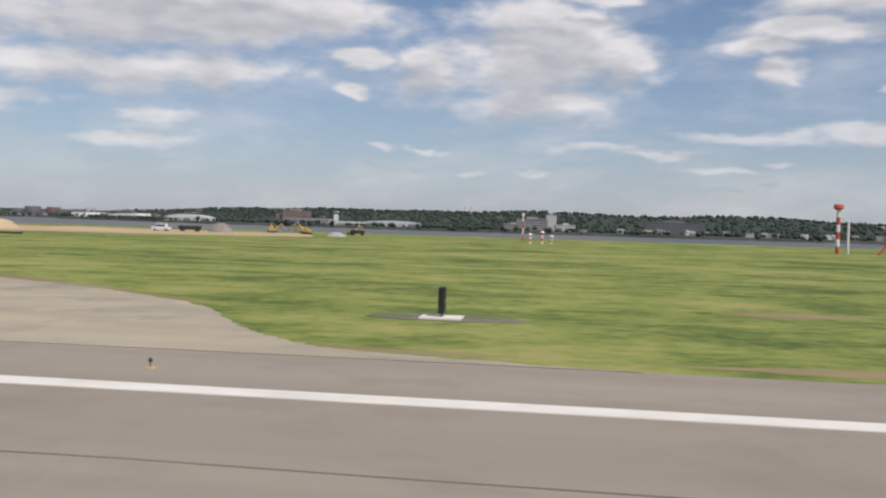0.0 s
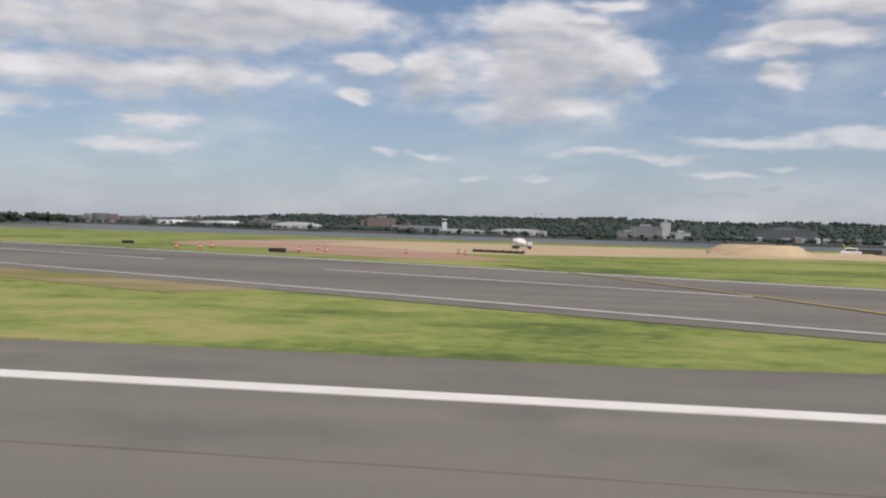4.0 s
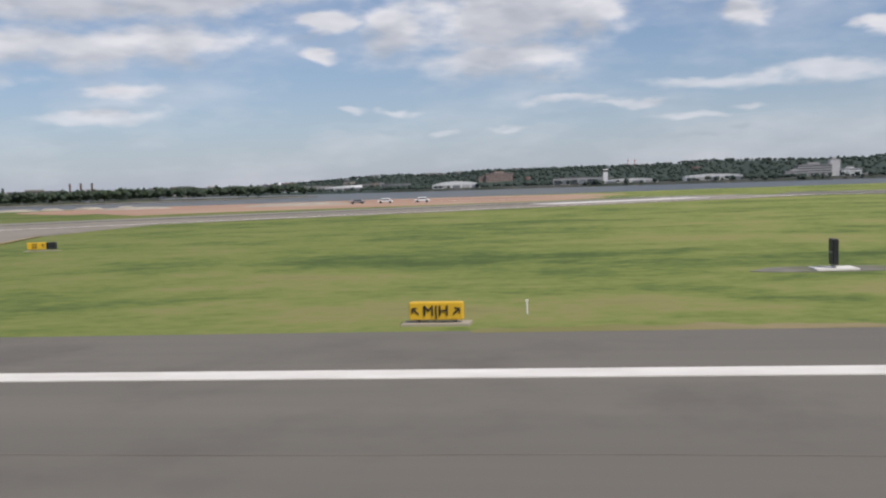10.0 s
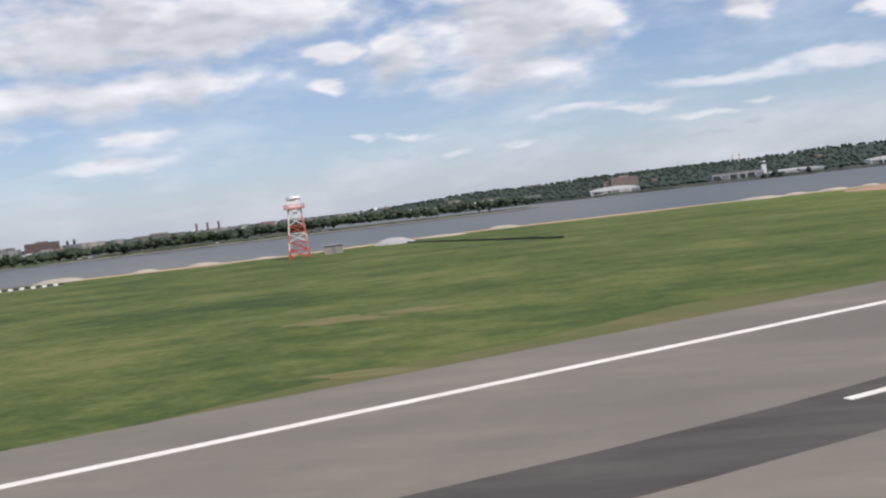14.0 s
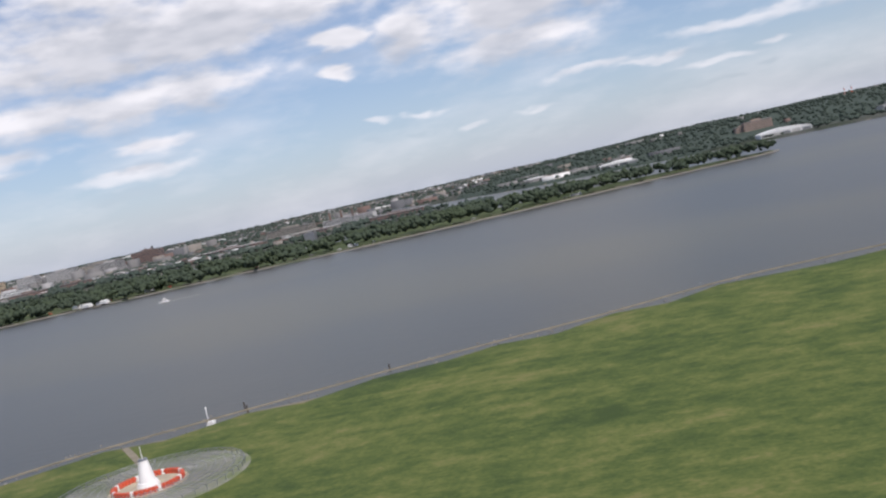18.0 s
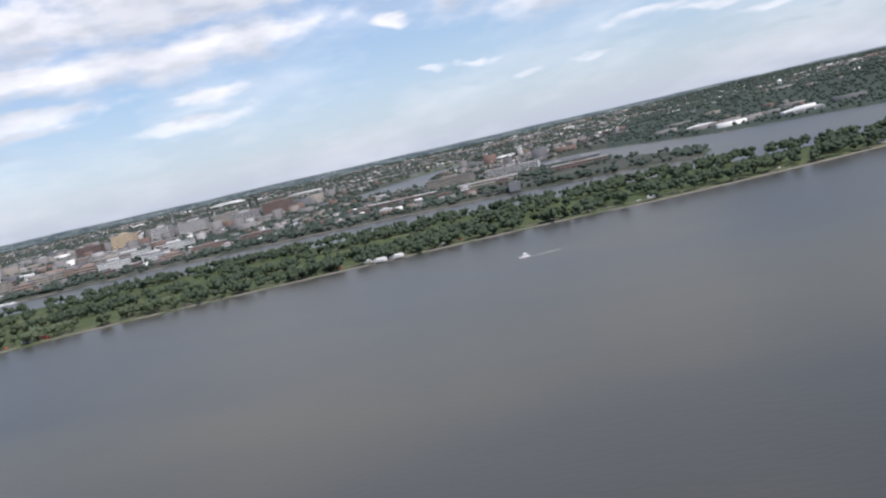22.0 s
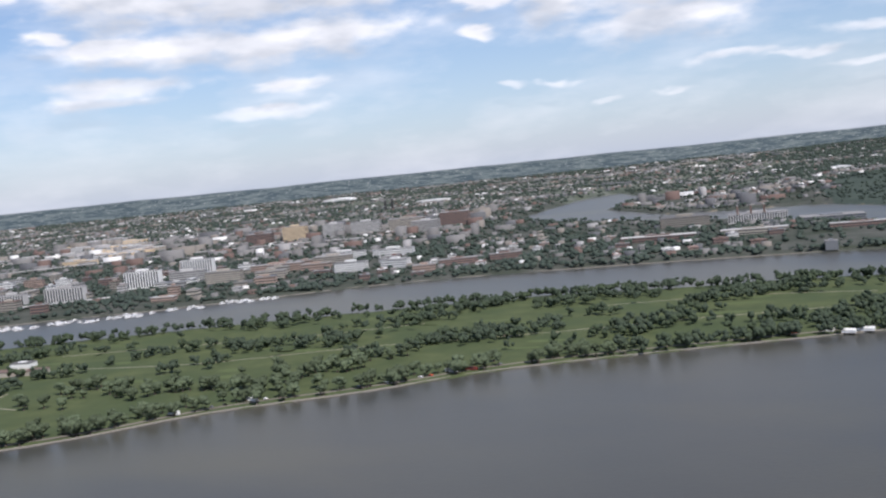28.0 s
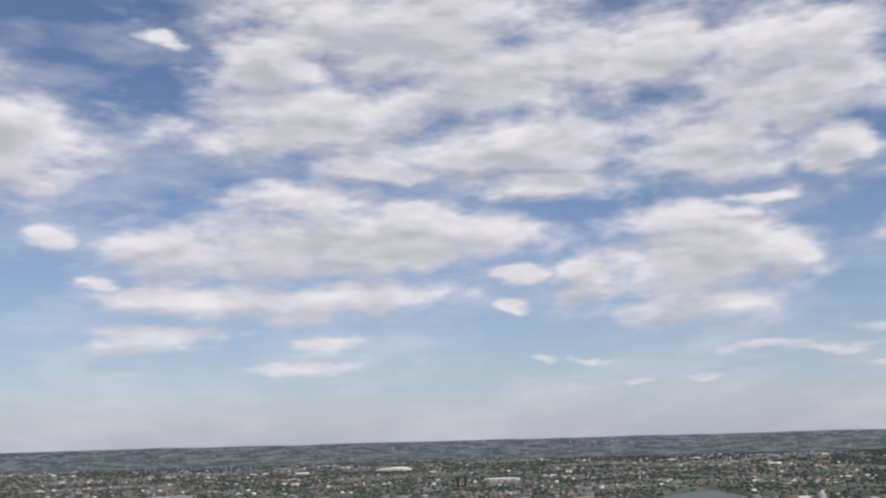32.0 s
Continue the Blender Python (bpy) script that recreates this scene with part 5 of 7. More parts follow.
def mound(name, label, x, y, rx, ry, h, mat, seed, turn=0.0, flat_top=0.55):
    r = random.Random(seed)
    bm = bm_new()
    rings, n = 6, 22
    rows = []
    for k in range(rings):
        q = k / (rings - 1)
        s = 1 - q * (1 - flat_top * 0.5)
        z = h * (1 - (1 - q) ** 1.6)
        rows.append([bm.verts.new((rx * s * math.cos(i / n * math.tau) * r.uniform(0.92, 1.06), ry * s * math.sin(i / n * math.tau) * r.uniform(0.92, 1.06), (z if k else -0.2) + r.uniform(-0.04, 0.04) * h)) for i in range(n)])
    for k in range(rings - 1):
        for i in range(n):
            bm.faces.new((rows[k][i], rows[k][(i + 1) % n], rows[k + 1][(i + 1) % n], rows[k + 1][i]))
    bm.faces.new(rows[-1])
    ob = part(name, bm, mat, at=(x, y, 0), turn=turn)
    return tagged(ob, label, "earth mound", "earth mounds")


mound("sand_mound", "long flat-topped mound of pale sand", -162, 243, 14, 6, 2.6, SAND, 1, 10, 1.2)
mound("gravel_mound", "small heap of white gravel", -69, 285, 3.2, 2.2, 1.3, PALE, 2)
mound("sand_mound", "heap of grey sand beside the machines", -112, 300, 4.5, 3, 3.0, STONE, 3)
mound("sand_mound", "low spread of pale sand", -140, 262, 20, 5, 0.9, SAND, 4)
mound("gravel_mound", "white gravel heap on the river bank", -876, 281, 6.5, 3.5, 1.9, PALE, 5)
for k, (x, y, r, h) in enumerate(((-935, 277, 6, 1.6), (-952, 274, 5, 1.5), (-978, 270, 9, 2.0), (-915, 276, 5, 1.2), (-846, 322, 6, 1.7), (-865, 305, 9, 1.0), (-700, 300, 14, 1.4), (-640, 280, 18, 1.3), (-760, 330, 9, 1.4))):
    mound("sand_mound", "low heap of pale sand on the river bank", x, y, r, r * 0.5, h * 0.6, PALE_SAND, 10 + k)


def vehicle(name, label, x, y, turn, length, width, height, body_mat, box_body=False, z=0.0, group="parked vehicles"):
    t = thing(name, label, "vehicle", (x, y, z), turn, group)
    l, w = length / 2, width / 2
    part("body", box(bm_new(), -l, l, -w, w, 0.35, height * (0.98 if box_body else 0.58), 0.12), body_mat, t)
    if not box_body:
        bm = box(bm_new(), -l * 0.55, l * 0.6, -w * 0.9, w * 0.9, height * 0.56, height, 0.15)
        part("cab", bm, body_mat, t)
    for sy in (-1, 1):
        part("window", box(bm_new(), -l * 0.5, l * 0.52, sy * w * 0.93 - 0.03 if not box_body else sy * w - 0.02, sy * w * 0.93 + 0.03 if not box_body else sy * w + 0.02, height * 0.62, height * 0.88), GLASS, t)
        for sx in (-0.62, 0.62):
            part("wheel", rod(bm_new(), (sx * l, sy * w - 0.12, 0.38), (sx * l, sy * w + 0.12, 0.38), 0.38, n=12), TYRE, t)
    return t


t = thing("cement_mixer", "white cement mixer truck parked on the sand", "truck", (-220, 230, 0), 8, "parked vehicles")
part("chassis", box(bm_new(), -2.4, 2.6, -0.75, 0.75, 0.55, 0.85, 0.05), STEEL, t)
part("cab", box(bm_new(), 1.5, 2.7, -0.9, 0.9, 0.7, 1.75, 0.15), WHITE, t)
part("windscreen", box(bm_new(), 1.6, 2.74, -0.8, 0.8, 1.2, 1.6), GLASS, t)
part("drum", rod(rod(rod(bm_new(), (1.2, 0, 1.35), (0.5, 0, 1.5), 0.45, 0.95, 14), (0.5, 0, 1.5), (-0.9, 0, 1.75), 0.95, 0.92, 14), (-0.9, 0, 1.75), (-2.1, 0, 2.0), 0.92, 0.35, 14), WHITE, t, "white mixing drum")
part("hopper", rod(bm_new(), (-2.1, 0, 1.9), (-2.3, 0, 2.4), 0.25, 0.45, 10), STEEL, t)
for sx in (-1.7, -0.9, 2.0):
    for sy in (-1, 1):
        part("wheel", rod(bm_new(), (sx, sy * 0.8 - 0.12, 0.42), (sx, sy * 0.8 + 0.12, 0.42), 0.42, n=12), TYRE, t)
vehicle("pickup_truck", "white pickup truck parked on the grass", -612, 272, 10, 4.4, 1.8, 1.5, WHITE)
vehicle("pickup_truck", "white pickup truck parked beyond the second runway", -601, 270, 12, 4.4, 1.8, 1.5, WHITE)
vehicle("pickup_truck", "dark pickup truck beside white ones", -621, 276, 8, 4.4, 1.8, 1.4, STEEL)
vehicle("pickup_truck", "white truck among the machines", -128, 290, 0, 6, 2.2, 2.3, WHITE)


def excavator(x, y, turn, reach, label):
    t = thing("excavator", label, "excavator", (x, y, 0), turn, "earth moving machines")
    t.scale = (0.72, 0.72, 0.72)
    for sy in (-1, 1):
        part("track", box(bm_new(), -2.0, 2.0, sy * 1.3 - 0.3, sy * 1.3 + 0.3, 0.0, 0.9, 0.25), TYRE, t)
    part("body", box(bm_new(), -2.0, 1.4, -1.3, 1.3, 1.0, 2.4, 0.15), MACHINE, t)
    cab = part("cab", box(bm_new(), 0.2, 1.5, -1.3, -0.1, 2.3, 3.5, 0.1), MACHINE, t)
    part("window", box(bm_new(), 0.35, 1.35, -1.34, -1.29, 2.5, 3.3), GLASS, cab)
    part("boom", rod(bm_new(), (1.2, 0.3, 1.8), (1.2 + reach * 0.6, 0.3, 4.6), 0.32, 0.25, 6), MACHINE, t)
    part("arm", rod(bm_new(), (1.2 + reach * 0.6, 0.3, 4.6), (1.2 + reach, 0.3, 2.0), 0.25, 0.18, 6), MACHINE, t)
    part("bucket", box(bm_new(), 0.8 + reach, 1.8 + reach, -0.3, 0.9, 0.9, 2.0, 0.2), STEEL, t)
    return t


for x, y, turn, reach in ((-104, 330, 20, 5), (-97, 345, 200, 6), (-88, 318, 160, 5), (-80, 350, 30, 6), (-112, 352, 100, 5)):
    excavator(x, y, turn, reach, "yellow excavator at the earth works")
for x, y, w in ((-121, 296, 7), (-73, 330, 5)):
    t = thing("dump_trailer", "dark loaded trailer at the earth works", "trailer", (x, y, 0), 5)
    part("body", box(bm_new(), -w / 2, w / 2, -1.2, 1.2, 0.7, 1.9, 0.1), BLACK, t)
    for k in (-0.35, 0.35):
        for sy in (-1, 1):
            part("wheel", rod(bm_new(), (k * w, sy * 1.1 - 0.15, 0.5), (k * w, sy * 1.1 + 0.15, 0.5), 0.5, n=12), TYRE, t)


def silt_fence(label, a, b, h):
    a, b = Vector(a), Vector(b)
    t = thing("silt_fence", label, "silt fence", (a.x, a.y, 0), math.degrees(math.atan2(b.y - a.y, b.x - a.x)), "silt fences")
    length = (b - a).length
    n = 24
    bm = bm_new()
    rows = [[bm.verts.new((k * length / n, 0.1 * math.sin(k) + o, z if low else h * (0.85 + 0.15 * math.sin(k * 1.9)))) for k in range(n + 1)]
            for o, z, low in ((-0.04, -0.05, True), (0.04, -0.05, True), (0.04, 0, False), (-0.04, 0, False))]
    for k in range(n):
        for a in range(4):
            bm.faces.new((rows[a][k], rows[a][k + 1], rows[(a + 1) % 4][k + 1], rows[(a + 1) % 4][k]))
    for k in (0, n):
        bm.faces.new([r[k] for r in rows])
    part("fabric", bm, BLACK, t, "sagging black fabric")
    for k in range(0, n + 1, 3):
        part("stake", rod(bm_new(), (k * length / n, 0, -0.1), (k * length / n, 0, h * 1.2), 0.05, n=5), BARK, t)
    return t


def visibility_sensor(label, x, y, turn, h):
    t = thing("visibility_sensor", label, "sensor", (x, y, 0), turn, "runway sensors")
    part("pad", box(bm_new(), -0.5, 1.6, -0.6, 0.6, -0.1, 0.08), CONCRETE, t, "pale concrete pad")
    part("post", rod(bm_new(), (0, 0, 0.08), (0, 0, h * 0.62), h * 0.12, h * 0.10, 10), WHITE, t, "white tapered post")
    part("control_box", box(bm_new(), -h * 0.20, -h * 0.09, -h * 0.12, h * 0.12, h * 0.25, h * 0.62, 0.03), STEEL, t, "grey control box")
    for sy in (-1, 1):
        part("arm", rod(bm_new(), (0, 0, h * 0.60), (h * 0.10, sy * h * 0.20, h * 0.88), h * 0.035, h * 0.03, 8), STEEL, t)
        part("hood", rod(bm_new(), (h * 0.06, sy * h * 0.20, h * 0.90), (h * 0.26, sy * h * 0.14, h * 0.84), h * 0.07, h * 0.09, 10), WHITE, t, "white hood")
    return t


visibility_sensor("white visibility sensor post on a bare patch of turf", -950.3, 132.6, 20, 2.6)
visibility_sensor("small white-hooded visibility sensor on a concrete pad", -866.7, 44.6, 10, 1.7)
bm = slab(bm_new(), [(-951 + 8 * math.cos(k / 20 * math.tau) * (1 + 0.2 * math.sin(k * 2.3)), 133 + 3.6 * math.sin(k / 20 * math.tau) * (1 + 0.2 * math.cos(k * 1.7))) for k in range(20)], -0.2, 0.012)
tagged(part("bare_patch", bm, VERGE), "worn bare earth patch round a sensor", "bare earth", "bare patches", "structure")
for k, (x, y, r) in enumerate(((-748, 333, 4.5), (-735, 336, 6), (-722, 339, 3.5))):
    mound("sheeted_heap", "low heap under white sheeting at the clay works", x, y, r, 1.5, 0.8, PALE_SAND, 70 + k, 12, 0.9)
silt_fence("low black silt fence on the river side grass", (-872, 279), (-825, 199), 0.5)
silt_fence("low black silt fence beside the sand works", (-126, 166), (-108, 180), 0.5)
silt_fence("low black silt fence on the sand", (-226, 178), (-216, 172), 0.6)
for k in range(14):
    t = thing("barrier_block", "row of dark and white barrier blocks by the river", "barrier", (-962 - k * 1.36, 243.0 - k * 0.5, 0), 20, "barrier blocks")
    part("block", box(bm_new(), -0.55, 0.55, -0.3, 0.3, -0.05, 0.7, 0.08), (BLACK, WHITE)[k % 2], t)
    part("foot", box(bm_new(), -0.55, 0.55, -0.5, 0.5, -0.06, 0.12), CONCRETE, t)
for k in range(9):
    r = random.Random(50 + k)
    t = thing("safety_barrel", "orange and white safety barrel on the clay", "barrel", (-222 - r.uniform(0, 45), 134 + r.uniform(0, 24), 0), 0, "safety barrels")
    part("drum", rod(bm_new(), (0, 0, 0), (0, 0, 0.8), 0.24, 0.20, 8), RED, t)
    part("band", rod(bm_new(), (0, 0, 0.4), (0, 0, 0.56), 0.235, 0.225, 8), WHITE, t)


for x, y, h in ((-110.6, 152.7, 0.8), (-106.4, 163.8, 0.7), (-103.8, 125.2, 0.6), (-107, 124.6, 0.4), (-118.7, 149.2, 0.8), (-63.8, 73.2, 0.9)):
    t = thing("marker_post", "slim white marker post standing in the grass", "post", (x, y, 0), 0, "marker posts")
    part("post", rod(bm_new(), (0, 0, -0.05), (0, 0, h), 0.05, 0.045, 8), WHITE, t)
    part("cap", rod(bm_new(), (0, 0, h), (0, 0, h + 0.08), 0.08, 0.05, 8), WHITE, t)

# ---- far shore: base, hangars, city ----


def ground_at(x, y):
    return float(land_height(np.array([float(x)]), np.array([float(y)]))[0][0])


def building(label, x, y, w, d, h, wall, turn=0.0, style="ribbon", roof=None, name="building", group="city buildings", floors=None, z=None):
    t = thing(name, label, "building", (x, y, ground_at(x, y) - 0.5 if z is None else z), turn, group)
    part("wall", box(bm_new(), -w / 2, w / 2, -d / 2, d / 2, -1.5, h), wall, t)
    bm = box(bm_new(), -w / 2 - 0.3, w / 2 + 0.3, -d / 2 - 0.3, d / 2 + 0.3, h, h + 0.9)
    part("roof", bm, roof or ROOF, t)
    part("plant_room", box(bm_new(), -w * 0.18, w * 0.16, -d * 0.2, d * 0.22, h + 0.9, h + 0.9 + min(4.0, h * 0.18)), wall, t)
    floors = floors or max(2, int(h / 3.8))
    if style == "ribbon":
        step = h / floors
        for k in range(floors):
            z0 = k * step + step * 0.32
            ring = [(-w / 2 - 0.06, -d / 2 - 0.06), (w / 2 + 0.06, -d / 2 - 0.06), (w / 2 + 0.06, d / 2 + 0.06), (-w / 2 - 0.06, d / 2 + 0.06)]
            bm = slab(bm_new(), ring, z0, z0 + step * 0.36)
            part("window_band", bm, GLASS, t)
    elif style == "striped":
        n = int(w / 5.2)
        for i in range(n):
            cx = -w / 2 + (i + 0.5) * w / n
            part("window_column", box(bm_new(), cx - w / n * 0.27, cx + w / n * 0.27, -d / 2 - 0.12, -d / 2 + 0.12, 2.5, h - 1.2), GLASS, t)
    return t


def hangar(label, x, y, w, d, h, wall, roof_mat, turn=0.0, arch=0.35, doors=5, z=None):
    t = thing("hangar", label, "hangar", (x, y, ground_at(x, y) - 0.3 if z is None else z), turn, "hangars")
    eave = h * (1 - arch)
    part("wall", box(bm_new(), -w / 2, w / 2, -d / 2, d / 2, -1.5, eave), wall, t)
    bm = bm_new()
    n = 14
    prof = [(-w / 2 - 0.6 + (w + 1.2) * k / n, eave + (h - eave) * math.sin(math.pi * k / n) ** 0.8) for k in range(n + 1)]
    front = [bm.verts.new((px, -d / 2 - 0.5, pz)) for px, pz in prof]
    back = [bm.verts.new((px, d / 2 + 0.5, pz)) for px, pz in prof]
    for k in range(n):
        bm.faces.new((front[k], front[k + 1], back[k + 1], back[k]))
    bm.faces.new(front)
    bm.faces.new(list(reversed(back)))
    part("roof", bm, roof_mat, t)
    for k in range(doors):
        cx = -w / 2 + (k + 0.5) * w / doors
        part("door", box(bm_new(), cx - w / doors * 0.42, cx + w / doors * 0.42, -d / 2 - 0.12, -d / 2 + 0.05, 0.2, eave * 0.72), (PALE if k % 2 else STEEL) if wall is WHITE else (STEEL if k % 2 else GLASS), t)
    return t


hangar("grey hangar with dark sliding doors", -514, 1812, 92, 40, 13, PALE, ROOF, 0, 0.12, 6)
hangar("white arched hangar by the river", -739, 1766, 88, 40, 12, WHITE, WHITE, 4, 0.45, 5)
hangar("long low white-roofed hangar", -420, 1760, 94, 30, 7.5, WHITE, WHITE, -2, 0.4, 4)
hangar("white hangar with stepped roofs", -303, 1592, 90, 34, 10, WHITE, WHITE, 0, 0.3, 5)
hangar("distant pale hangar on the far bank", -1023, 2085, 80, 40, 10, PALE, WHITE, 6, 0.4, 4)
hangar("pale low hangar further along", -1210, 2300, 70, 40, 9, PALE, WHITE, 6, 0.4, 4)
building("salmon brick building with a flat roof", -688, 2312, 64, 40, 19, PINK, 0, group="far bank buildings")
building("stepped salmon brick wing", -725, 2318, 26, 36, 12, PINK, 0, group="far bank buildings")
building("white block of the far bank hospital", -78, 1842, 60, 24, 22, PALE, -3, group="far bank buildings")
building("tall stair block of the hospital", -42, 1840, 18, 20, 31, PALE, -3, style="plain", group="far bank buildings")
building("low wing of the hospital", -112, 1836, 40, 20, 12, PALE, -3, group="far bank buildings")
building("low white wing of the hospital", -14, 1836, 36, 20, 13, WHITE, -3, group="far bank buildings")
building("dark glass office block among trees", 205, 1985, 120, 30, 24, STEEL, -4, group="far bank buildings")
t = thing("control_tower", "slim white control tower on the far bank", "control tower", (-462, 1822, ground_at(-462, 1822) - 0.3))
part("shaft", box(bm_new(), -4, 4, -4, 4, -1.5, 21, 0.4), WHITE, t)
part("cab", rod(bm_new(), (0, 0, 21), (0, 0, 25), 4.2, 5.6, 8), GLASS, t, "dark glazed cab")
part("roof", rod(bm_new(), (0, 0, 25), (0, 0, 26.2), 5.8, 4.0, 8), WHITE, t)
for x in (-334, -314):
    t = thing("chimney_stack", "thin red and white banded chimney on the hill", "chimney", (x, 2900, ground_at(x, 2900) - 1), 0, "chimneys")
    h = 74 - ground_at(x, 2900)
    for k in range(5):
        part("section", rod(bm_new(), (0, 0, k * h / 5), (0, 0, (k + 1) * h / 5), 2.0 - k * 0.2, 1.8 - k * 0.2, 10), (WHITE, RED)[k % 2], t)
for x, y, top in ((-3337, 4500, 62), (-3300, 4500, 66)):
    t = thing("chimney_stack", "dark brick power station chimney", "chimney", (x, y, ground_at(x, y) - 1), 0, "chimneys")
    h = top - ground_at(x, y)
    part("shaft", rod(bm_new(), (0, 0, 0), (0, 0, h), 7, 5.6, 12), BLACK, t)
    part("rim", rod(bm_new(), (0, 0, h), (0, 0, h + 2), 6.4, 6.4, 12), STEEL, t)

# houses by the water on the right
rng = random.Random(31)
for k in range(34):
    x, y = 90 + k * 24 + rng.uniform(-14, 14), 1560 + rng.uniform(-30, 170)
    w, d, h = rng.uniform(7, 13), rng.uniform(7, 10), rng.uniform(4, 6.5)
    t = thing("house", "small house with a grey pitched roof on the far bank", "house", (x, y, ground_at(x, y) - 0.3), rng.uniform(-20, 20), "far bank houses")
    part("wall", box(bm_new(), -w / 2, w / 2, -d / 2, d / 2, -1, h), rng.choice((WHITE, PALE, TAN, BRICK)), t)
    bm = bm_new()
    a = [bm.verts.new(p) for p in ((-w / 2 - .4, -d / 2 - .4, h), (w / 2 + .4, -d / 2 - .4, h), (w / 2 + .4, d / 2 + .4, h), (-w / 2 - .4, d / 2 + .4, h), (-w / 2 - .4, 0, h + 3), (w / 2 + .4, 0, h + 3))]
    for q in ((0, 1, 5, 4), (2, 3, 4, 5), (0, 4, 3), (1, 2, 5), (3, 2, 1, 0)):
        bm.faces.new([a[i] for i in q])
    part("roof", bm, ROOF, t)
    for k2 in (-0.25, 0.25):
        part("window", box(bm_new(), k2 * w - 0.8, k2 * w + 0.8, -d / 2 - 0.06, -d / 2 + 0.05, h * 0.35, h * 0.7), GLASS, t)

# landmarks of the city bank
building("ochre office block catching the sun", -3024, 2780, 74, 50, 46, OCHRE, 12)
building("dark brick office block beside the ochre one", -3130, 2740, 80, 44, 34, BRICK, 12)
building("pale stone office block beside others", -2900, 2800, 60, 46, 42, PALE, 10)
building("pale stone office block with setbacks", -2800, 2830, 90, 50, 40, PALE, 10)
building("wide tan stone office block", -2670, 2850, 110, 60, 38, TAN, 8)
building("red brick office block", -2520, 2880, 90, 60, 44, BRICK, 8)
building("pale stepped office block", -2560, 2700, 80, 50, 34, PALE, 8)
building("white apartment slab with dark window columns", -2835, 1660, 72, 22, 34, WHITE, 12, "striped")
building("white apartment slab with dark window columns", -2800, 1812, 70, 22, 38, WHITE, 12, "striped")
building("white apartment slab with dark window columns", -2900, 1505, 74, 20, 27, PALE, 14, "striped")
building("pale apartment slab with dark window columns", -2985, 1462, 52, 20, 25, PALE, 14, "striped")
building("long pale apartment wing", -2770, 1720, 74, 18, 22, PALE, 12)
building("tan stone apartment block", -2640, 1640, 70, 24, 24, TAN, 10)
building("low tan stone apartment wing", -2545, 1650, 58, 22, 17, TAN, 10)
building("long salmon brick apartment block", -2600, 1790, 110, 24, 17, PINK, 8)
building("salmon brick flats behind the shore trees", -2500, 1760, 60, 20, 15, PINK, 8)
building("long tan residential block", -2500, 1850, 80, 26, 20, TAN, 6)
building("white terraced apartments by the trees", -2400, 1950, 90, 24, 18, WHITE, 4)
building("white apartments beside the channel", -2395, 1690, 62, 20, 19, WHITE, 4)
building("stepped white apartments beside the channel", -2310, 1705, 56, 20, 17, WHITE, -8)
building("long white apartments behind the trees", -2520, 1960, 96, 20, 18, WHITE, 6)
building("red brick flats close to the channel bank", -2220, 1600, 40, 22, 13, PINK, 12)
building("brick townhouse row by the channel", -2180, 1680, 70, 18, 12, BRICK, 20)
building("brick townhouse row by the channel", -2100, 1720, 60, 18, 12, BRICK, 25)
building("long low barracks with a pale roof", -1830, 1852, 140, 24, 10, BRICK, 0, roof=PALE)
building("long tan barracks with a pale roof among trees", -1655, 1862, 120, 22, 10, TAN, 0, roof=PALE)
building("low brick barracks with a pale roof by the lawn", -1470, 1850, 110, 20, 9, BRICK, 0, roof=PALE)
building("square tan stone college hall", -1790, 2150, 104, 60, 22, TAN, 0)
t = building("white colonnaded college hall with tall chimneys", -1640, 2130, 120, 40, 19, PALE, 0, "striped")
for k in range(3):
    part("chimney", box(bm_new(), -42 + k * 27, -38 + k * 27, -22, -18, 19, 37, 0.4), BRICK, t, "tall slim brick chimney")
    part("chimney_cap", box(bm_new(), -42.5 + k * 27, -37.5 + k * 27, -22.5, -17.5, 37, 38), PALE, t)
building("long dark-roofed library building", -1500, 2060, 120, 60, 16, STEEL, 0)
building("dark slab on the channel bank", -1555, 1530, 18, 14, 12, STEEL, 0, "plain")
hangar("white gleaming low warehouse", -1830, 3400, 110, 60, 12, WHITE, WHITE, 0, 0.3)
hangar("white domed hall far in the city", -4520, 6750, 230, 150, 24, WHITE, WHITE, 0, 0.6)
hangar("white flat warehouse far in the city", -3300, 5200, 180, 80, 15, WHITE, WHITE, 0, 0.2)
hangar("white flat warehouse on the hills", -1200, 4600, 90, 60, 12, WHITE, WHITE, 0, 0.3)
t = thing("water_tank", "white round water tank on a hill", "water tank", (-734, 4550, ground_at(-734, 4550)))
for a in range(6):
    part("leg", rod(bm_new(), (8 * math.cos(a * 1.047), 8 * math.sin(a * 1.047), -3), (7 * math.cos(a * 1.047), 7 * math.sin(a * 1.047), 22), 0.8, n=6), WHITE, t)
part("tank", rod(rod(bm_new(), (0, 0, 20), (0, 0, 26), 5, 11, 16), (0, 0, 26), (0, 0, 34), 11, 6, 16), WHITE, t)

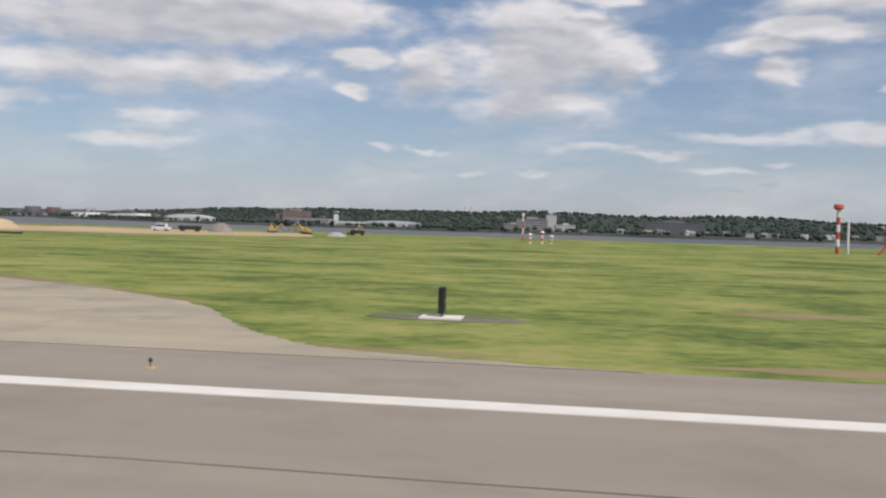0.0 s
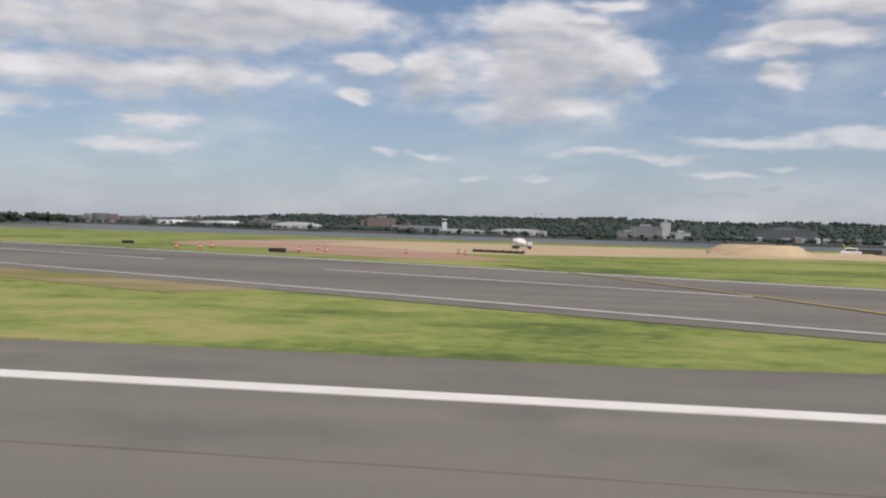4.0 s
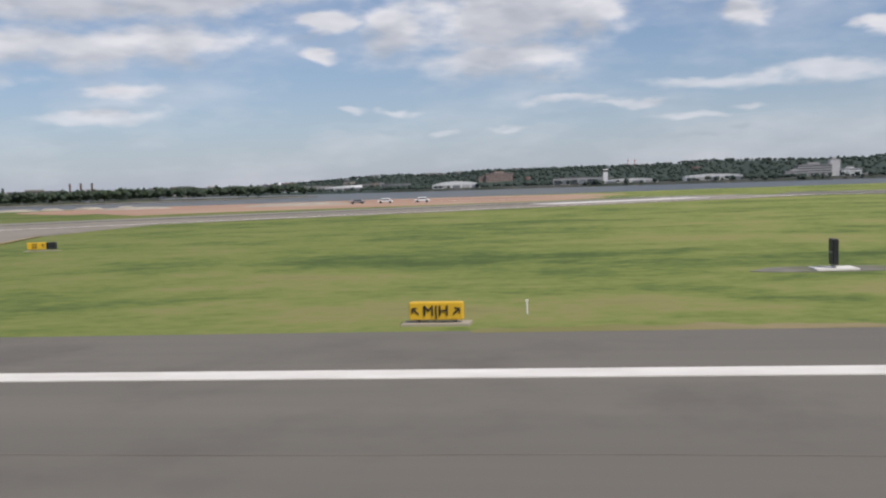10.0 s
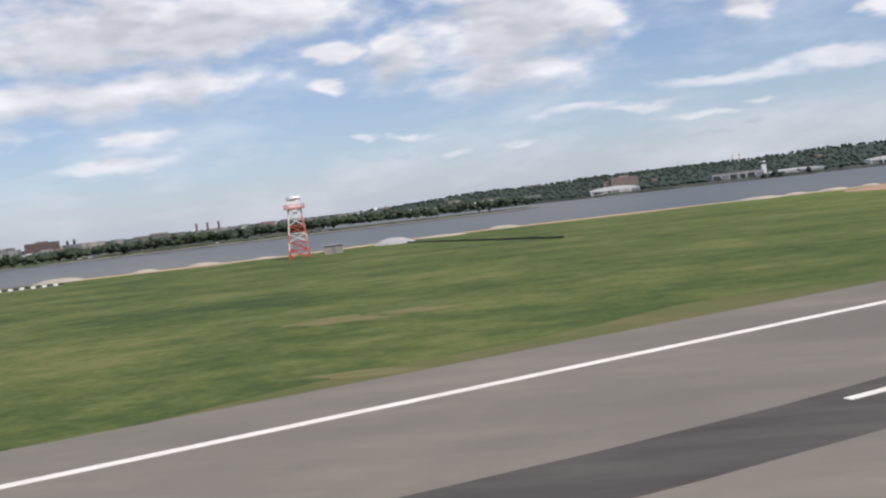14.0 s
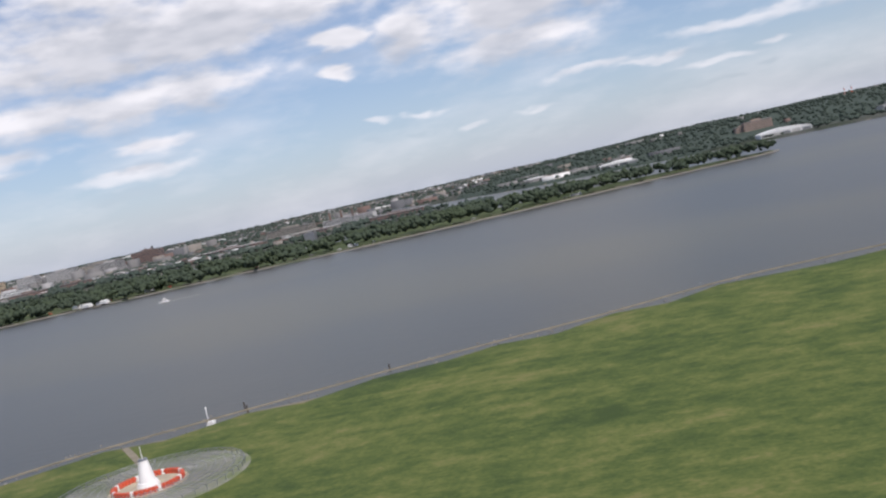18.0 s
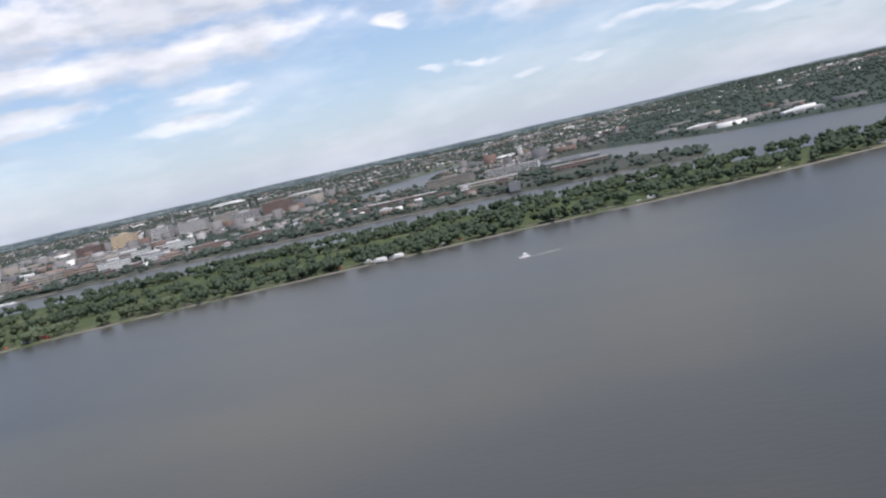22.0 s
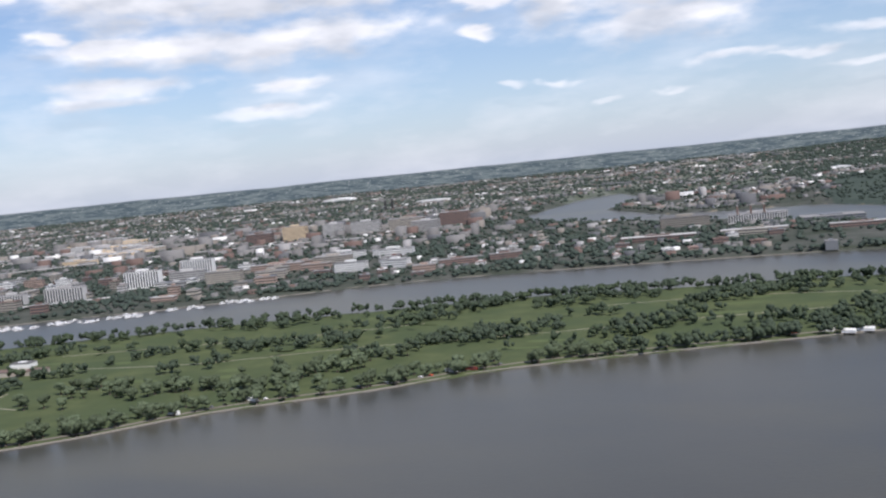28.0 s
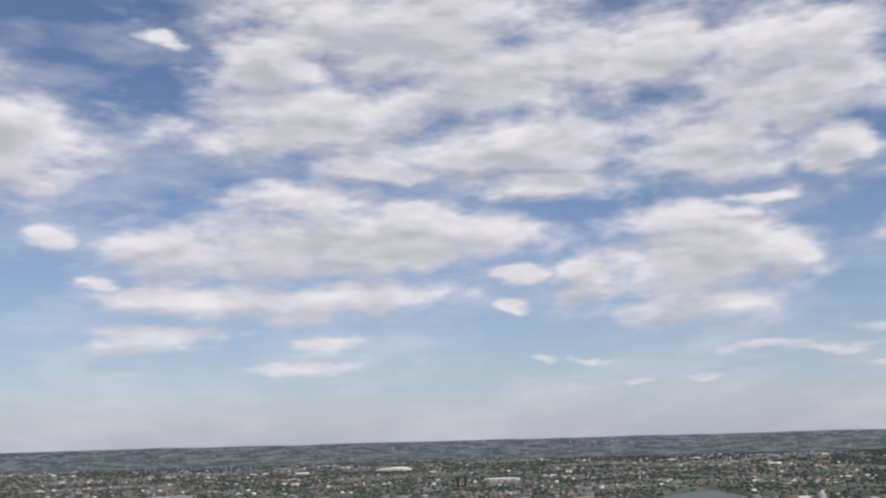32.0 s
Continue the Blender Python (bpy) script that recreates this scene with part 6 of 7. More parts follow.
# bridge along the city edge
t = thing("viaduct", "pale curving road viaduct", "bridge", (0, 0, 0))
deck = curve([(-3600, 1130), (-3200, 1300), (-2950, 1425), (-2860, 1462), (-2775, 1500)], 10)
part("deck", ribbon(bm_new(), deck, 12, 6.0, 7.4), PALE, t)
for x, y in deck[2::4]:
    part("pier", box(bm_new(), x - 1.5, x + 1.5, y - 2, y + 2, -6, 6.0), PALE, t)
t = thing("viaduct", "long raised road deck through the city", "bridge", (0, 0, 0))
deck = curve([(-4300, 2000), (-3800, 2200), (-3400, 2420), (-3100, 2520), (-2700, 2540)], 8)
part("deck", ribbon(bm_new(), deck, 18, 9.0, 10.6), PALE, t)
for x, y in deck[1::3]:
    part("pier", box(bm_new(), x - 2, x + 2, y - 2, y + 2, -4, 9.0), PALE, t)

# pale sheds added at the city's western edge, their colour imitating a sunlit patch
rng = random.Random(15)
for k in range(34):
    x, y = -4350 + rng.uniform(-60, 800), 0
    y = 3480 - (x + 4300) * 1.15 + rng.uniform(-220, 220)
    building("wide added shed, coloured pale to imitate sunlight on the western quarter", x, y, rng.uniform(60, 130), rng.uniform(30, 60), rng.uniform(8, 15), rng.choice((OCHRE, PALE, TAN)), rng.uniform(-10, 20), "plain", PALE, group="pale sheds")

# the rest of the blocks, street by street
rng = random.Random(77)
made = 0
taken = [(-3024, 2780), (-3130, 2740), (-2900, 2800), (-2800, 2830), (-2670, 2850), (-2520, 2880), (-2560, 2700), (-2852, 1762), (-2800, 1845), (-2995, 1520), (-2610, 1800), (-2500, 1850), (-2400, 1950),
         (-2290, 1800), (-2180, 1680), (-2100, 1720), (-1720, 1900), (-1530, 1900), (-1780, 2180), (-1640, 2130), (-1500, 2060)]
LOOKS = ((TAN, "tan stone block"), (PALE, "pale concrete block"), (BRICK, "red brick block"), (WHITE, "white rendered block"), (PALE, "grey concrete block"), (TAN, "sandy office block"))
things, blocks = 0, []
LOOKS += ((BRICK, "brown brick flats"), (PINK, "salmon brick flats"))
ROOFS = (ROOF, ROOF, ROOF, PALE, BRICK, STEEL)
for attempt in range(9000):
    if made >= 440:
        break
    x, y = rng.uniform(-4400, -1560), 1120 + 2300 * rng.random() ** 1.3
    street = math.sin((x * 0.98 + y * 0.17) / 17) > -0.2 and math.sin((y * 0.98 - x * 0.17) / 13) > -0.35
    if not street or inland(MAINLAND, np.array([x]), np.array([y]))[0] < (46 if x < -2200 else 70) or min(math.hypot((x - a) * 0.8, y - b) for a, b in taken) < 36 or (x > -1640 and y < 1800):
        continue
    mat, words = rng.choice(LOOKS)
    h = rng.choice((7, 8, 10, 12, 15, 18)) if y < 2300 else rng.choice((9, 12, 15, 20, 28))
    if x > -2250 and y < 2500:
        h = min(h, rng.choice((6, 7, 9)))
        mat, words = rng.choice(((BRICK, "brown brick quarters"), (BRICK, "red brick quarters"), (WHITE, "white rendered quarters"), (PINK, "salmon brick quarters")))
    w, d = (rng.uniform(16, 46), rng.uniform(12, 20)) if y < 2300 else (rng.uniform(22, 70), rng.uniform(14, 30))
    if x > -2250 and y < 2500:
        w = min(w, 26)
    taken.append((x, y))
    made += 1
    if y > 1990 or things >= 205:
        blocks.append((x, y, w / 2, d / 2, h, rng.choice((0.14, 0.17, 1.71))))
        continue
    things += 1
    building(words + " with a flat roof among trees", x, y, w, d, h, mat, rng.choice((8, 10, 98)) + rng.uniform(-3, 3), "ribbon" if y < 2300 else "plain", rng.choice(ROOFS), floors=max(2, int(h / 4.5)))
# sheds and works on the east bank
for k in range(60):
    x, y = rng.gauss(-1150, 130), rng.gauss(2230, 70)
    if k > 26:
        x, y = rng.uniform(-1700, -700), rng.uniform(2300, 4200)
    if inland(MAINLAND, np.array([x]), np.array([y]))[0] > 45:
        blocks.append((x, y, rng.uniform(10, 38), rng.uniform(7, 14), rng.uniform(5, 10), 0.1))

# ---- small far houses, joined ----
HOUSES = material("far_roofs", (0.45, 0.43, 0.40), (0.30, 0.27, 0.24), 0.9, 0.01)
nodes, links = HOUSES.node_tree.nodes, HOUSES.node_tree.links
isle = nodes.new("ShaderNodeNewGeometry")
ramp = nodes.new("ShaderNodeValToRGB")
ramp.color_ramp.interpolation = "CONSTANT"
ramp.color_ramp.elements[0].color = (0.15, 0.148, 0.146, 1)
for pos, col in ((0.22, (0.18, 0.178, 0.176)), (0.42, (0.135, 0.092, 0.08)), (0.58, (0.10, 0.104, 0.112)), (0.74, (0.20, 0.183, 0.162)), (0.88, (0.30, 0.297, 0.295)), (0.95, (0.66, 0.66, 0.65))):
    ramp.color_ramp.elements.new(pos).color = (*col, 1)
links.new(isle.outputs["Random Per Island"], ramp.inputs[0])
links.new(ramp.outputs[0], nodes["Principled BSDF"].inputs["Base Color"])
nrng = np.random.default_rng(5)
n = 150000
hx = nrng.uniform(-9000, 3500, n)
hy = 1120 + 7600 * nrng.uniform(0, 1, n) ** 1.7
hz, _, _, hm = land_height(hx, hy)
quarter = roll(hx, hy, 300) + 0.5 * roll(hx, hy, 110)
keep = (hm > 42) & ~((hx > -1400) & (hy < 3400) & (nrng.uniform(0, 1, n) < 0.95)) & ((quarter > 0.10) | (nrng.uniform(0, 1, n) < 0.15)) & ((hy > 2400) | (nrng.uniform(0, 1, n) < 0.55)) & ~((hx > -1640) & (hy < 1850))
for bx, by in taken:
    keep &= ~((np.abs(hx - bx) < 34) & (np.abs(hy - by) < 22))
pick = nrng.permutation(np.flatnonzero(keep))[:22000]
hx, hy, hz = hx[pick], hy[pick], hz[pick]
m = len(hx)
large = (nrng.uniform(0, 1, m) > 0.90) & (hy > 2400)
w, d, h = nrng.uniform(3.5, 8, m) * (1 + large * 2.2) + hy * 0.0005, nrng.uniform(3, 5.5, m) * (1 + large * 1.2) + hy * 0.0005, nrng.uniform(4, 8.5, m)
a = nrng.choice([0.15, -0.1, 1.7, 0.4], m)
for k in range(1500):
    x, y = rng.uniform(-9300, 3500), rng.uniform(6400, 8650) if k % 3 else rng.uniform(5200, 8650)
    if math.sin(x * 0.0021 + 1.3 * math.sin(y * 0.0013)) + 0.6 * math.sin(x * 0.0057 + y * 0.002) > 0.1:
        blocks.append((x, y, rng.uniform(14, 60), rng.uniform(10, 22), rng.uniform(6, 13), rng.choice((0.1, -0.2, 0.3))))
rows = np.array(blocks)
hx, hy, w, d, h, a = (np.concatenate(pair) for pair in ((hx, rows[:, 0]), (hy, rows[:, 1]), (w, rows[:, 2]), (d, rows[:, 3]), (h, rows[:, 4]), (a, rows[:, 5])))
hz = land_height(hx, hy)[0]
m = len(hx)
unit = np.array([(-1, -1, 0), (1, -1, 0), (1, 1, 0), (-1, 1, 0), (-1, -1, 1), (1, -1, 1), (1, 1, 1), (-1, 1, 1)], float)
vx = unit[None, :, 0] * w[:, None]
vy = unit[None, :, 1] * d[:, None]
hv = np.stack([hx[:, None] + vx * np.cos(a)[:, None] - vy * np.sin(a)[:, None], hy[:, None] + vx * np.sin(a)[:, None] + vy * np.cos(a)[:, None],
               hz[:, None] + unit[None, :, 2] * (h[:, None] + 1) - 1], -1).reshape(-1, 3)
hf = (np.array([(0, 1, 5, 4), (1, 2, 6, 5), (2, 3, 7, 6), (3, 0, 4, 7), (4, 5, 6, 7)])[None] + (np.arange(m) * 8)[:, None, None]).reshape(-1, 4)
tagged(new("far_house", mesh_arrays("far_house", hv, hf, [HOUSES])), "small mixed houses and roofs of the far city", "houses", kind="stuff")

# ---- trees ----
bm = bmesh.new()
bmesh.ops.create_icosphere(bm, subdivisions=1, radius=1)
ICO_V = np.array([v.co[:] for v in bm.verts])
ICO_F = np.array([[v.index for v in f.verts] for f in bm.faces])
bm.free()
bm = bmesh.new()
bmesh.ops.create_icosphere(bm, subdivisions=2, radius=1)
BIG_V = np.array([v.co[:] for v in bm.verts])
BIG_F = np.array([[v.index for v in f.verts] for f in bm.faces])
bm.free()


def clumps(centres, sizes, rg, jitter=0.28, base=(ICO_V, ICO_F)):
    """Uneven leaf clumps, one round each centre."""
    bv, bf = base
    k, nv = len(centres), len(bv)
    v = bv[None] * (1 + rg.uniform(-jitter, jitter, (k, nv, 1))) * sizes[:, None, :] + centres[:, None, :]
    f = bf[None] + (np.arange(k) * nv)[:, None, None]
    return v.reshape(-1, 3), f.reshape(-1, 3)


def flakes(points, size, rg):
    """Loose leaf sprays as small triangles."""
    k = len(points)
    v = points[:, None, :] + rg.normal(0, 1, (k, 3, 3)) * size
    return v.reshape(-1, 3), np.arange(k * 3).reshape(-1, 3)


def crown_mesh(seed, height, radius):
    rg = np.random.default_rng(seed)
    c, s = [], []
    for _ in range(15):
        d = rg.normal(0, 1, 3)
        d /= np.linalg.norm(d)
        q = rg.uniform(0.35, 0.8)
        c.append((d[0] * radius * q, d[1] * radius * q, height * 0.60 + d[2] * height * 0.32 * q))
        r = radius * rg.uniform(0.28, 0.46)
        s.append((r, r, r * rg.uniform(0.7, 0.95)))
    v1, f1 = clumps(np.array(c), np.array(s), rg, 0.30, (BIG_V, BIG_F))
    pick = v1[rg.integers(0, len(v1), 420)]
    v2, f2 = flakes(pick * (1 + rg.uniform(-0.02, 0.06, (420, 1))), 0.34, rg)
    return mesh_arrays("crown", np.concatenate([v1, v2]), np.concatenate([f1, f2 + len(v1)]), [LEAF], None, True)


def make_tree(seed, height, radius):
    rg = random.Random(seed)
    t = thing("tree", "leafy dark green park tree", "tree", (0, 0, 0), 0, "park trees")
    bm = bm_new()
    rod(bm, (0, 0, -0.5), (0.1, 0, height * 0.30), -1.08, 0.30, 7)
    rod(bm, (0.1, 0, height * 0.30), (0, 0.1, height * 0.62), 0.30, 0.12, 6)
    for k in range(4):
        a = k * 1.6 + rg.uniform(-0.4, 0.4)
        rod(bm, (0.05, 0, height * (0.28 + 0.05 * k)), (radius * 0.6 * math.cos(a), radius * 0.6 * math.sin(a), height * (0.52 + 0.06 * k)), 0.16, 0.06, 5)
    part("trunk", bm, BARK, t)
    part("crown", crown_mesh(seed, height, radius), LEAF, t)
    return t


prng = np.random.default_rng(12)
n = 44000
ix, iy = prng.uniform(-3600, -860, n), prng.uniform(0, 1270, n)
iz, _, ii, _ = land_height(ix, iy)
shore_d = ii
iu, iv = ix * 0.94 + iy * 0.34, iy * 0.94 - ix * 0.34
wood = roll(iu * 0.42, iv * 1.15, 40) + 0.6 * roll(iu * 0.7, iv * 1.6, 34)
east = ease((ix + 2150) / 900)
chance = np.where(shore_d < 12, 0.75, np.where(shore_d < 32, 0.36, np.where(wood > 0.25 - 0.12 * east, 0.42, np.where(wood > 0.12 - 0.1 * east, 0.05, 0.006))))
chance = np.where((shore_d < 14) & (ix > -1950), 0.95, chance)
chance = np.where((ix > -1150), np.maximum(chance, 0.40), np.where(ix > -2300, chance * 1.1 + 0.01, chance))
keep = (shore_d > 2.0) & (prng.uniform(0, 1, n) < chance)
ix, iy, iz, shore_d = ix[keep], iy[keep], iz[keep], shore_d[keep]
order = np.argsort(np.hypot((ix + 2000) * 0.55, (iy - 640)))
ix, iy, iz = ix[order], iy[order], iz[order]
kinds = [make_tree(100 + k, hh, rr) for k, (hh, rr) in enumerate(((13, 5.2), (11, 4.2), (15, 6.0), (9, 3.8), (12, 6.2), (14, 4.4)))]
for k in range(min(294, len(ix))):
    if k < 6:
        kinds[k].matrix_basis = placed(ix[k], iy[k], iz[k] - 0.2, 40 * k)
    else:
        copy_thing(kinds[k % 6], placed(ix[k], iy[k], iz[k] - 0.2, (k * 47) % 360))
rx, ry, rz = ix[294:], iy[294:], iz[294:]
k = len(rx)
hgt = prng.uniform(8, 15, k) + 4.5 * ease((rx + 1500) / 300)
cc, ss = [], []
for j in range(7):
    off = prng.normal(0, 1, (k, 3)) * np.array([2.3, 2.3, 1.5])
    cc.append(np.stack([rx, ry, rz + hgt * 0.58], 1) + off)
    r = prng.uniform(1.5, 3.1, k)
    ss.append(np.stack([r, r, r * prng.uniform(0.8, 1.2, k)], 1))
v1, f1 = clumps(np.concatenate(cc), np.concatenate(ss), prng, 0.32)
pick = v1[prng.integers(0, len(v1), 90000)]
v2, f2 = flakes(pick, 0.5, prng)
tagged(new("park_woods", mesh_arrays("park_woods", np.concatenate([v1, v2]), np.concatenate([f1, f2 + len(v1)]), [FAR_HAZE_LEAF], None, True)), "dark green woods of the park island", "trees", kind="stuff")

# woods of the mainland
n = 260000
wx = prng.uniform(-9300, 4500, n)
wy = 1440 + 7300 * prng.uniform(0, 1, n) ** 1.7
wx[:26000], wy[:26000] = prng.uniform(-4300, -1240, 26000), prng.uniform(760, 2100, 26000)
wz, _, _, wm = land_height(wx, wy)
patch = roll(wx, wy, 160) + 0.4 * roll(wx, wy, 55)
chance = np.where((wx > -1450) & (wy > 1800), 0.95, np.where(wm < 40, 0.95, np.where(patch > 0.1, 0.62, 0.20)))
chance = np.where((wx < -1450) & (wy < 2700) & (wm >= 40), np.where(patch > 0.0, 0.80, 0.42), chance)
chance = np.where((wy > 3700) & (roll(wx, wy, 430) > 0.28), 0.06, chance)
chance = np.where((wx > -1450) & (wy > 1640) & (wy < 1800), 0.5, chance)
lawn = (wx > -1640) & (wx < -1300) & (wy > 1480) & (wy < 1790) & (wm > 22)
chance = np.where(lawn, 0.10, chance)
blocked = np.zeros(n, bool)
for ob in [o for o in scene.objects if o.parent is None and o.type == "EMPTY" and o.name.split(".")[0] in ("building", "hangar", "control_tower", "house")]:
    bx, by = ob.location.x / S, ob.location.y / S
    blocked |= (np.abs(wx - bx) < (48 if bx > -1450 else 30)) & (wy < by + 18) & (wy > by - (330 if bx > -1450 else 42))
keep = (wm > 3) & (~blocked | (wm < 26)) & (prng.uniform(0, 1, n) < chance)
wx, wy, wz = wx[keep], wy[keep], wz[keep]
OCT_V = np.array([(1, 0, 0), (0, 1, 0), (-1, 0, 0), (0, -1, 0), (0, 0, 1), (0, 0, -1), (0.7, 0.7, 0.55), (-0.7, -0.7, 0.55)])
OCT_F = np.array([(0, 6, 4), (6, 1, 4), (1, 2, 4), (2, 7, 4), (7, 3, 4), (3, 0, 4), (0, 1, 6), (2, 3, 7), (1, 0, 5), (2, 1, 5), (3, 2, 5), (0, 3, 5)])


def wood(x, y, z, base):
    r = (prng.uniform(2.6, 5.4, len(x)) + np.maximum(y - 1900, 0) * 0.0010) * np.where((x > -1450) & (y < 3200), 0.82, 1.0)
    c = np.stack([x, y, z + r * prng.uniform(0.5, 1.1, len(x))], 1)
    return clumps(c, np.stack([r * 1.15, r, r * prng.uniform(0.65, 1.0, len(x)) * np.clip(1.3 - (y - 1500) / 9000, 0.45, 1)], 1), prng, 0.34, base)


mixed = prng.permutation(len(wx))
wx, wy, wz = wx[mixed], wy[mixed], wz[mixed]
near = wy < 2400
v1, f1 = wood(wx[near][:27000], wy[near][:27000], wz[near][:27000], (ICO_V, ICO_F))
v2, f2 = wood(wx[~near][:52000], wy[~near][:52000], wz[~near][:52000], (OCT_V, OCT_F))
tagged(new("far_woods", mesh_arrays("far_woods", np.concatenate([v1, v2]), np.concatenate([f1, f2 + len(v1)]), [HILL_HAZE_LEAF], None, True)), "dark green wooded hills and street trees of the far bank", "trees", kind="stuff")

# ---- park paths, river edge, boats ----
PATHMAT = material("path_gravel", (0.34, 0.31, 0.24), (0.26, 0.24, 0.18), 0.9, 0.2)
bm = bm_new()
inner = [(x + 9, y + 17) for x, y in ISLAND[1:12]]
ribbon(bm, curve(inner, 4), 4.5, -1.4, -1.03)
tagged(part("park_road", bm, DARK_ASPHALT), "grey road along the park's river edge", "road", kind="structure")
bm = bm_new()
for line in ([(-2420, 880), (-2250, 880), (-2080, 930), (-1900, 960), (-1750, 1000), (-1600, 1030)], [(-2480, 960), (-2350, 985), (-2200, 1010), (-2050, 1060)],
             [(-2395, 770), (-2385, 735), (-2360, 715), (-2330, 705)], [(-1850, 1120), (-1700, 1140), (-1550, 1120)]):
    ribbon(bm, curve(line, 6), 1.7, -1.4, -1.03)
tagged(part("park_path", bm, PATHMAT), "narrow pale golf paths across the grass", "path", kind="structure")
bm = bm_new()
prg = random.Random(8)
for _ in range(34):
    x, y = prg.uniform(-2600, -1500), prg.uniform(800, 1150)
    if inland(ISLAND, np.array([x]), np.array([y]))[0] > 40:
        a, b = prg.uniform(10, 34), prg.uniform(3, 8)
        slab(bm, [(x + a * math.cos(i / 14 * math.tau) * prg.uniform(0.7, 1.1), y + b * math.sin(i / 14 * math.tau)) for i in range(14)], -1.4, -1.04)
tagged(part("fairway", bm, material("fairway_grass", (0.098, 0.124, 0.055), (0.080, 0.106, 0.046), 0.9, 0.05, specular=0.1)), "lighter mown fairways and greens", "grass", kind="structure")
paved("point_lawn", "smooth green lawn on the point by the channel", slab(bm_new(), ragged([(-1640, 1545), (-1500, 1538), (-1345, 1500), (-1290, 1540), (-1310, 1700), (-1400, 1770), (-1600, 1800)], 6, 4), -0.6, 0.9 + RIVER + 3.4), PARK)
paved("park_yard", "pale bare yard at the park's edge", slab(bm_new(), [(-2440, 700), (-2395, 690), (-2392, 745), (-2430, 770), (-2480, 760)], -1.4, -1.02), PATHMAT)
building("long dark-roofed pavilion in the park", -2455, 860, 60, 16, 5, TAN, 6, "plain", BRICK, z=-1.2, group="park buildings")
building("low white clubhouse in the park", -2490, 905, 26, 14, 5, WHITE, 6, "plain", z=-1.2, group="park buildings")
for x, y, w in ((-1606, 895, 12), (-1591, 901, 14), (-1622, 905, 10)):
    t = thing("event_tent", "long white event tent by the river", "tent", (x, y, -1.2), -17, "event tents")
    bm = bm_new()
    a = [bm.verts.new(p) for p in ((-w / 2, -3.2, 2.1), (w / 2, -3.2, 2.1), (w / 2, 3.2, 2.1), (-w / 2, 3.2, 2.1), (-w / 2, 0, 3.5), (w / 2, 0, 3.5))]
    for q in ((0, 1, 5, 4), (2, 3, 4, 5), (0, 4, 3), (1, 2, 5), (3, 2, 1, 0)):
        bm.faces.new([a[i] for i in q])
    part("roof", bm, WHITE, t)
    part("side", box(bm_new(), -w / 2 + 0.2, w / 2 - 0.2, -3.0, 3.0, -0.2, 2.08), WHITE, t)
edge = curve(inner, 12)
prg = random.Random(3)
for k in range(34):
    x, y = edge[prg.randrange(20, len(edge) - 20)]
    m = prg.choice((WHITE, WHITE, WHITE, STEEL, RED, BLACK))
    if prg.random() < 0.22:
        vehicle("coach", "white coach parked on the park road", x, y + 3, -18 + prg.uniform(-4, 4), 12, 2.6, 3.3, WHITE, True, -1.08, "coaches")
    else:
        vehicle("car", {WHITE: "white", STEEL: "grey", RED: "red", BLACK: "black"}[m] + " car parked on the park road", x, y + 3, -18 + prg.uniform(-4, 4), 4.6, 1.9, 1.55, m, False, -1.08, "park road cars")
vehicle("coach", "dull red coach on the park road", -1925, 800, -20, 12, 2.6, 3.2, MAROON, True, -1.08, "coaches")
vehicle("coach", "white coach on the park road", -1942, 795, -20, 12, 2.6, 3.2, WHITE, True, -1.08, "coaches")


def boat(length, label, cabin=True):
    t = thing("boat", label, "boat", (0, 0, RIVER), 0, "marina boats")
    bm = bm_new()
    w = length * 0.15
    prof = [(-0.5, 0.9), (-0.2, 1.0), (0.15, 0.95), (0.35, 0.65), (0.5, 0.05)]
    top = [(length * a, w * b) for a, b in prof] + [(length * a, -w * b) for a, b in reversed(prof)]
    low = [(x * 0.92, y * 0.72) for x, y in top]
    tv = [bm.verts.new((x, y, 1.1 + 0.5 * max(0, x / length))) for x, y in top]
    lv = [bm.verts.new((x, y, -0.4)) for x, y in low]
    bm.faces.new(tv)
    bm.faces.new(list(reversed(lv)))
    for i in range(len(tv)):
        bm.faces.new((lv[i], lv[(i + 1) % len(lv)], tv[(i + 1) % len(tv)], tv[i]))
    part("hull", bm, BOAT, t)
    if cabin:
        part("cabin", box(bm_new(), -length * 0.3, length * 0.15, -w * 0.7, w * 0.7, 1.0, 2.6, 0.1), BOAT, t)
        part("window", box(bm_new(), -length * 0.28, length * 0.155, -w * 0.72, w * 0.72, 1.75, 2.25), GLASS, t)
        part("flybridge", box(bm_new(), -length * 0.22, length * 0.05, -w * 0.55, w * 0.55, 2.6, 3.4, 0.1), BOAT, t)
    return t


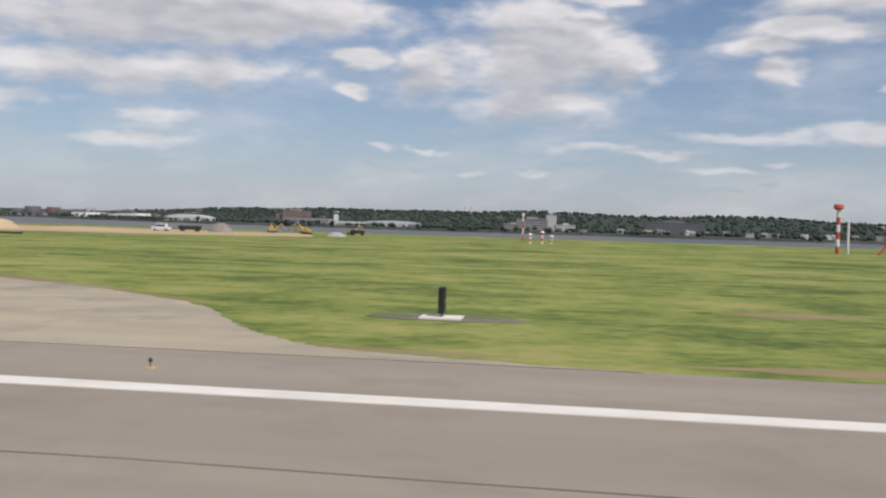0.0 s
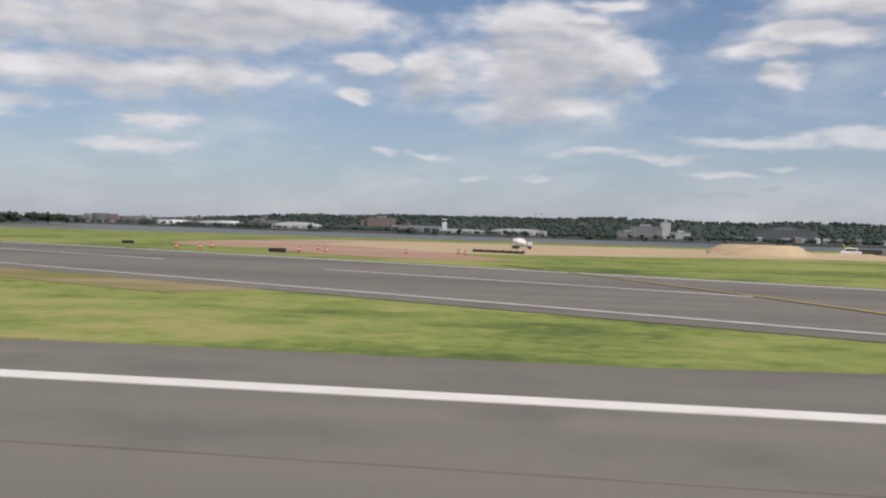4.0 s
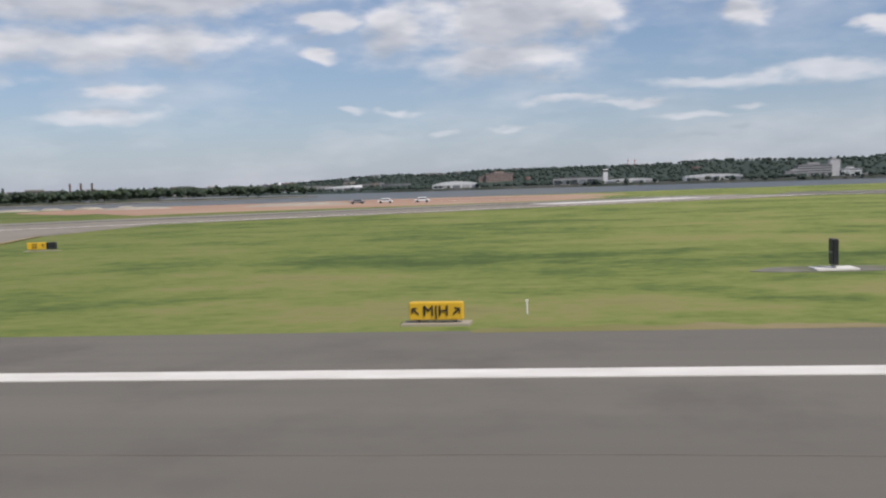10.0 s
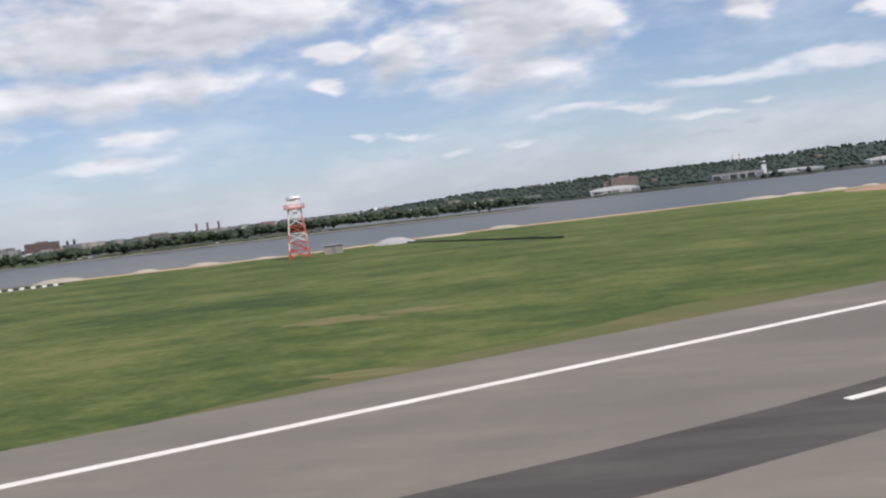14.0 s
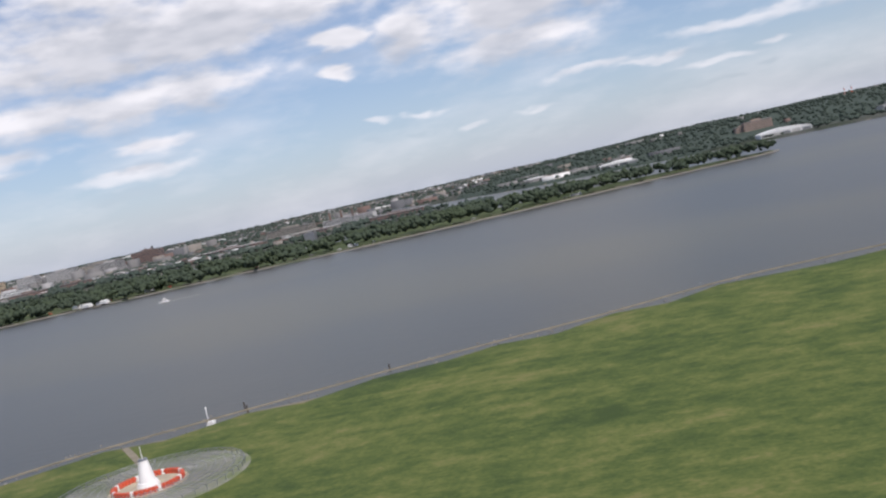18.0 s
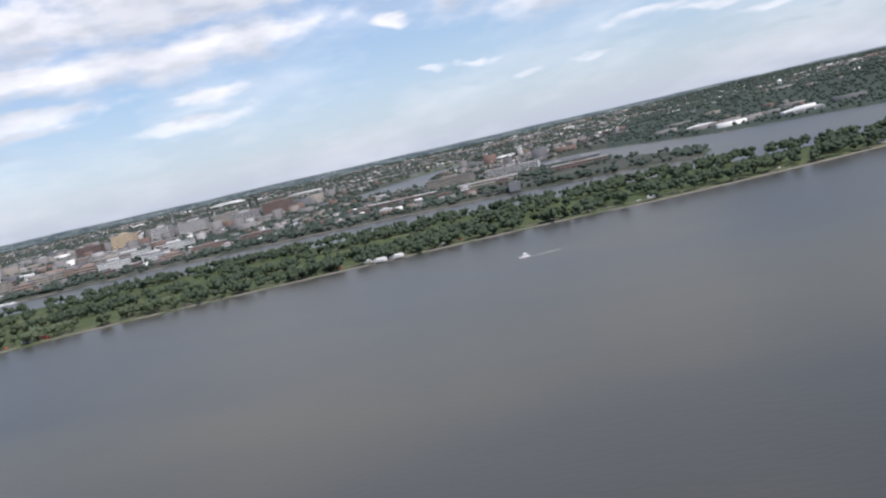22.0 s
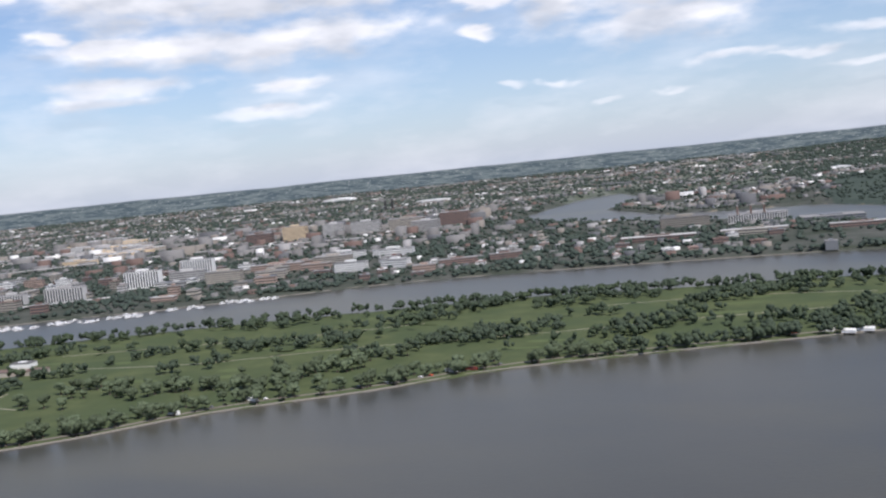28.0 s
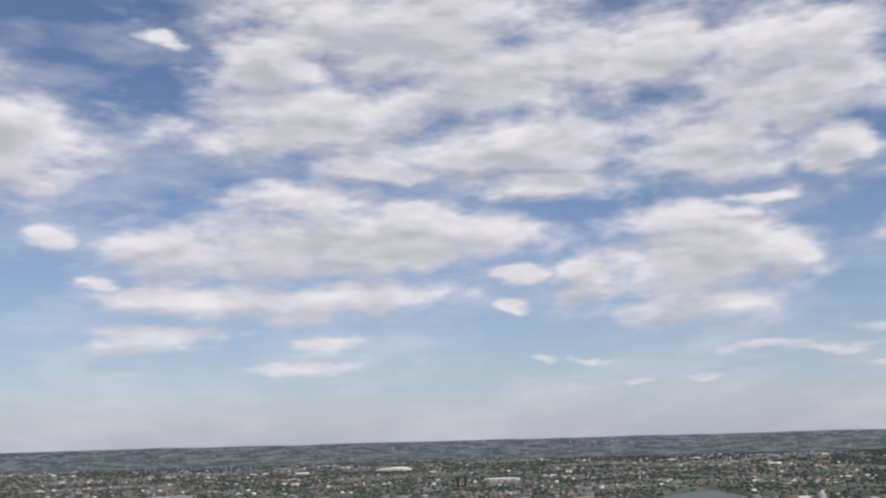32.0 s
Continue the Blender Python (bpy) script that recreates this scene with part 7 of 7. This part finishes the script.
fleet = [boat(13, "white motor cruiser moored in the marina"), boat(18, "large white motor yacht moored in the marina"), boat(9, "small white boat moored in the marina")]
prg = random.Random(14)
spots = []
for cx, cy, nn, sx, sy in ((-2470, 1378, 12, 32, 14), (-2540, 1335, 10, 30, 14), (-2610, 1290, 14, 36, 18), (-2690, 1255, 16, 40, 22), (-2780, 1215, 14, 45, 22), (-2420, 1395, 7, 24, 8)):
    for _ in range(nn):
        spots.append((cx + prg.uniform(-sx, sx), cy + prg.uniform(-sy, sy)))
for k, (x, y) in enumerate(spots):
    m = placed(x, y, RIVER, prg.choice((70, 75, -105, -20)) + prg.uniform(-6, 6))
    if k < 3:
        fleet[k].matrix_basis = m
    else:
        copy_thing(fleet[k % 3], m)
for x, y, w, turn in ((-2475, 1398, 60, 12), (-2545, 1352, 56, 20), (-2620, 1312, 70, 22), (-2700, 1276, 80, 20)):
    t = thing("jetty", "grey wooden marina jetty", "jetty", (x, y, RIVER), turn, "jetties")
    part("deck", box(bm_new(), -w / 2, w / 2, -1.6, 1.6, 0.3, 0.6), ROOF, t)
    for k in range(5):
        part("finger", box(bm_new(), -w / 2 + k * w / 4.4, -w / 2 + k * w / 4.4 + 1.4, -16, -1.62, 0.3, 0.55), ROOF, t)
        part("pile", rod(bm_new(), (-w / 2 + k * w / 4.2, 1.5, -3), (-w / 2 + k * w / 4.2, 1.5, 2.2), 0.2, n=6), BARK, t)
t = boat(9, "white speedboat under way on the river")
t.matrix_basis = placed(-1440, 728, RIVER, 195)
tagged(t, "white speedboat on the open river", "boat", "river boats")
bm = bm_new()
for k in range(40):
    a = k / 40
    ribbon(bm, [(-1436 + a * 24, 729 + a * 7 + 1.5 * math.sin(k * 2.1) * a), (-1436 + (a + 0.02) * 24, 729 + (a + 0.02) * 7)], 0.3 + prg.uniform(0.2, 1.5) * (1 - 0.6 * a), RIVER - 0.1, RIVER + 0.03)
tagged(part("wake_foam", bm, PAINT), "white foam trail behind the speedboat", "foam", kind="stuff")
